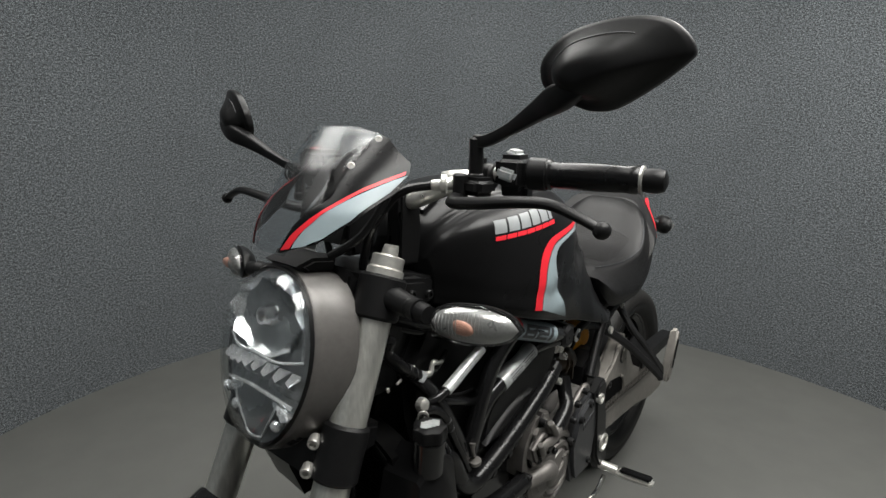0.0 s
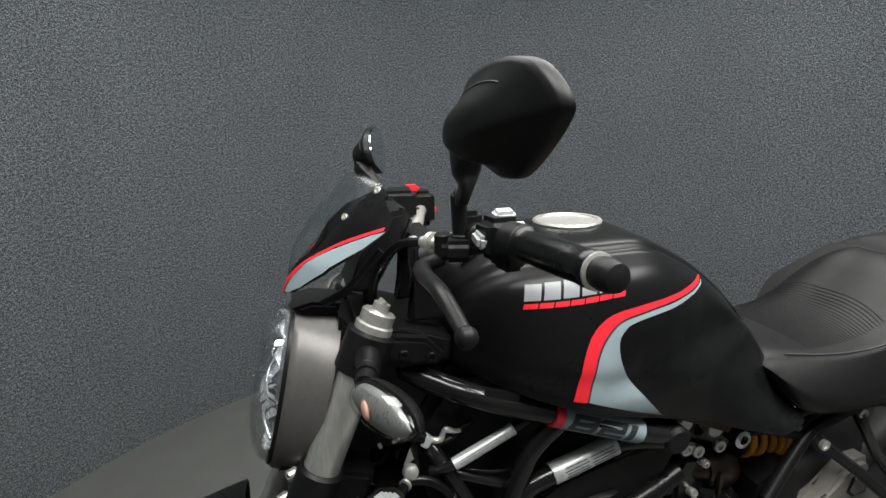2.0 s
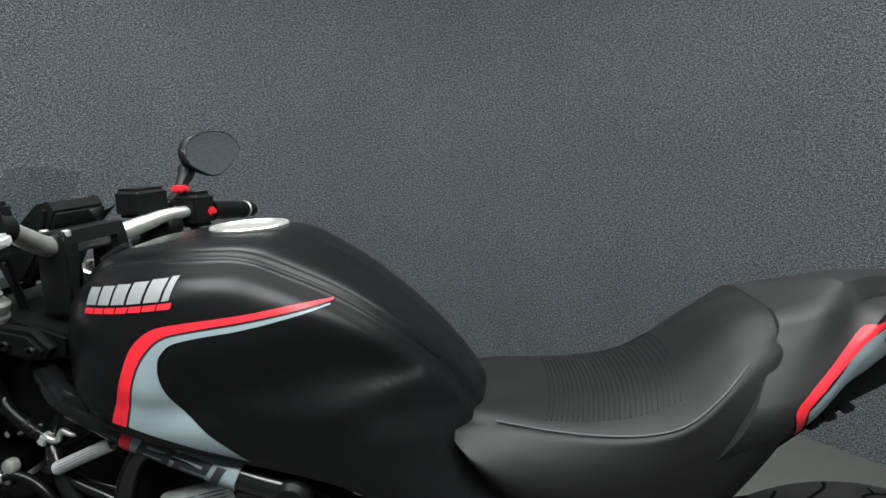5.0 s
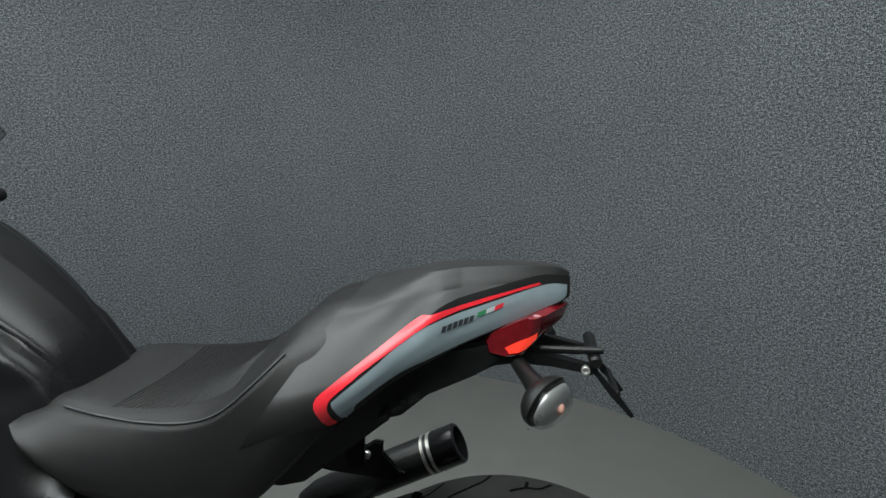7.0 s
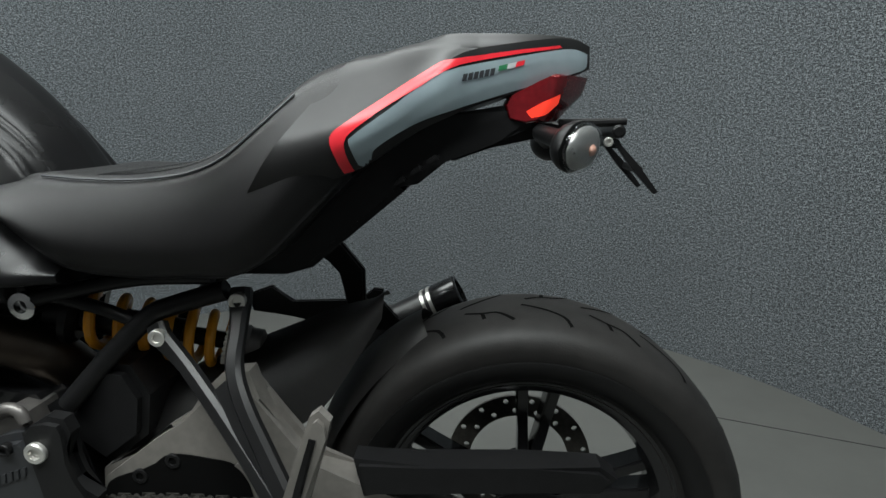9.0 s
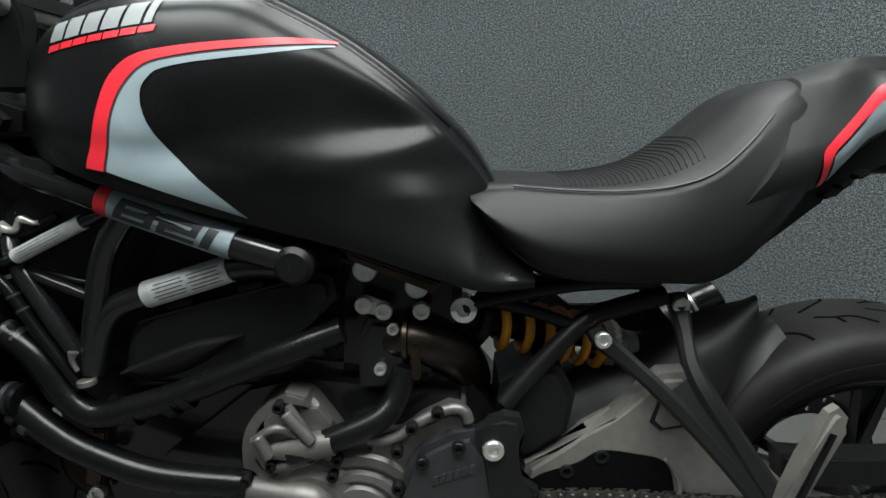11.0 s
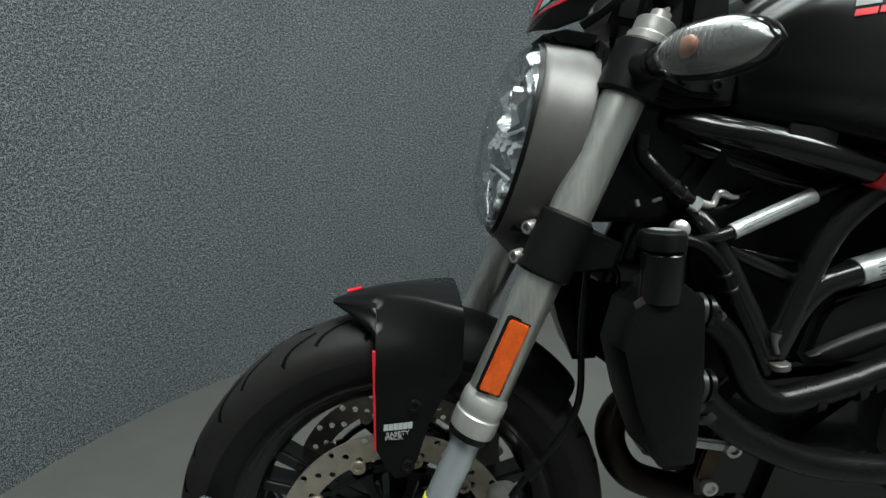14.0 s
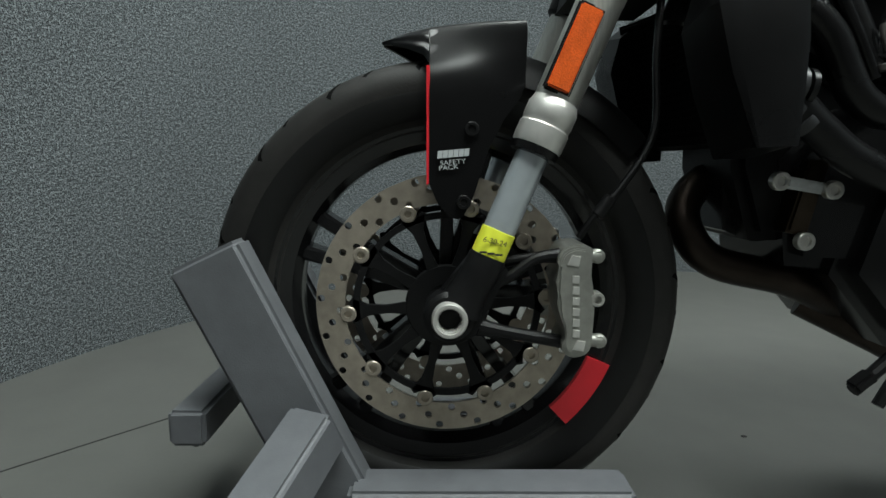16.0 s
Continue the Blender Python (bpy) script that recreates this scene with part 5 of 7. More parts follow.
slab(bm, [(0.245, 0.975), (0.285, 0.94), (0.28, 0.86), (0.24, 0.78), (0.22, 0.78), (0.235, 0.88)], -0.062, 0.075, 0.006)
slab(bm, [(0.222, 0.955), (0.256, 0.95), (0.238, 0.86), (0.205, 0.785), (0.186, 0.745), (0.146, 0.745), (0.18, 0.82), (0.21, 0.885)], -0.058, 0.06, 0.006)
part("lamp_bracket", bm, SATIN, head)

# ---- cowl and screen ----
def cowl_x(y, z):
    bulge = float(np.interp(z, [1.0, 1.05, 1.10, 1.16], [0.0, 0.012, 0.03, 0.046])) * max(0.0, 1 - ((y - 0.02) / 0.075) ** 2)
    return float(np.interp(z, [0.95, 1.0, 1.05, 1.10, 1.15, 1.2], [0.16, 0.172, 0.195, 0.245, 0.305, 0.37])) + 41.0 * abs(y) ** 3 - bulge


def cowl_sheet(bm, outline, lift, thick, fine=0.012, smooth=0, mirror=False):
    """A sheet on the cowl's curve with an outline in (y, z)."""
    pts = spline(outline, smooth, True) if smooth else outline
    b2 = bmesh.new()
    b2.faces.new([b2.verts.new((p[0], 0, p[1])) for p in pts])
    bmesh.ops.triangulate(b2, faces=b2.faces)
    for _ in range(6):
        long = [e for e in b2.edges if e.calc_length() > fine]
        if not long:
            break
        bmesh.ops.subdivide_edges(b2, edges=long, cuts=1)
        bmesh.ops.triangulate(b2, faces=[f for f in b2.faces if len(f.verts) > 3])
    for v in b2.verts:
        y, z = v.co.x, v.co.z
        y = -max(y, -0.088) + 0.046 if mirror else y
        v.co = Vector((cowl_x(y, z) - lift + 0.004, y + 0.002, z + 0.007))
    if thick:
        bmesh.ops.solidify(b2, geom=list(b2.faces), thickness=thick)
    return merge(bm, b2)


bm = bmesh.new()
cowl_sheet(bm, [(-0.016, 0.99), (-0.035, 1.02), (-0.056, 1.06), (-0.05, 1.085), (-0.043, 1.10), (-0.045, 1.122), (-0.06, 1.147), (-0.03, 1.158), (0.05, 1.158), (0.085, 1.147), (0.09, 1.122), (0.094, 1.10), (0.1, 1.085), (0.1, 1.06), (0.085, 1.02), (0.06, 0.99)], 0.0, 0.003, 0.01)
scr = part("windscreen", bm, SCREEN, bike, "smoke-tinted clear fly screen", 80)
scr.visible_shadow = False
for mirror in (False, True):
    bm = bmesh.new()
    near = [(-0.061, 1.148), (-0.075, 1.143), (-0.112, 1.112), (-0.117, 1.098), (-0.115, 1.073), (-0.096, 1.039), (-0.066, 1.011), (-0.035, 1.002), (-0.013, 0.994), (-0.015, 1.0), (-0.03, 1.03), (-0.053, 1.06), (-0.054, 1.078), (-0.041, 1.10), (-0.042, 1.123)]
    far = [(-0.11, 1.103), (-0.117, 1.09), (-0.115, 1.073), (-0.096, 1.039), (-0.066, 1.011), (-0.035, 1.002), (-0.013, 0.994), (-0.015, 1.0), (-0.03, 1.022), (-0.06, 1.048), (-0.085, 1.08)]
    cowl_sheet(bm, far if mirror else near, 0.0032, 0.004, 0.01, mirror=mirror)
    cowl = part("cowl_side", bm, MATTE, bike, "matte black screen cowl with red and grey stripe", 80)
    bm = bmesh.new()
    cowl_sheet(bm, [(-0.117, 1.096), (-0.109, 1.091), (-0.085, 1.071), (-0.06, 1.0465), (-0.046, 1.029), (-0.037, 1.012), (-0.034, 1.0035), (-0.05, 1.007), (-0.072, 1.019), (-0.094, 1.042), (-0.112, 1.075)], 0.0045, 0, 0.01, mirror=mirror)
    part("grey_stripe", bm, GREYP, cowl, "blue-grey painted panel", 80)
    bm = bmesh.new()
    cowl_sheet(bm, [(-0.114, 1.1015), (-0.0875, 1.081), (-0.05, 1.043), (-0.03, 1.021), (-0.0155, 0.9985), (-0.032, 1.003), (-0.041, 1.021), (-0.0625, 1.049), (-0.0865, 1.074), (-0.115, 1.097)], 0.0052, 0, 0.01, mirror=mirror)
    part("red_stripe", bm, REDP, cowl, "red painted stripe", 80)
    for y, z in (() if mirror else ((-0.062, 1.142), (-0.055, 1.107))):
        yy = -y + 0.046 if mirror else y
        at = Vector((cowl_x(yy, z) + 0.0005, yy + 0.002, z + 0.007))
        s = -1 if not mirror else 1
        part("screen_bolt", bolt_mesh(bmesh.new(), at, (-0.8, s * 0.5, 0.45), 0.0052, 0.002), ZINC, cowl, "bright screw")
bm = bmesh.new()
slab(bm, [(0.262, 1.0), (0.280, 1.045), (0.300, 1.085), (0.330, 1.113), (0.350, 1.116), (0.357, 1.104), (0.335, 1.055), (0.300, 0.995)], -0.032, 0.085, 0.008)
dash = part("instrument_panel", bm, SATIN, bike, "black instrument panel with dark glossy display")
bm = bmesh.new()
slab(bm, [(0.339, 1.060), (0.3575, 1.100), (0.3615, 1.098), (0.343, 1.058)], -0.024, 0.077, 0.0015)
part("display", bm, GLOSS, dash, "dark glossy display")
bolts("panel_screw", [(0.346, -0.02, 1.1155), (0.346, 0.073, 1.1155)], (0.2, 0, 1), 0.0045, 0.002, SATIN, dash)
bm = bmesh.new()
tube(bm, [(0.225, -0.045, 0.992), (0.262, -0.07, 1.02), (0.305, -0.078, 1.07)], 0.006, 10)
part("cowl_stay", bm, SATIN, bike)

# ---- handlebar ----
bm = bmesh.new()
BAR = [(0.451, -0.40, 1.109), (0.432, -0.24, 1.108), (0.408, -0.165, 1.101), (0.386, -0.11, 1.079), (0.374, -0.06, 1.058), (0.374, 0.0, 1.055), (0.377, 0.07, 1.053), (0.396, 0.12, 1.064), (0.416, 0.175, 1.073), (0.440, 0.25, 1.069), (0.466, 0.37, 1.057)]
tube(bm, BAR, [0.0112, 0.0112, 0.0115, 0.0135, 0.0145, 0.0145, 0.0145, 0.014, 0.0115, 0.0112, 0.0112], 18)
bar = part("handlebar", bm, STEEL, bike, "silver tapered handlebar")
bm = bmesh.new()
for y in (-0.045, 0.06):
    slab(bm, [(0.346, 0.955), (0.396, 0.955), (0.390, 1.0), (0.398, 1.04), (0.394, 1.068), (0.385, 1.076), (0.360, 1.076), (0.350, 1.066), (0.350, 1.04), (0.358, 1.0)], y - 0.016, y + 0.016, 0.005)
slab(bm, [(0.352, 1.058), (0.396, 1.058), (0.392, 1.077), (0.358, 1.077)], -0.06, 0.075, 0.006)
riser = part("bar_riser", bm, SATIN, bar, "black bar clamp")
bolts("riser_bolt", [(0.356, -0.045, 1.074), (0.39, -0.045, 1.074)], (0, 0, 1), 0.006, 0.005, STEEL, bar)


def grip(points, name="hand_grip"):
    a, b = Vector(points[0]), Vector(points[1])
    h = (b - a).length
    bm = bmesh.new()
    prof = [(0.0165, 0), (0.021, 0.002), (0.021, 0.006), (0.0175, 0.009)]
    for k in range(9):
        s = 0.012 + (h - 0.03) * k / 8
        prof += [(0.0172 + 0.0012 * math.sin(math.pi * k / 8), s)]
    prof += [(0.0182, h - 0.012), (0.0182, h - 0.004), (0.0165, h)]
    lathe(bm, prof, a, b - a, 28)
    g = part(name, bm, RUBBER, bar, "black rubber hand grip")
    d = (b - a).normalized()
    bm = bmesh.new()
    lathe(bm, [(0.0175, 0), (0.0182, 0.001), (0.0182, 0.0032), (0.016, 0.004)], b, d, 28)
    part("grip_ring", bm, STEEL, bar, "thin bright ring")
    bm = bmesh.new()
    lathe(bm, [(0.0145, 0.0), (0.0155, 0.008), (0.0158, 0.018), (0.013, 0.026), (0.006, 0.029), (0.0, 0.029)], b + d * 0.003, d, 24)
    part("bar_end", bm, SATIN, bar, "black bar-end plug")
    return g


grip(((0.434, -0.255, 1.108), (0.450, -0.378, 1.110)))
grip(((0.440, 0.25, 1.069), (0.462, 0.35, 1.059)))

# switch housings
bm = bmesh.new()
m = Matrix.Translation((0.423, -0.21, 1.108)) @ Matrix.Rotation(radians(7), 4, "Z")
block(bm, (0.048, 0.046, 0.05), m, 0.010, 3)
block(bm, (0.03, 0.04, 0.024), m @ Matrix.Translation((0.012, 0, -0.028)), 0.006, 2)
cyl(bm, (0.426, -0.23, 1.108), (0.434, -0.258, 1.108), 0.0225, 24, 0.003)
sw = part("switch_housing", bm, SATIN, bar, "black switch housing with grey buttons")
for size, at in (((0.026, 0.02, 0.010), (0.43, -0.206, 1.134)), ((0.014, 0.028, 0.016), (0.399, -0.212, 1.107)), ((0.018, 0.014, 0.014), (0.446, -0.215, 1.118)), ((0.016, 0.022, 0.014), (0.450, -0.207, 1.092))):
    bm = bmesh.new()
    block(bm, size, Matrix.Translation(at) @ Matrix.Rotation(radians(12), 4, "X"), 0.004)
    part("switch_button", bm, LABEL, sw, "pale grey button")
bm = bmesh.new()
block(bm, (0.055, 0.055, 0.066), Matrix.Translation((0.428, 0.225, 1.076)) @ Matrix.Rotation(radians(-7), 4, "Z"), 0.01, 3)
swr = part("switch_housing", bm, SATIN, bar, "black switch housing with red buttons")
for size, at in (((0.026, 0.026, 0.014), (0.41, 0.212, 1.114)), ((0.014, 0.022, 0.016), (0.455, 0.232, 1.07))):
    bm = bmesh.new()
    block(bm, size, Matrix.Translation(at), 0.004)
    part("switch_button", bm, REDP, swr, "red switch")

# levers with their perches
def lever(side):
    dz = 0.017 if side < 0 else -0.030
    ym = -0.004 if side < 0 else 0.006
    bm = bmesh.new()
    pts = [(x, side * y + ym, z + dz) for x, y, z in ((0.366, 0.150, 1.055), (0.341, 0.165, 1.052), (0.328, 0.22, 1.059), (0.322, 0.275, 1.067), (0.321, 0.318, 1.069), (0.324, 0.355, 1.058), (0.327, 0.380, 1.047))]
    line = spline(pts, 5)
    rings = []
    for i, p in enumerate(line):
        s = i / (len(line) - 1)
        d = Vector(line[min(i + 1, len(line) - 1)]) - Vector(line[max(i - 1, 0)])
        d.normalize()
        u = Vector((0, 0, 1)).cross(d).normalized()
        v = d.cross(u)
        w, h = 0.0120 - 0.0045 * s, 0.0095 - 0.004 * s
        rings.append([Vector(p) + u * w * math.cos(a) + v * h * math.sin(a) for a in (2 * math.pi * k / 12 for k in range(12))])
    loft(bm, rings)
    blob(bm, (0.0105, 0.0105, 0.0105), Matrix.Translation(pts[-1]), 16)
    lev = part("hand_lever", bm, SATIN, bar, "black lever with ball end")
    bm = bmesh.new()
    block(bm, (0.04, 0.06, 0.026), Matrix.Translation((0.385, side * 0.165 + ym, 1.072 + dz)) @ Matrix.Rotation(radians(side * 14), 4, "Z"), 0.008, 3)
    cyl(bm, (0.405, side * 0.148 + ym, 1.082 + dz), (0.41, side * 0.182 + ym, 1.084 + dz), 0.019, 20, 0.003)
    cyl(bm, (0.37, side * 0.152 + ym, 1.055 + dz), (0.37, side * 0.152 + ym, 1.088 + dz), 0.011, 18, 0.002)
    block(bm, (0.026, 0.022, 0.034), Matrix.Translation((0.405, side * 0.155 + ym, 1.098 + dz)), 0.006, 2)
    part("lever_perch", bm, SATIN, bar, "black lever perch")
    return lev


lever(-1)
lever(1)
bm = bmesh.new()
cyl(bm, (0.368, -0.145, 1.090), (0.352, -0.118, 1.087), 0.008, 16)
lathe(bm, [(0.008, -0.002), (0.0135, 0), (0.0135, 0.007), (0.008, 0.009)], (0.363, -0.137, 1.0895), (-0.5, 0.85, 0), 18)
part("cable_adjuster", bm, STEEL, bar, "bright knurled cable adjuster")
bm = bmesh.new()
tube(bm, [(0.352, -0.118, 1.087), (0.325, -0.085, 1.076), (0.30, -0.06, 1.034), (0.295, -0.04, 0.98), (0.30, -0.03, 0.9)], 0.0065, 10)
tube(bm, [(0.352, 0.12, 1.05), (0.32, 0.09, 1.05), (0.298, 0.05, 1.0), (0.30, 0.03, 0.92)], 0.0055, 10)
part("control_cable", bm, RUBBER, bar, "black control cable")
bm = bmesh.new()
block(bm, (0.055, 0.075, 0.05), Matrix.Translation((0.375, 0.15, 1.098)) @ Matrix.Rotation(radians(-8), 4, "Z"), 0.008, 3)
part("brake_reservoir", bm, SATIN, bar, "black brake fluid reservoir")


def mirror(side):
    dz, dy = (0.0, 0.0) if side < 0 else (-0.064, 0.050)
    # housing: an angular leaf shape with a deep foot where the arm meets it, the glass facing back
    out = [(-0.278, 1.232), (-0.283, 1.250), (-0.310, 1.273), (-0.346, 1.284), (-0.392, 1.2885), (-0.428, 1.284), (-0.449, 1.270), (-0.459, 1.254), (-0.453, 1.243), (-0.422, 1.221), (-0.379, 1.197), (-0.353, 1.191), (-0.327, 1.195), (-0.286, 1.214)]
    pts = [np.array((-0.28 + (p[0] + 0.28) * (0.92 if side < 0 else 0.80), p[1])) for p in spline(out, 4, True)]
    mid = sum(pts) / len(pts)
    foot = np.array((-0.335, 1.222))

    def xof(y, z):
        return (0.361 if side < 0 else 0.347) + ((-y - 0.28) * 0.13 if side < 0 else (-y - 0.28) * 0.38) - 0.23 * (z - 1.235)

    def ring_at(scale, back, pull=0.0):
        rp = []
        for p in pts:
            c = mid + (foot - mid) * pull
            q = c + (p - c) * scale
            rp.append((xof(q[0], q[1]) - back, q[0] if side < 0 else -q[0] + dy, q[1] + dz))
        return rp

    bm = bmesh.new()
    loft(bm, [ring_at(*a) for a in ((0.93, -0.006), (0.985, -0.0085), (1.0, -0.006), (1.0, 0.002), (0.985, 0.005), (0.90, 0.008, 0.1), (0.76, 0.013, 0.40), (0.64, 0.021, 0.75), (0.52, 0.030, 0.95), (0.40, 0.038, 1.0), (0.25, 0.043, 1.0), (0.02, 0.044, 1.0))])
    house = part("mirror", bm, SATIN, bike, "black angular rear-view mirror on a tapered arm", 60)
    bm = bmesh.new()
    loft(bm, [ring_at(s, b) for s, b in ((0.935, -0.0050), (0.935, -0.0092), (0.5, -0.0093), (0.02, -0.0093))])
    part("mirror_glass", bm, MIRRORG, house, "silvered mirror glass", 60)
    bm = bmesh.new()
    arc = [Vector(p) for p in ring_at(0.70, 0.0170, 0.575)][4:20]
    tube(bm, arc, 0.0009, 6, 1, False)
    part("mirror_crease", bm, INKP, house, "fine moulded crease")
    # arm: a flat blade that widens towards the housing, on a short stem
    line = spline([(0.388, -0.168, 1.150, 0.0095), (0.384, -0.190, 1.152, 0.0085), (0.375, -0.230, 1.168, 0.0085), (0.362, -0.275, 1.190, 0.0125), (0.350, -0.310, 1.206, 0.0165), (0.348, -0.338, 1.217, 0.0105), (0.350, -0.360, 1.224, 0.004)], 6)
    rings = []
    for i, p in enumerate(line):
        d = (Vector(line[min(i + 1, len(line) - 1)][:3]) - Vector(line[max(i - 1, 0)][:3])).normalized()
        u = Vector((1, 0, 0)) - d * d.x
        u.normalize()
        v = d.cross(u)
        ring = [Vector(p[:3]) + u * p[3] * 0.85 * math.copysign(abs(math.cos(a)) ** 0.4, math.cos(a)) + v * p[3] * 0.95 * math.copysign(abs(math.sin(a)) ** 0.4, math.sin(a)) for a in (2 * math.pi * k / 16 for k in range(16))]
        rings.append([q if side < 0 else Vector((q.x - 0.012, -q.y + dy, q.z + dz)) for q in ring])
    bm = bmesh.new()
    loft(bm, rings)
    part("mirror_arm", bm, SATIN, house, "black tapered mirror arm")
    at = (0.389, -0.169, 1.0) if side < 0 else (0.378, 0.169 + dy, 1.0)
    bm = bmesh.new()
    cyl(bm, (at[0], at[1], 1.09 + dz), (at[0] - 0.003, at[1], 1.156 + dz), 0.0098, 18, 0.003)
    cyl(bm, (at[0], at[1], 1.092 + dz), (at[0], at[1], 1.106 + dz), 0.0125, 18, 0.002)
    part("mirror_mount", bm, SATIN, house)


mirror(-1)
mirror(1)

# ---- trellis frame ----
FRY = -0.152


def bar_part(name, pts, r, mat=GLOSS, parent=None, label="", seg=14, n=6):
    bm = bmesh.new()
    tube(bm, pts, r, seg, n)
    return part(name, bm, mat, parent or bike, label)


frame_ob = bar_part("frame", [(0.335, -0.06, 0.885), (0.37, -0.09, 0.873), (0.43, -0.128, 0.858), (0.5415, FRY, 0.8265), (0.68, FRY, 0.7754), (0.745, -0.142, 0.752)], 0.0175, label="black steel trellis frame")
for pts, r in (([(0.55, FRY + 0.006, 0.815), (0.502, -0.132, 0.75), (0.462, -0.122, 0.61)], 0.0145),
               ([(0.745, FRY, 0.75), (0.66, -0.124, 0.742), (0.545, -0.124, 0.707), (0.505, -0.124, 0.69), (0.48, -0.122, 0.655), (0.462, -0.12, 0.605)], 0.0158),
               ([(0.345, -0.05, 0.80), (0.372, -0.105, 0.758), (0.42, -0.118, 0.672), (0.458, -0.118, 0.60)], 0.0125),
               ([(0.372, -0.108, 0.744), (0.41, -0.114, 0.727), (0.445, -0.115, 0.712), (0.484, -0.115, 0.695)], 0.0078),
               ([(0.40, -0.10, 0.733), (0.422, -0.108, 0.730), (0.454, -0.11, 0.722), (0.485, -0.108, 0.717)], 0.0034),
               ([(0.34, -0.04, 0.86), (0.40, -0.07, 0.84), (0.52, -0.09, 0.80)], 0.012)):
    bar_part("frame_tube", pts, r, parent=frame_ob)
    bar_part("frame_tube", [(x, -y + 0.012, z) for x, y, z in pts], r, parent=frame_ob)
bar_part("frame_tube", [(0.335, 0.07, 0.885), (0.43, 0.13, 0.855), (0.545, 0.14, 0.822), (0.745, 0.14, 0.75)], 0.0175, parent=frame_ob)


def sleeve(name, a, b, r, mat, parent, label=""):
    bm = bmesh.new()
    cyl(bm, a, b, r, 28, 0.0004)
    return part(name, bm, mat, parent, label)


# painted bands and the number on the top tube
TA, TB = Vector((0.5415, FRY, 0.8265)), Vector((0.70, FRY, 0.768))
td = (TB - TA).normalized()
sleeve("red_band", TA - td * 0.0145, TA - td * 0.0005, 0.0196, REDP, frame_ob, "red painted band")
sleeve("grey_band", TA, TA + td * 0.142, 0.0194, GREYP, frame_ob, "blue-grey band with large dark number")
ang = math.atan2(-td.z, td.x)


def number_bars():
    """The digits 8 2 1 built of wide bars round the tube."""
    w, h, t = 0.044, 0.028, 0.0068
    segs = {"8": "abcdefg", "2": "abged", "1": "v"}
    x = 0.011
    for digit in "821":
        wd = w if digit != "1" else 0.012
        bars = []
        for s in segs[digit]:
            if s == "a": bars.append((0, h - t, wd, t))
            if s == "g": bars.append((0, h / 2 - t / 2, wd, t))
            if s == "d": bars.append((0, 0, wd, t))
            if s == "b": bars.append((wd - t * 1.4, h / 2, t * 1.4, h / 2))
            if s == "c": bars.append((wd - t * 1.4, 0, t * 1.4, h / 2))
            if s == "e": bars.append((0, 0, t * 1.4, h / 2))
            if s == "f": bars.append((0, h / 2, t * 1.4, h / 2))
            if s == "v": bars.append((wd - t * 1.7, 0, t * 1.7, h)); bars.append((0, h - t, wd, t))
        bm = bmesh.new()
        for bx, bz, bw, bh in bars:
            n = 6
            for k in range(n):
                z0, z1 = bz + bh * k / n - h / 2, bz + bh * (k + 1) / n - h / 2
                vs = []
                for px, pz in ((bx, z0), (bx + bw, z0), (bx + bw, z1), (bx, z1)):
                    a = pz / 0.0198
                    radial = Vector((-td.z, 0, td.x)) * math.sin(a) * 0.0198 + Vector((0, -1, 0)) * math.cos(a) * 0.0198
                    vs.append(bm.verts.new(TA + td * (x + px + pz * 0.25) + radial))
                bm.faces.new(vs)
        part("number_digit", bm, INKP, frame_ob, "dark printed digit", 80)
        x += wd + 0.006


number_bars()
# printed sleeves on the lower tubes
LA, LB = Vector((0.5475, -0.124, 0.708)), Vector((0.655, -0.124, 0.741))
big = sleeve("label_sleeve", LA, LB, 0.0172, LABEL, frame_ob, "silver warning label")
ld = (LB - LA).normalized()
for k in range(5):
    for q in range(2):
        a = radians(-30 + k * 16)
        radial = Vector((-ld.z, 0, ld.x)) * math.sin(a) * 0.0174 + Vector((0, -1, 0)) * math.cos(a) * 0.0174
        bm = bmesh.new()
        block(bm, (0.036 + 0.006 * ((k + q) % 2), 0.0004, 0.0012), Matrix.Translation(LA + ld * (0.038 + 0.046 * q) + radial) @ Matrix.Rotation(-math.atan2(ld.z, ld.x), 4, "Y") @ Matrix.Rotation(-a, 4, "X"), 0)
        part("print_line", bm, INKP, frame_ob)
bar_part("cable_conduit", [(0.36, -0.11, 0.742), (0.39, -0.124, 0.756), (0.483, -0.126, 0.80), (0.54, -0.12, 0.822)], 0.0078, parent=frame_ob)
SA, SB = Vector((0.391, -0.1245, 0.7565)), Vector((0.482, -0.126, 0.7995))
sleeve("label_sleeve", SA, SB, 0.0094, LABEL, frame_ob, "thin silver label sleeve")
sd = (SB - SA).normalized()
for k in range(4):
    a = radians(-34 + k * 22)
    radial = Vector((-sd.z, 0, sd.x)) * math.sin(a) * 0.0095 + Vector((0, -1, 0)) * math.cos(a) * 0.0095
    bm = bmesh.new()
    block(bm, (0.084 - 0.005 * (k % 2), 0.0004, 0.0009), Matrix.Translation((SA + SB) / 2 + radial) @ Matrix.Rotation(-math.atan2(sd.z, sd.x), 4, "Y") @ Matrix.Rotation(-a, 4, "X"), 0)
    part("print_line", bm, LOGOG, frame_ob)
bm = bmesh.new()
cyl(bm, (0.742, -0.166, 0.752), (0.742, -0.10, 0.752), 0.0235, 28, 0.006)
part("frame_boss", bm, SATIN, frame_ob)
bm = bmesh.new()
tube(bm, [(0.288, -0.10, 0.868), (0.291, -0.092, 0.845), (0.302, -0.097, 0.829), (0.320, -0.098, 0.812), (0.339, -0.098, 0.797), (0.352, -0.098, 0.789)], 0.0094, 14)
wire = part("wiring_loom", bm, RUBBER, bike, "black wiring loom with white connector")
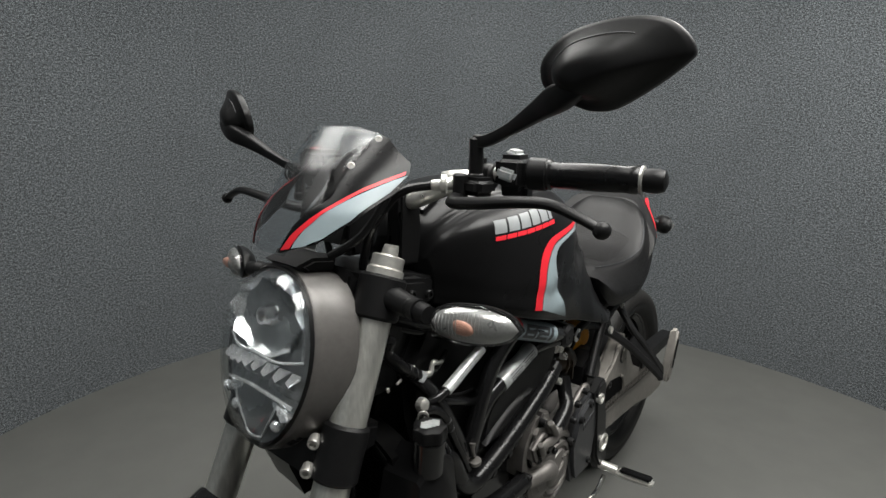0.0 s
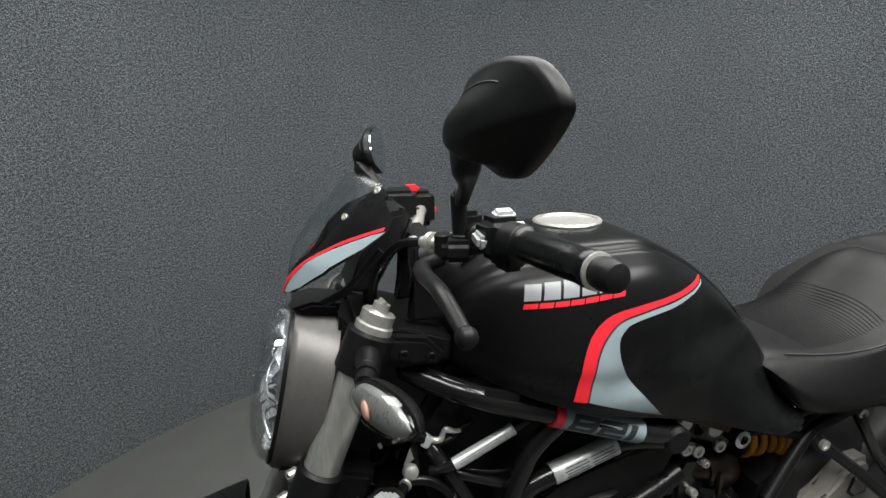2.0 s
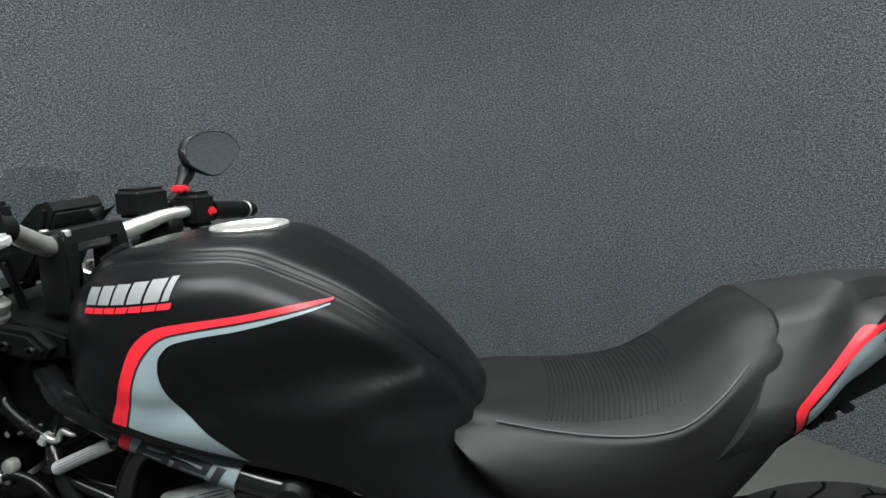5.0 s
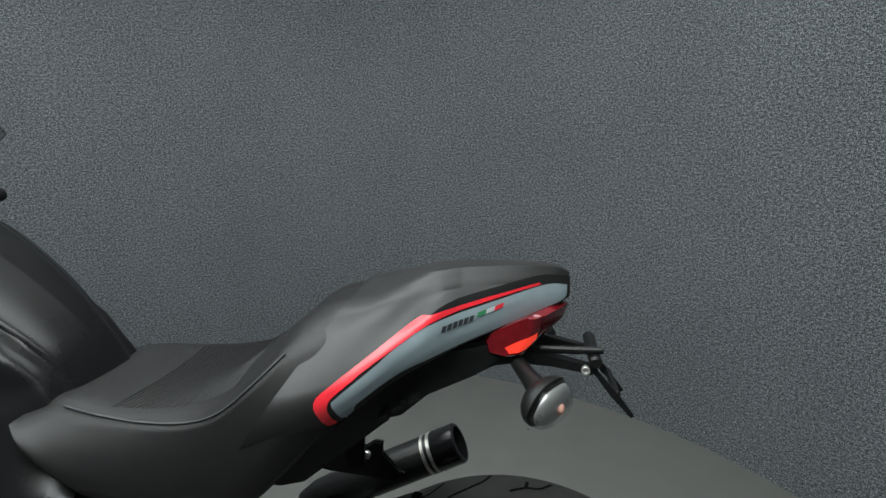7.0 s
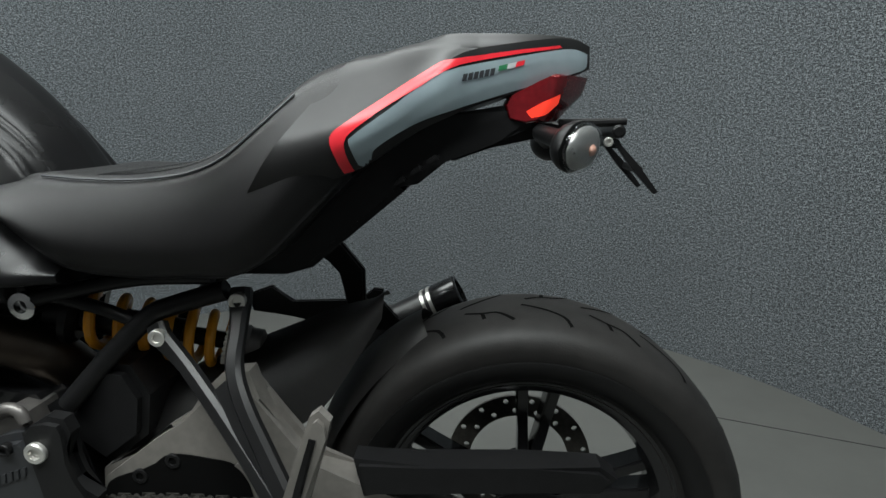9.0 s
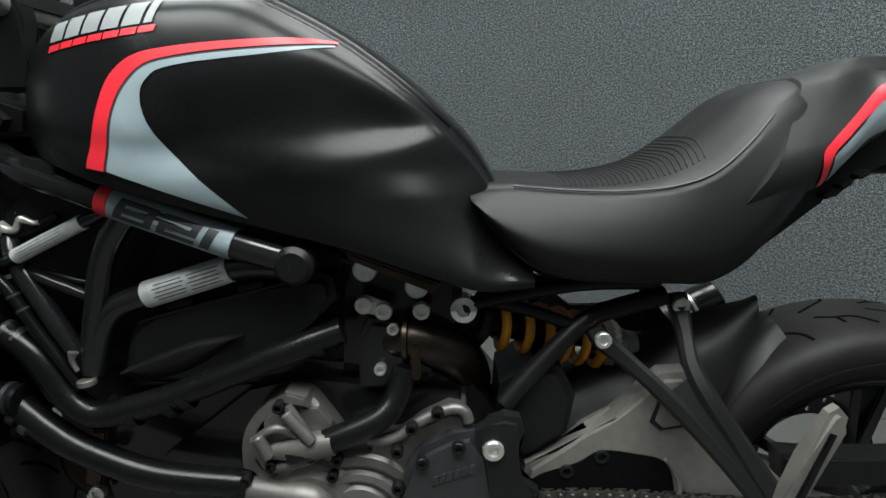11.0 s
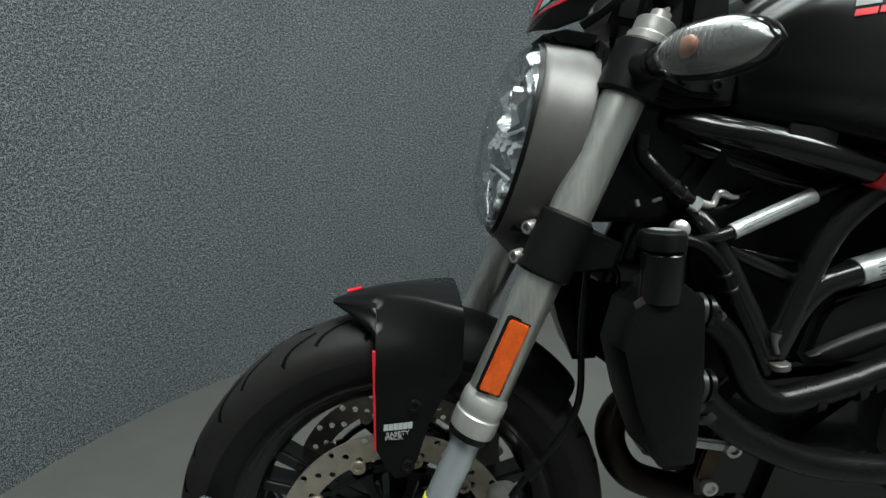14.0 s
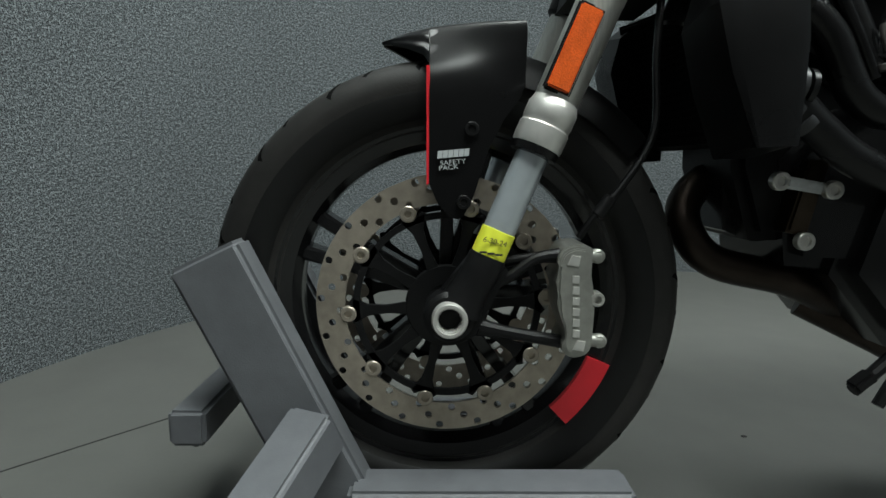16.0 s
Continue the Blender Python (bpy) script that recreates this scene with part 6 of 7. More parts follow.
for a, b in (((0.325, -0.098, 0.8085), (0.331, -0.098, 0.8035)), ((0.339, -0.098, 0.797), (0.343, -0.098, 0.794))):
    bm = bmesh.new()
    cyl(bm, a, b, 0.0101, 16, 0.001)
    part("cable_band", bm, SATIN, wire)
bm = bmesh.new()
block(bm, (0.013, 0.016, 0.017), Matrix.Translation((0.356, -0.100, 0.786)) @ Matrix.Rotation(radians(35), 4, "Y"), 0.002)
part("connector", bm, WHITEP, wire, "white plastic connector")
bm = bmesh.new()
tube(bm, [(0.360, -0.101, 0.788), (0.370, -0.102, 0.785), (0.378, -0.102, 0.786), (0.382, -0.101, 0.795), (0.387, -0.101, 0.799), (0.399, -0.101, 0.7945), (0.408, -0.101, 0.7945)], [0.0055, 0.0052, 0.0046, 0.004, 0.005, 0.0035, 0.003], 12)
part("wire_clip", bm, STEEL, wire, "bent bright metal clip")
bm = bmesh.new()
tube(bm, [(0.358, -0.098, 0.780), (0.38, -0.096, 0.777), (0.405, -0.095, 0.786), (0.428, -0.094, 0.803)], 0.0052, 10)
tube(bm, [(0.408, -0.098, 0.7945), (0.418, -0.097, 0.799), (0.428, -0.094, 0.803)], 0.0044, 10)
part("wire", bm, RUBBER, wire)
for x, z, w, h in ((0.313, 0.790, 0.012, 0.004), (0.2895, 0.786, 0.005, 0.009), (0.345, 0.803, 0.008, 0.004)):
    bm = bmesh.new()
    block(bm, (w, 0.004, h), Matrix.Translation((x, -0.094, z)) @ Matrix.Rotation(radians(-20), 4, "Y"), 0.001)
    part("cable_tie_tab", bm, STEEL, wire, "small bright tab")

# ---- airbox cover ----
bm = bmesh.new()
slab(bm, [(0.355, 0.70), (0.345, 0.80), (0.40, 0.885), (0.52, 0.86), (0.72, 0.80), (0.80, 0.75), (0.78, 0.60), (0.62, 0.57), (0.46, 0.58), (0.38, 0.62)], -0.082, 0.092, 0.015)
part("airbox", bm, SATIN, bike, "black plastic airbox inside the frame")
bm = bmesh.new()
slab(bm, [(0.500, 0.603), (0.512, 0.648), (0.526, 0.671), (0.571, 0.684), (0.66, 0.707), (0.756, 0.732), (0.776, 0.726), (0.78, 0.700), (0.752, 0.672), (0.718, 0.647), (0.67, 0.609), (0.59, 0.583), (0.512, 0.586)], -0.122, -0.02, 0.010)
air = part("airbox_cover", bm, SATIN, bike, "satin black plastic belt and airbox cover")
# scoop: a leaf-shaped swelling with a sharp upper lip
bm = bmesh.new()
up = spline([(0.502, 0.606), (0.549, 0.628), (0.605, 0.648), (0.663, 0.656)], 6)
dn = spline([(0.502, 0.600), (0.540, 0.592), (0.598, 0.610), (0.663, 0.655)], 6)
rings = []
for w, out in ((0.0, 0.1215), (0.10, 0.1300), (0.25, 0.1320), (0.55, 0.1290), (0.85, 0.1240), (1.0, 0.1210)):
    rings.append([(u[0] + (d[0] - u[0]) * w, -out, u[1] + (d[1] - u[1]) * w) for u, d in zip(up, dn)])
loft(bm, rings, closed=False, caps=False)
part("cover_scoop", bm, SATIN, air, "", 60)
bm = bmesh.new()
tube(bm, [(0.531, -0.121, 0.672), (0.571, -0.121, 0.6835), (0.66, -0.121, 0.7065), (0.752, -0.121, 0.730)], 0.0022, 8)
part("cover_lip", bm, SATIN, air)
for x, z in ((0.585, 0.694), (0.676, 0.7165)):
    bm = bmesh.new()
    block(bm, (0.034, 0.02, 0.008), Matrix.Translation((x, -0.113, z)) @ Matrix.Rotation(radians(-15), 4, "Y"), 0.002)
    part("cover_tab", bm, SATIN, air)

# ---- radiator and hoses ----
bm = bmesh.new()
rings = []
for s in np.linspace(-1, 1, 15):
    x = 0.262 + 0.03 * (1 - s * s)
    rings.append([(x + d, 0.006 + s * 0.135, z) for d, z in ((0.0, 0.70), (0.045, 0.695), (0.06, 0.515), (0.036, 0.52))])
loft(bm, rings)
rad = part("radiator", bm, FLATBLK, bike, "curved black radiator")
for k in range(19):
    bm = bmesh.new()
    z = 0.528 + k * 0.0092
    line = [(0.2605 + 0.036 * (0.70 - z) / 0.18 + 0.03 * (1 - s * s), 0.006 + s * 0.125, z) for s in np.linspace(-1, 1, 9)]
    tube(bm, line, 0.0014, 6, 1)
    part("radiator_fin", bm, FLATBLK, rad)
RADP = [(0.244, 0.640), (0.256, 0.690), (0.296, 0.721), (0.333, 0.694), (0.335, 0.610), (0.335, 0.560), (0.334, 0.510), (0.292, 0.508), (0.262, 0.578)]
for side in (-1, 1):
    # end cover: flat side, its top leaning in, a fold down from the peak
    rings = []
    for y, s, dz in ((0.12, 0.94, -0.01), (0.17, 1.0, -0.002), (0.186, 1.0, 0.0)):
        rings.append([(0.298 + (x - 0.298) * s, side * y + 0.004, z + dz) for x, z in RADP])
    rings.append([(0.298 + (x - 0.298) * 0.97 + (0.005 if k == 2 else 0), side * (0.202 if z < 0.69 else 0.192) + 0.004, z - (0.0 if z < 0.69 else 0.006)) for k, (x, z) in enumerate(RADP)])
    rings.append([(0.298 + (x - 0.298) * 0.72, side * (0.205 if z < 0.69 else 0.203) + 0.004, z - (0.0 if z < 0.69 else 0.045)) for x, z in RADP])
    bm = bmesh.new()
    loft(bm, rings)
    part("radiator_cover", bm, MATTE, rad, "matte black plastic radiator side cover", 22)
bm = bmesh.new()
cyl(bm, (0.287, -0.176, 0.69), (0.2845, -0.181, 0.748), 0.0225, 28, 0.003)
part("filler_neck", bm, GLOSS, rad)
bm = bmesh.new()
loft(bm, [[(0.2835 + 0.05 * (0.743 - z) + r * (1 + 0.055 * math.cos(7 * a)) * math.cos(a), -0.182 + r * (1 + 0.055 * math.cos(7 * a)) * math.sin(a), z) for a in (2 * math.pi * k / 56 for k in range(56))] for r, z in ((0.021, 0.7475), (0.0235, 0.749), (0.0238, 0.763), (0.0226, 0.7662), (0.019, 0.7678), (0.002, 0.768))])
capr = part("radiator_cap", bm, SATIN, rad, "black ribbed radiator cap with white print", 40)
for k in range(7):
    bm = bmesh.new()
    block(bm, (0.0032, 0.026 - abs(k - 3) * 0.005, 0.0006), Matrix.Translation((0.2712 + k * 0.0041, -0.182, 0.7686)) @ Matrix.Rotation(radians(25), 4, "Z"), 0)
    part("cap_print", bm, LABEL, capr, "white printed bar")
bm = bmesh.new()
lathe(bm, [(0.0112, -0.006), (0.0112, 0.0), (0.0095, 0.004), (0.006, 0.006), (0.0, 0.0068)], (0.326, -0.132, 0.761), (0, -1, 0.25), 24)
part("radiator_bolt", bm, STEEL, rad, "bright domed bolt")
for at, axis, r, h in (((0.316, -0.141, 0.7495), (1, 1, 0), 0.0088, 0.006), ((0.317, -0.131, 0.7375), (0, 0, 1), 0.0045, 0.009)):
    bm = bmesh.new()
    lathe(bm, [(r * 0.8, -h / 2), (r, -h * 0.4), (r, h * 0.4), (r * 0.8, h / 2)], at, axis, 18)
    part("hose_clip", bm, STEEL, rad, "bright wire hose clip")
HOSES = (([(0.30, -0.125, 0.672), (0.345, -0.128, 0.668), (0.395, -0.13, 0.632), (0.430, -0.13, 0.572), (0.464, -0.13, 0.549), (0.51, -0.13, 0.556), (0.575, -0.13, 0.576)], 0.0175),
         ([(0.57, -0.13, 0.575), (0.64, -0.13, 0.603), (0.725, -0.125, 0.637), (0.785, -0.115, 0.658)], 0.0170),
         ([(0.318, -0.125, 0.574), (0.352, -0.13, 0.570), (0.395, -0.132, 0.532), (0.44, -0.132, 0.499), (0.53, -0.132, 0.463), (0.655, -0.13, 0.448)], 0.0185),
         ([(0.715, -0.137, 0.497), (0.77, -0.137, 0.518), (0.828, -0.13, 0.542), (0.85, -0.115, 0.565), (0.862, -0.1, 0.60)], 0.0165))
for pts, r in HOSES:
    bm = bmesh.new()
    tube(bm, pts, r, 16)
    part("coolant_hose", bm, RUBBER, bike, "black rubber coolant hose")
for at, axis, r in (((0.362, -0.1285, 0.66), (1, 0, -0.5), 0.0165), ((0.376, -0.129, 0.65), (1, 0, -0.6), 0.0165), ((0.515, -0.13, 0.551), (1, 0, 0.2), 0.017), ((0.565, -0.13, 0.5655), (1, 0, 0.35), 0.0175), ((0.585, -0.13, 0.574), (1, 0, 0.45), 0.0165), ((0.364, -0.131, 0.552), (1, 0, -0.5), 0.0178), ((0.378, -0.1315, 0.5385), (1, 0, -0.8), 0.0178), ((0.645, -0.13, 0.4445), (1, 0, 0), 0.0182), ((0.755, -0.12, 0.643), (1, 0.1, 0.35), 0.0172)):
    bm = bmesh.new()
    lathe(bm, [(r - 0.002, -0.006), (r + 0.0006, -0.0055), (r + 0.001, 0.0), (r + 0.0006, 0.0055), (r - 0.002, 0.006)], at, axis, 24)
    block(bm, (0.009, 0.006, 0.007), Matrix.Translation(Vector(at) + Vector((0, -0.006, r + 0.002))), 0.001)
    bright = at[0] < 0.4
    part("hose_clamp", bm, CASEG if bright else SATIN, bike, "steel hose clamp" if bright else "dark hose clamp")
overflow = bar_part("overflow_hose", [(0.300, -0.165, 0.747), (0.312, -0.146, 0.748), (0.325, -0.134, 0.749), (0.347, -0.132, 0.744), (0.366, -0.132, 0.732), (0.381, -0.132, 0.714), (0.392, -0.132, 0.693), (0.407, -0.132, 0.663), (0.431, -0.132, 0.621), (0.45, -0.13, 0.585)], 0.0072, RUBBER, label="thin black overflow hose")
for a, b in (((0.3835, -0.132, 0.710), (0.385, -0.132, 0.707)), ((0.3925, -0.132, 0.692), (0.394, -0.132, 0.689))):
    bm = bmesh.new()
    cyl(bm, a, b, 0.0079, 16, 0.0005)
    part("cable_band", bm, CASEG, overflow)
for at in ((0.352, -0.137, 0.667), (0.362, -0.138, 0.575)):
    for k, (r, d, mat) in enumerate(((0.0155, -0.016, GLOSS), (0.0205, 0.0, CASEG), (0.0195, 0.011, RUBBER))):
        bm = bmesh.new()
        lathe(bm, [(r * 0.85, d - (0.012 if k == 0 else 0.004)), (r, d - 0.003), (r, d + (0.012 if k == 0 else 0.003)), (r * 0.85, d + 0.004)], at, (1, 0, -0.12), 26)
        part("hose_union", bm, mat, rad)
# bright fitting at the foot of the frame tubes
bm = bmesh.new()
tube(bm, [(0.452, -0.137, 0.637), (0.450, -0.139, 0.626), (0.455, -0.139, 0.613)], [0.0062, 0.0035, 0.003], 12)
cyl(bm, (0.462, -0.136, 0.600), (0.463, -0.136, 0.592), 0.0115, 18, 0.001)
part("hose_fitting", bm, ALLOY, overflow, "bright metal hose fitting")

# ---- engine ----
bm = bmesh.new()
slab(bm, [(0.50, 0.47), (0.64, 0.58), (0.72, 0.60), (0.94, 0.575), (1.0, 0.50), (1.02, 0.36), (0.95, 0.27), (0.70, 0.24), (0.55, 0.27), (0.47, 0.36)], -0.09, 0.14, 0.02)
engine = part("engine", bm, GLOSS, bike, "twin-cylinder engine with cast grey and black covers")
bm = bmesh.new()
slab(bm, [(0.40, 0.50), (0.46, 0.56), (0.66, 0.58), (0.67, 0.46), (0.60, 0.36), (0.42, 0.37)], -0.075, 0.11, 0.015)
part("front_cylinder", bm, GLOSS, engine)
bm = bmesh.new()
slab(bm, [(0.76, 0.56), (0.77, 0.70), (0.79, 0.76), (0.93, 0.72), (0.945, 0.66), (0.90, 0.62), (0.90, 0.56)], -0.07, 0.09, 0.012)
part("rear_cylinder", bm, GLOSS, engine)
bm = bmesh.new()
slab(bm, [(0.80, 0.565), (0.80, 0.64), (0.815, 0.665), (0.875, 0.66), (0.88, 0.60), (0.87, 0.565)], -0.098, -0.06, 0.008)
part("cylinder_cover", bm, GLOSS, engine)
bm = bmesh.new()
slab(bm, [(0.789, 0.757), (0.908, 0.713), (0.901, 0.700), (0.794, 0.744)], -0.1, -0.05, 0.003)
slab(bm, [(0.787, 0.7465), (0.80, 0.742), (0.799, 0.738), (0.786, 0.743)], -0.101, -0.05, 0.001)
part("tank_rail", bm, BRONZE, engine, "bronze-coloured metal rail under the tank")
for x, z in ((0.812, 0.73), (0.878, 0.708)):
    bm = bmesh.new()
    b2 = bmesh.new()
    lathe(b2, [(0.0155, -0.02), (0.0155, 0.008), (0.0135, 0.01), (0.0, 0.01)], (x, -0.085, z), (0, -1, 0), 28)
    merge(bm, b2)
    part("round_plug", bm, LABEL, engine, "bright round plug")
bm = bmesh.new()
slab(bm, [(0.80, 0.672), (0.812, 0.686), (0.84, 0.676), (0.842, 0.664), (0.83, 0.658), (0.805, 0.664)][::-1], -0.1, -0.09, 0.003, Matrix.Translation((0.001, 0, 0.012)))
part("bolt_bridge", bm, LABEL, engine, "bright two-bolt bridge")
bolts("engine_bolt", [(0.811, -0.1, 0.6865), (0.836, -0.1, 0.6785), (0.884, -0.096, 0.6775)], (0, -1, 0), 0.0115, 0.006, STEEL, engine, "bright socket bolt")
bm = bmesh.new()
lathe(bm, [(0.016, -0.02), (0.017, 0.0), (0.017, 0.01), (0.0085, 0.012), (0.0075, 0.004), (0.0, 0.004)], (0.938, -0.085, 0.677), (0, -1, 0), 28)
part("pivot_bush", bm, CHROME, engine, "hollow bright mount bush")
bm = bmesh.new()
tube(bm, [(0.84, -0.075, 0.632), (0.885, -0.085, 0.632), (0.93, -0.06, 0.60), (0.95, -0.02, 0.545)], [0.025, 0.030, 0.033, 0.03], 20)
part("exhaust_elbow", bm, ELBOW, bike, "bronze heat-tinted exhaust elbow")
bm = bmesh.new()
lathe(bm, [(0.028, -0.004), (0.034, -0.003), (0.034, 0.003), (0.028, 0.004)], (0.865, -0.082, 0.634), (1, -0.1, 0), 24)
block(bm, (0.012, 0.012, 0.05), Matrix.Translation((0.877, -0.112, 0.615)), 0.003)
part("pipe_flange", bm, BRONZE, bike)
bolts("flange_bolt", [(0.848, -0.102, 0.655), (0.83, -0.102, 0.6)], (0, -1, 0.2), 0.008, 0.01, STEEL, engine)

# left covers
bm = bmesh.new()
prof = [(0.09, -0.03), (0.09, 0.0), (0.084, 0.008), (0.072, 0.009), (0.069, 0.004), (0.064, 0.004), (0.061, 0.012), (0.052, 0.0135), (0.049, 0.009), (0.044, 0.009), (0.041, 0.015), (0.03, 0.017), (0.0, 0.018)]
lathe(bm, prof, (0.80, -0.122, 0.405), (0, -1, 0), 64)
gen = part("generator_cover", bm, ALLOY, engine, "cast grey ringed generator cover", 28)
bm = bmesh.new()
for a, (u, v) in ((0, (0.035, 0.012)),):
    slab(bm, [(0.785, 0.398), (0.815, 0.418), (0.818, 0.41), (0.79, 0.388)], -0.1435, -0.138, 0.001)
    slab(bm, [(0.808, 0.432), (0.842, 0.43), (0.842, 0.424), (0.808, 0.425)], -0.141, -0.135, 0.001)
part("cover_rib", bm, ALLOY, engine)
bm = bmesh.new()
slab(bm, [(0.648, 0.47), (0.650, 0.51), (0.663, 0.54), (0.686, 0.562), (0.712, 0.574), (0.736, 0.572), (0.758, 0.545), (0.780, 0.505), (0.77, 0.46), (0.745, 0.43), (0.69, 0.43), (0.655, 0.45)], -0.128, -0.07, 0.014, smooth=3)
slab(bm, [(0.664, 0.495), (0.672, 0.528), (0.690, 0.548), (0.712, 0.556), (0.735, 0.535), (0.748, 0.505), (0.738, 0.475), (0.69, 0.462), (0.670, 0.472)], -0.136, -0.122, 0.008, smooth=3)
tube(bm, [(0.690, -0.134, 0.500), (0.735, -0.138, 0.508), (0.772, -0.138, 0.516)], [0.012, 0.0165, 0.0175], 16)
for a, b in (((0.716, -0.150, 0.562), (0.748, -0.150, 0.522)), ((0.678, -0.150, 0.530), (0.692, -0.150, 0.500))):
    cyl(bm, a, b, 0.0075, 14, 0.002)
slab(bm, [(0.706, 0.566), (0.712, 0.582), (0.738, 0.574), (0.74, 0.56)], -0.135, -0.10, 0.003)
pump = part("water_pump_cover", bm, ALLOY, engine, "cast grey water pump cover")
for pts, r in (([(0.668, -0.138, 0.515), (0.70, -0.14, 0.535), (0.728, -0.136, 0.52)], 0.006), ([(0.715, -0.136, 0.565), (0.742, -0.138, 0.52), (0.75, -0.136, 0.50)], 0.006), ([(0.69, -0.137, 0.478), (0.735, -0.14, 0.49), (0.765, -0.136, 0.508)], 0.007), ([(0.668, -0.137, 0.52), (0.685, -0.14, 0.485)], 0.005)):
    bm = bmesh.new()
    tube(bm, pts, r, 12)
    part("cover_rib", bm, ALLOY, engine)
bm = bmesh.new()
lathe(bm, [(0.062, -0.03), (0.062, 0.0), (0.056, 0.006), (0.045, 0.009), (0.04, 0.012), (0.0, 0.014)], (0.735, -0.128, 0.425), (0, -1, 0), 48)
part("pump_housing", bm, ALLOY, engine, "", 28)
bm = bmesh.new()
tube(bm, [(0.648, -0.13, 0.4435), (0.70, -0.138, 0.44), (0.735, -0.142, 0.437), (0.752, -0.138, 0.42), (0.755, -0.13, 0.395)], [0.0155, 0.018, 0.021, 0.021, 0.018], 18)
part("pump_elbow", bm, ALLOY, engine, "cast grey pipe elbow")
BOLTS = [(0.705, -0.136, 0.565), (0.69, -0.137, 0.483), (0.757, -0.136, 0.512), (0.742, -0.137, 0.497), (0.655, -0.136, 0.46), (0.768, -0.134, 0.466), (0.775, -0.134, 0.49)]
bolts("cover_bolt", BOLTS, (0, -1, 0), 0.0075, 0.01, SATIN, engine)
bm = bmesh.new()
arc = spline([(0.816, 0.514), (0.836, 0.512), (0.857, 0.519), (0.884, 0.54), (0.92, 0.557), (0.938, 0.554), (0.944, 0.54)], 5)
tube(bm, [(p[0], -0.128, p[1]) for p in arc], [0.0075] * len(arc), 12, 1)
slab(bm, [(0.80, 0.44), (0.812, 0.508), (0.855, 0.513), (0.882, 0.535), (0.918, 0.553), (0.94, 0.548), (0.955, 0.48), (0.96, 0.38), (0.85, 0.36)], -0.125, -0.06, 0.008)
part("case_cover", bm, ALLOY, engine, "cast grey side case edge")
bolts("cover_bolt", [(0.853, -0.138, 0.504), (0.905, -0.14, 0.558), (0.872, -0.138, 0.537), (0.852, -0.136, 0.45)], (0, -1, 0), 0.008, 0.009, SATIN, engine)
bm = bmesh.new()
slab(bm, [(0.860, 0.468), (0.866, 0.486), (0.884, 0.508), (0.92, 0.527), (0.952, 0.533), (0.962, 0.50), (0.972, 0.44), (0.972, 0.37), (0.955, 0.33), (0.87, 0.33), (0.852, 0.38), (0.864, 0.43)], -0.147, -0.11, 0.010)
spc = part("sprocket_cover", bm, CASEG, engine, "satin grey-black sprocket cover")
for k in range(6):
    bm = bmesh.new()
    slab(bm, slanted(0.897 + k * 0.0092, 0.4605 + k * 0.0032, 0.0066, 0.0125, 0.15, 0.35), -0.149, -0.146, 0.0004)
    part("logo_bar", bm, CASEG, engine)
bolts("cover_bolt", [(0.885, -0.148, 0.493), (0.931, -0.148, 0.515), (0.94, -0.148, 0.36)], (0, -1, 0), 0.0085, 0.005, SATIN, engine)

# footrest plate
bm = bmesh.new()
slab(bm, [(0.952, 0.535), (0.97, 0.548), (0.987, 0.558), (1.008, 0.554), (1.014, 0.536), (0.998, 0.50), (1.005, 0.47), (1.034, 0.45), (1.02, 0.42), (1.045, 0.38), (1.06, 0.31), (1.02, 0.29), (0.985, 0.34), (0.972, 0.44)], -0.152, -0.122, 0.007)
hanger = part("footrest_hanger", bm, BRKT, bike, "black cast rider footrest plate")
part("hanger_bolt", bolt_mesh(bmesh.new(), (0.974, -0.15, 0.515), (0, -1, 0), 0.0135, 0.008), STEEL, hanger, "bright bolt")
bm = bmesh.new()
lathe(bm, [(0.024, 0), (0.024, 0.006), (0.018, 0.007), (0.017, 0.002), (0.0, 0.002)], (1.02, -0.15, 0.372), (0, -1, 0), 28)
part("pivot_cap", bm, STEEL, hanger, "bright swingarm pivot cap")
bm = bmesh.new()
cyl(bm, (1.03, -0.14, 0.30), (1.04, -0.19, 0.295), 0.012, 16)
part("peg_joint", bm, STEEL, hanger)
bm = bmesh.new()
block(bm, (0.03, 0.095, 0.016), Matrix.Translation((1.045, -0.235, 0.292)) @ Matrix.Rotation(radians(-4), 4, "X"), 0.006, 3)
part("rider_peg", bm, STEEL, hanger, "alloy footpeg with black rubber")
bm = bmesh.new()
block(bm, (0.027, 0.08, 0.007), Matrix.Translation((1.045, -0.237, 0.302)) @ Matrix.Rotation(radians(-4), 4, "X"), 0.003)
part("peg_rubber", bm, RUBBER, hanger)
bm = bmesh.new()
tube(bm, [(1.03, -0.16, 0.27), (0.96, -0.165, 0.255), (0.87, -0.165, 0.27)], 0.006, 10)
cyl(bm, (0.87, -0.16, 0.27), (0.87, -0.2, 0.27), 0.008, 14)
part("gear_lever", bm, CHROME, bike, "bright gear lever")

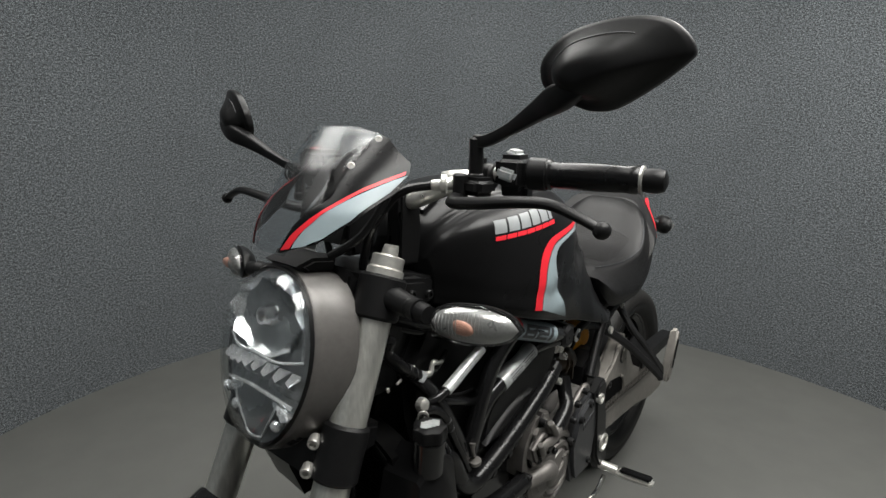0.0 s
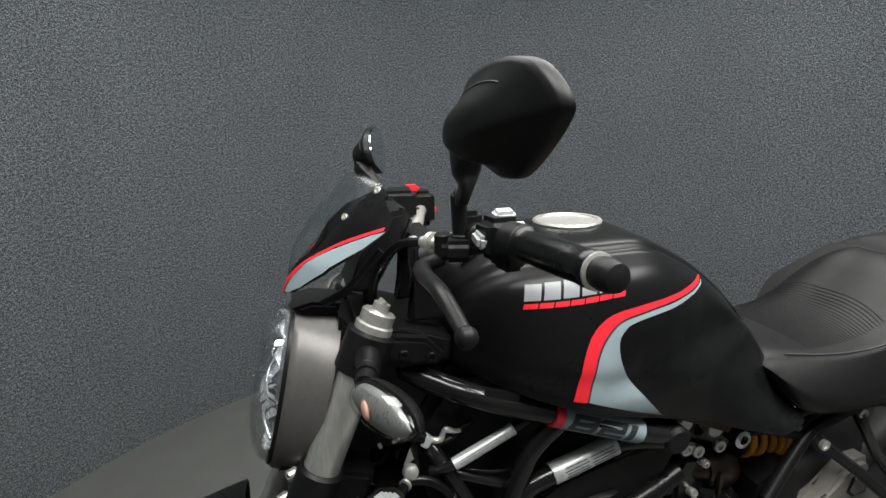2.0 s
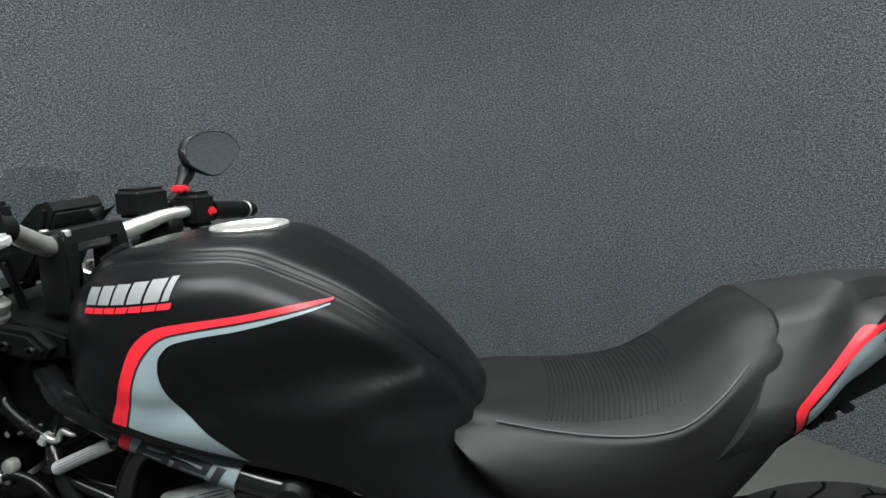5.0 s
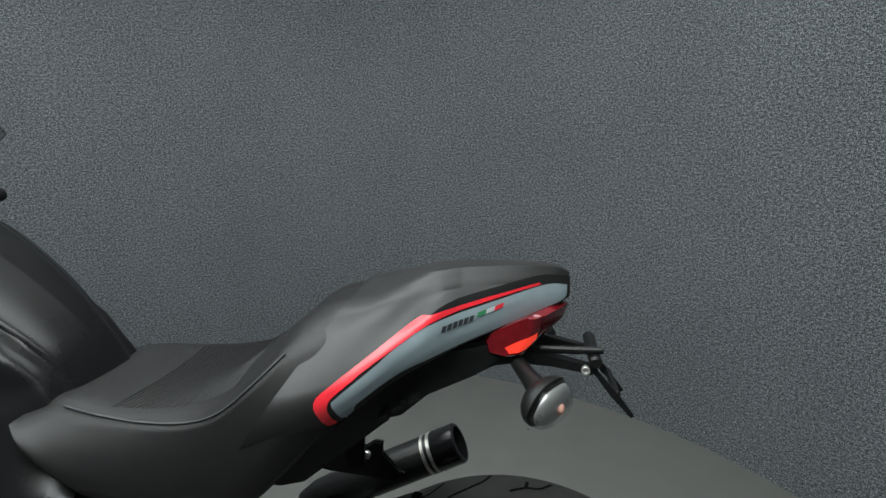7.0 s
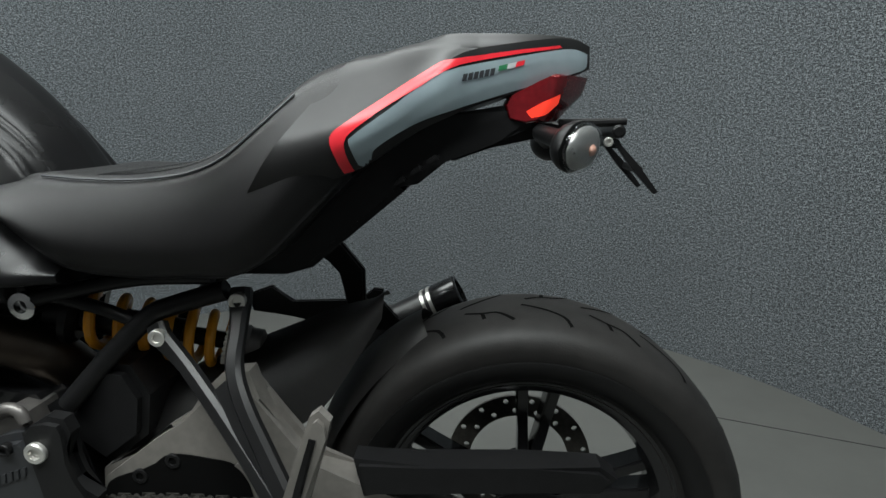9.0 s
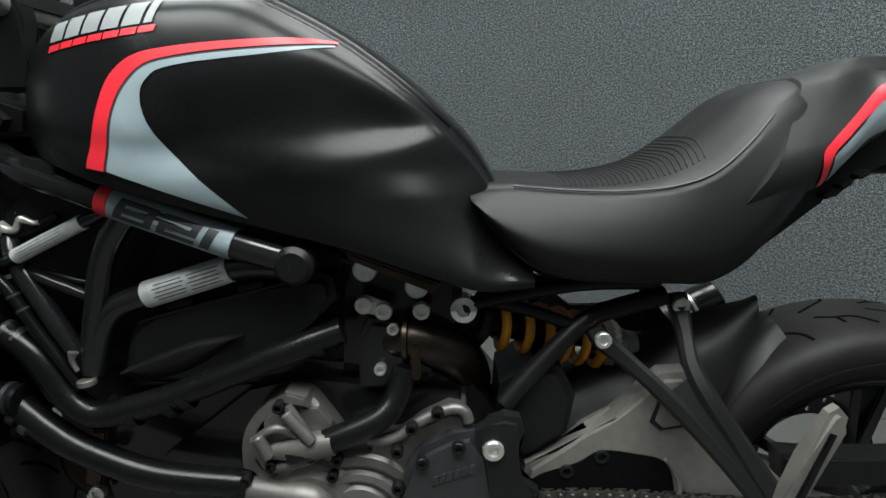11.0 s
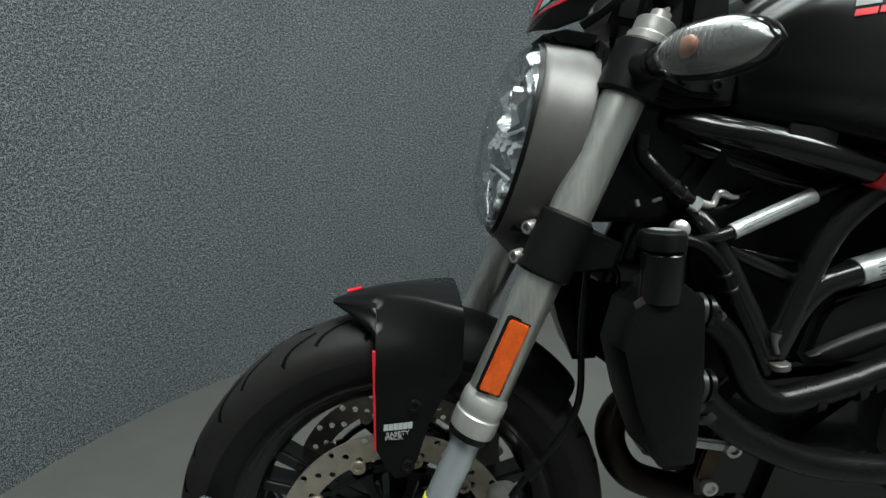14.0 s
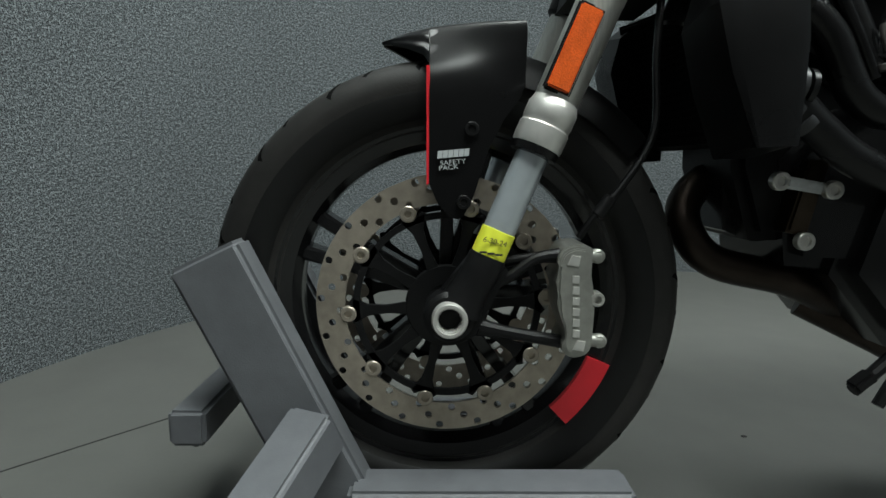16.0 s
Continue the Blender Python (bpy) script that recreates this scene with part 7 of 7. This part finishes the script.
# ---- rear frame, shock ----
for pts, r in (([(0.938, -0.085, 0.68), (0.985, -0.088, 0.692), (1.085, -0.088, 0.71), (1.18, -0.086, 0.712)], 0.0095),
               ([(0.99, -0.112, 0.555), (1.04, -0.1, 0.61), (1.095, -0.09, 0.662), (1.13, -0.088, 0.677), (1.195, -0.086, 0.695)], 0.0125),
               ([(0.97, -0.085, 0.688), (1.03, -0.085, 0.672), (1.09, -0.088, 0.65)], 0.0085)):
    bar_part("subframe_tube", pts, r, SATIN, frame_ob)
    bar_part("subframe_tube", [(x, -y + 0.02, z) for x, y, z in pts], r, SATIN, frame_ob)
def flat_bar(bm, points, thick, n=5):
    """A bar of rounded flat section; each point carries its width as a fourth number."""
    line = spline(points, n)
    rings = []
    for k, q in enumerate(line):
        d = (Vector(line[min(k + 1, len(line) - 1)][:3]) - Vector(line[max(k - 1, 0)][:3])).normalized()
        side = d.cross(Vector((0, 1, 0))).normalized()
        up = d.cross(side)
        w, t = q[3] / 2, thick / 2
        e = min(w, t) * 0.55
        rings.append([Vector(q[:3]) + side * a + up * b for a, b in ((w, t - e), (w - e, t), (e - w, t), (-w, t - e), (-w, e - t), (e - w, -t), (w - e, -t), (w, e - t))])
    return loft(bm, rings)


bm = bmesh.new()
flat_bar(bm, [(1.106, -0.092, 0.652, 0.026), (1.116, -0.10, 0.638, 0.026), (1.15, -0.117, 0.612, 0.021), (1.19, -0.142, 0.577, 0.021), (1.24, -0.172, 0.526, 0.021), (1.278, -0.197, 0.484, 0.024), (1.287, -0.202, 0.472, 0.024)], 0.017)
flat_bar(bm, [(1.211, -0.08, 0.695, 0.025), (1.212, -0.088, 0.682, 0.026), (1.214, -0.105, 0.655, 0.02), (1.216, -0.13, 0.62, 0.02), (1.232, -0.154, 0.586, 0.021), (1.263, -0.178, 0.537, 0.022), (1.292, -0.2, 0.49, 0.026), (1.3, -0.205, 0.476, 0.024)], 0.017)
flat_bar(bm, [(1.2, -0.136, 0.594, 0.03), (1.23, -0.162, 0.558, 0.03), (1.27, -0.19, 0.51, 0.028)], 0.008)
pass_h = part("pillion_bracket", bm, BRKT, bike, "black forked pillion footrest bracket", 30)
bolts("bracket_bolt", [(1.212, -0.096, 0.684), (1.114, -0.108, 0.642)], (0, -1, 0), 0.0105, 0.004, STEEL, pass_h, "bright socket bolt")
bm = bmesh.new()
slab(bm, [(1.30, 0.485), (1.325, 0.55), (1.345, 0.605), (1.355, 0.612), (1.366, 0.60), (1.362, 0.585), (1.33, 0.485), (1.315, 0.46), (1.3, 0.468)], -0.223, -0.2, 0.006, Matrix.Translation((-0.016, 0, -0.002)))
peg = part("pillion_peg", bm, SWING, pass_h, "folded alloy pillion footpeg")
bm = bmesh.new()
slab(bm, [(1.318, 0.505), (1.335, 0.555), (1.345, 0.585), (1.352, 0.583), (1.328, 0.505)], -0.2265, -0.217, 0.002, Matrix.Translation((-0.016, 0, -0.002)))
part("peg_rubber", bm, RUBBER, pass_h)
SA, SB = Vector((0.93, -0.045, 0.655)), Vector((1.215, 0.02, 0.572))
sd = (SB - SA).normalized()
bm = bmesh.new()
cyl(bm, SA, SA + sd * 0.17, 0.02, 20)
cyl(bm, SA + sd * 0.1, SB, 0.012, 16)
shock = part("shock_absorber", bm, SATIN, bike, "rear shock absorber with yellow coil spring")
bm = bmesh.new()
u = sd.orthogonal().normalized()
v = sd.cross(u)
turns, length = 6.0, 0.182
pts = []
for k in range(int(turns * 16) + 1):
    a = 2 * math.pi * k / 16
    s = 0.046 + length * (k / (turns * 16)) ** 0.86
    pts.append(SA + sd * s + (u * math.cos(a) + v * math.sin(a)) * 0.034)
tube(bm, pts, 0.0068, 10, 1, False)
part("coil_spring", bm, YELLOW, shock, "yellow coil spring")
bm = bmesh.new()
for k in range(28):
    a = 2 * math.pi * k / 28
    block(bm, (0.005, 0.005, 0.010), Matrix.Translation(SA + sd * 0.233 + (u * math.cos(a) + v * math.sin(a)) * 0.034) @ sd.to_track_quat("Z", "Y").to_matrix().to_4x4(), 0.0006)
lathe(bm, [(0.02, 0), (0.034, 0.001), (0.034, 0.009), (0.02, 0.010)], SA + sd * 0.228, sd, 28)
part("spring_seat", bm, STEEL, shock, "notched bright spring collar")
bm = bmesh.new()
lathe(bm, [(0.015, 0), (0.027, 0.001), (0.028, 0.016), (0.025, 0.020), (0.025, 0.036), (0.016, 0.042), (0.010, 0.06)], SA + sd * 0.238, sd, 28)
part("damper_body", bm, ALLOY, shock, "dull silver damper body")
bm = bmesh.new()
lathe(bm, [(0.018, 0), (0.038, 0.002), (0.04, 0.012), (0.03, 0.02)], SA + sd * 0.024, sd, 28)
part("spring_seat", bm, SATIN, shock)

# ---- swingarm, chain, rear wheel ----
bm = bmesh.new()
slab(bm, [(1.01, 0.40), (1.02, 0.466), (1.105, 0.506), (1.135, 0.535), (1.167, 0.577), (1.19, 0.598), (1.222, 0.60), (1.232, 0.565), (1.245, 0.53), (1.284, 0.476), (1.364, 0.448), (1.42, 0.43), (1.51, 0.39), (1.60, 0.36), (1.62, 0.325), (1.60, 0.29), (1.50, 0.29), (1.35, 0.33), (1.20, 0.352), (1.06, 0.345), (1.0, 0.36)], -0.118, -0.075, 0.009)
arm = part("swingarm", bm, SWING, bike, "cast grey alloy swingarm")
# flat black sheet on the arm paints the shade inside its opening
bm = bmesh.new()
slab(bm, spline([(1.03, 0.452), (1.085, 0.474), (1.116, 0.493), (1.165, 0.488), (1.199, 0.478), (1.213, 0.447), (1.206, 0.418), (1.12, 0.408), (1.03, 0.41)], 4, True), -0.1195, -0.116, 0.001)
part("swingarm_window", bm, FLATBLK, arm, "near-black sheet for the shade in the swingarm opening")
# dark slab set proud of the arm paints a cast pocket's shade
bm = bmesh.new()
slab(bm, [(1.185, 0.566), (1.205, 0.578), (1.222, 0.56), (1.222, 0.528), (1.19, 0.523), (1.176, 0.535)], -0.1205, -0.117, 0.001)
part("swingarm_recess", bm, BRKT, arm, "dark slab painting the shade of a cast pocket")
bm = bmesh.new()
slab(bm, [(1.188, 0.562), (1.205, 0.572), (1.217, 0.556), (1.217, 0.533), (1.193, 0.528), (1.182, 0.538)], -0.1222, -0.1195, 0.001)
part("swingarm_boss", bm, SWING, arm)
bm = bmesh.new()
slab(bm, [(1.05, 0.444), (1.07, 0.456), (1.15, 0.452), (1.152, 0.432), (1.06, 0.428)], -0.116, -0.10, 0.002)
part("chain_slider", bm, SWING, arm, "cast tongue above the chain")
bm = bmesh.new()
tube(bm, [(1.04, -0.121, 0.416), (1.12, -0.121, 0.414), (1.20, -0.121, 0.414), (1.222, -0.121, 0.436), (1.212, -0.121, 0.468), (1.2, -0.121, 0.483)], 0.0035, 8)
part("swingarm_edge", bm, SWING, arm)
bolts("swingarm_bolt", [(1.118, -0.117, 0.484), (1.073, -0.117, 0.462)], (0, -1, 0), 0.010, 0.004, SATIN, arm)
bm = bmesh.new()
for i in range(34):
    x = 0.985 + i * 0.0159
    z = 0.428 + 0.006 * math.sin(i * 0.2)
    if x > 1.5:
        break
    for y in (-0.128, -0.12):
        slab(bm, [(x - 0.008, z - 0.005), (x + 0.008, z - 0.005), (x + 0.0095, z), (x + 0.008, z + 0.005), (x - 0.008, z + 0.005), (x - 0.0095, z)], y - 0.0012 + 0.0022 * (i % 2), y + 0.0012 + 0.0022 * (i % 2), 0)
    cyl(bm, (x, -0.132, z), (x, -0.116, z), 0.0042, 8)
ch = part("drive_chain", bm, DARKST, bike, "dark steel drive chain")
bm = bmesh.new()
slab(bm, [(1.345, 0.492), (1.43, 0.484), (1.55, 0.486), (1.64, 0.486), (1.66, 0.47), (1.64, 0.45), (1.40, 0.448), (1.355, 0.44)], -0.125, -0.085, 0.006)
part("chain_guard", bm, SATIN, bike, "black plastic chain guard")
RX = (1.564, 0.068, 0.313)
LINES2 = [[(0.16, 0.10), (0.06, 0.28), (-0.02, 0.48), (-0.05, 0.72)], [(-0.15, 0.18), (-0.23, 0.32), (-0.30, 0.36), (-0.37, 0.62)], [(-0.23, 0.32), (-0.24, 0.52)]]
rear_wheel = wheel("rear_wheel", RX, 0.314, 0.185, 0.222, 5, "black five-spoke rear wheel", 11, LINES2)
bm = bmesh.new()
disc_mesh(bm, RX, 0.122, 0.085, RX[1] + 0.085, 0.005, 48, (3, 3))
part("rear_disc", bm, DARKST, rear_wheel, "drilled rear brake disc", 20)
bm = bmesh.new()
lathe(bm, [(0.03, -0.004), (0.086, -0.004), (0.095, -0.002), (0.095, 0.002), (0.086, 0.004), (0.03, 0.004)], (RX[0], -0.06, RX[2]), (0, 1, 0), 44, True)
part("sprocket", bm, SATIN, rear_wheel)
# hugger over the tyre
bm = bmesh.new()
rings = []
for i in range(17):
    a = radians(158 - i * 2.6)
    r = 0.334 + 0.004 * i / 16
    rings.append([(RX[0] + (r - 0.03 * abs(q) ** 2.5) * math.cos(a), RX[1] + q * (0.105 - 0.06 * (i / 16) ** 1.6), RX[2] + (r - 0.03 * abs(q) ** 2.5) * math.sin(a)) for q in np.linspace(-1, 1, 11)])
loft(bm, rings, closed=False)
bmesh.ops.solidify(bm, geom=list(bm.faces), thickness=0.004)
hug = part("rear_hugger", bm, HUGM, bike, "black plastic rear hugger")
bm = bmesh.new()
ridge = spline([(1.09, 0.005, 0.555), (1.16, 0.02, 0.582), (1.242, 0.03, 0.612), (1.30, 0.04, 0.632), (1.372, 0.045, 0.648)], 5)
edge = spline([(1.04, -0.088, 0.475), (1.12, -0.09, 0.49), (1.20, -0.085, 0.495), (1.285, -0.055, 0.515), (1.366, 0.0, 0.627)], 5)
rings = []
for a, b in zip(ridge, edge):
    rings.append([a + (b - a) * q + np.array((0, -0.006, 0.022)) * math.sin(math.pi * q) for q in np.linspace(0, 1, 8)])
loft(bm, rings, closed=False)
bmesh.ops.solidify(bm, geom=list(bm.faces), thickness=0.004)
part("hugger_side", bm, HUGM, hug)
bm = bmesh.new()
slab(bm, [(0.985, 0.575), (1.03, 0.605), (1.065, 0.60), (1.085, 0.56), (1.075, 0.505), (1.02, 0.465), (0.98, 0.50)], -0.105, 0.02, 0.01)
part("pivot_guard", bm, SATIN, bike, "black plastic guard over the swingarm pivot")
bm = bmesh.new()
slab(bm, [(1.064, 0.580), (1.111, 0.596), (1.148, 0.562), (1.26, 0.564), (1.288, 0.573), (1.304, 0.590), (1.322, 0.588), (1.316, 0.562), (1.345, 0.528), (1.361, 0.522), (1.34, 0.505), (1.224, 0.516), (1.212, 0.522), (1.15, 0.535), (1.071, 0.546)], 0.262, 0.274, 0.003)
sbr = part("silencer_bracket", bm, SATIN, bike, "black silencer bracket")
bm = bmesh.new()
slab(bm, [(1.232, 0.702), (1.264, 0.692), (1.302, 0.642), (1.30, 0.575), (1.27, 0.56), (1.262, 0.64), (1.225, 0.668)], 0.20, 0.215, 0.004)
part("bracket_stay", bm, SATIN, sbr)
# silencer
MB = Vector((1.462, 0.330, 0.556))
MA = MB - Vector((0.9, 0.02, 0.436)) * 0.37
md = (MB - MA).normalized()
bm = bmesh.new()
h = (MB - MA).length
lathe(bm, [(0.026, 0), (0.038, 0.04), (0.040, 0.08), (0.040, h - 0.06), (0.0395, h - 0.055)], MA, md, 36)
muff = part("silencer", bm, CARBON, bike, "carbon silencer with black end cap")
bm = bmesh.new()
lathe(bm, [(0.0395, h - 0.052), (0.0415, h - 0.046), (0.041, h), (0.038, h + 0.003), (0.033, h + 0.003), (0.031, h - 0.03), (0.0, h - 0.035)], MA, md, 36)
part("silencer_tip", bm, GLOSS, muff, "gloss black end cap")
for s in (0.068, 0.054):
    bm = bmesh.new()
    lathe(bm, [(0.040, -0.0035), (0.0418, -0.003), (0.0418, 0.003), (0.040, 0.0035)], MA + md * (h - s), md, 36)
    part("silencer_band", bm, STEEL, muff, "bright clamp band")
bolts("silencer_bolt", [(1.289, 0.260, 0.562)], (0, -1, 0), 0.008, 0.006, STEEL, muff)

# ---- exhaust under the engine ----
for pts, r in (([(0.42, 0.02, 0.475), (0.36, 0.03, 0.475), (0.325, 0.02, 0.44), (0.325, 0.0, 0.40), (0.36, -0.01, 0.365), (0.45, -0.02, 0.345), (0.52, -0.01, 0.315), (0.60, 0.02, 0.275), (0.75, 0.04, 0.24), (0.95, 0.10, 0.22), (1.07, 0.19, 0.32), (1.15, 0.238, 0.43)], 0.0225),
               ([(0.50, 0.02, 0.31), (0.58, -0.02, 0.27), (0.70, -0.02, 0.215), (0.85, 0.0, 0.2)], 0.025)):
    bm = bmesh.new()
    tube(bm, pts, r, 18)
    part("exhaust_pipe", bm, PIPEM, bike, "dark browned exhaust header pipe")
bm = bmesh.new()
slab(bm, [(0.355, 0.475), (0.37, 0.50), (0.46, 0.49), (0.47, 0.40), (0.40, 0.395), (0.36, 0.41)], -0.03, 0.1, 0.01)
part("head_cover", bm, GLOSS, engine)
bm = bmesh.new()
slab(bm, [(0.345, 0.60), (0.41, 0.66), (0.5, 0.62), (0.47, 0.40), (0.38, 0.40), (0.35, 0.49)], -0.058, 0.1, 0.012)
part("belt_cover", bm, SATIN, engine)
bm = bmesh.new()
slab(bm, [(0.40, 0.415), (0.425, 0.41), (0.445, 0.50), (0.42, 0.50)], -0.09, -0.06, 0.003)
part("belt_edge", bm, BRONZE, engine, "brass-coloured casting edge")
bm = bmesh.new()
slab(bm, [(0.388, 0.467), (0.44, 0.459), (0.443, 0.472), (0.39, 0.481)], -0.1, -0.09, 0.003)
part("bolt_bridge", bm, LABEL, engine, "bright two-bolt bridge")
bolts("engine_bolt", [(0.384, -0.092, 0.475), (0.441, -0.1, 0.4655), (0.42, -0.092, 0.405)], (0, -1, 0), 0.011, 0.006, STEEL, engine, "bright socket bolt")
bm = bmesh.new()
tube(bm, [(0.62, -0.05, 0.28), (0.57, -0.07, 0.262), (0.51, -0.08, 0.215)], [0.009, 0.0085, 0.008], 10)
tube(bm, [(0.62, -0.06, 0.27), (0.56, -0.085, 0.235), (0.535, -0.09, 0.2)], [0.009, 0.008, 0.007], 10)
block(bm, (0.03, 0.02, 0.014), Matrix.Translation((0.52, -0.08, 0.228)) @ Matrix.Rotation(radians(-40), 4, "Y"), 0.003)
part("side_stand", bm, SATIN, bike, "black folded side stand")
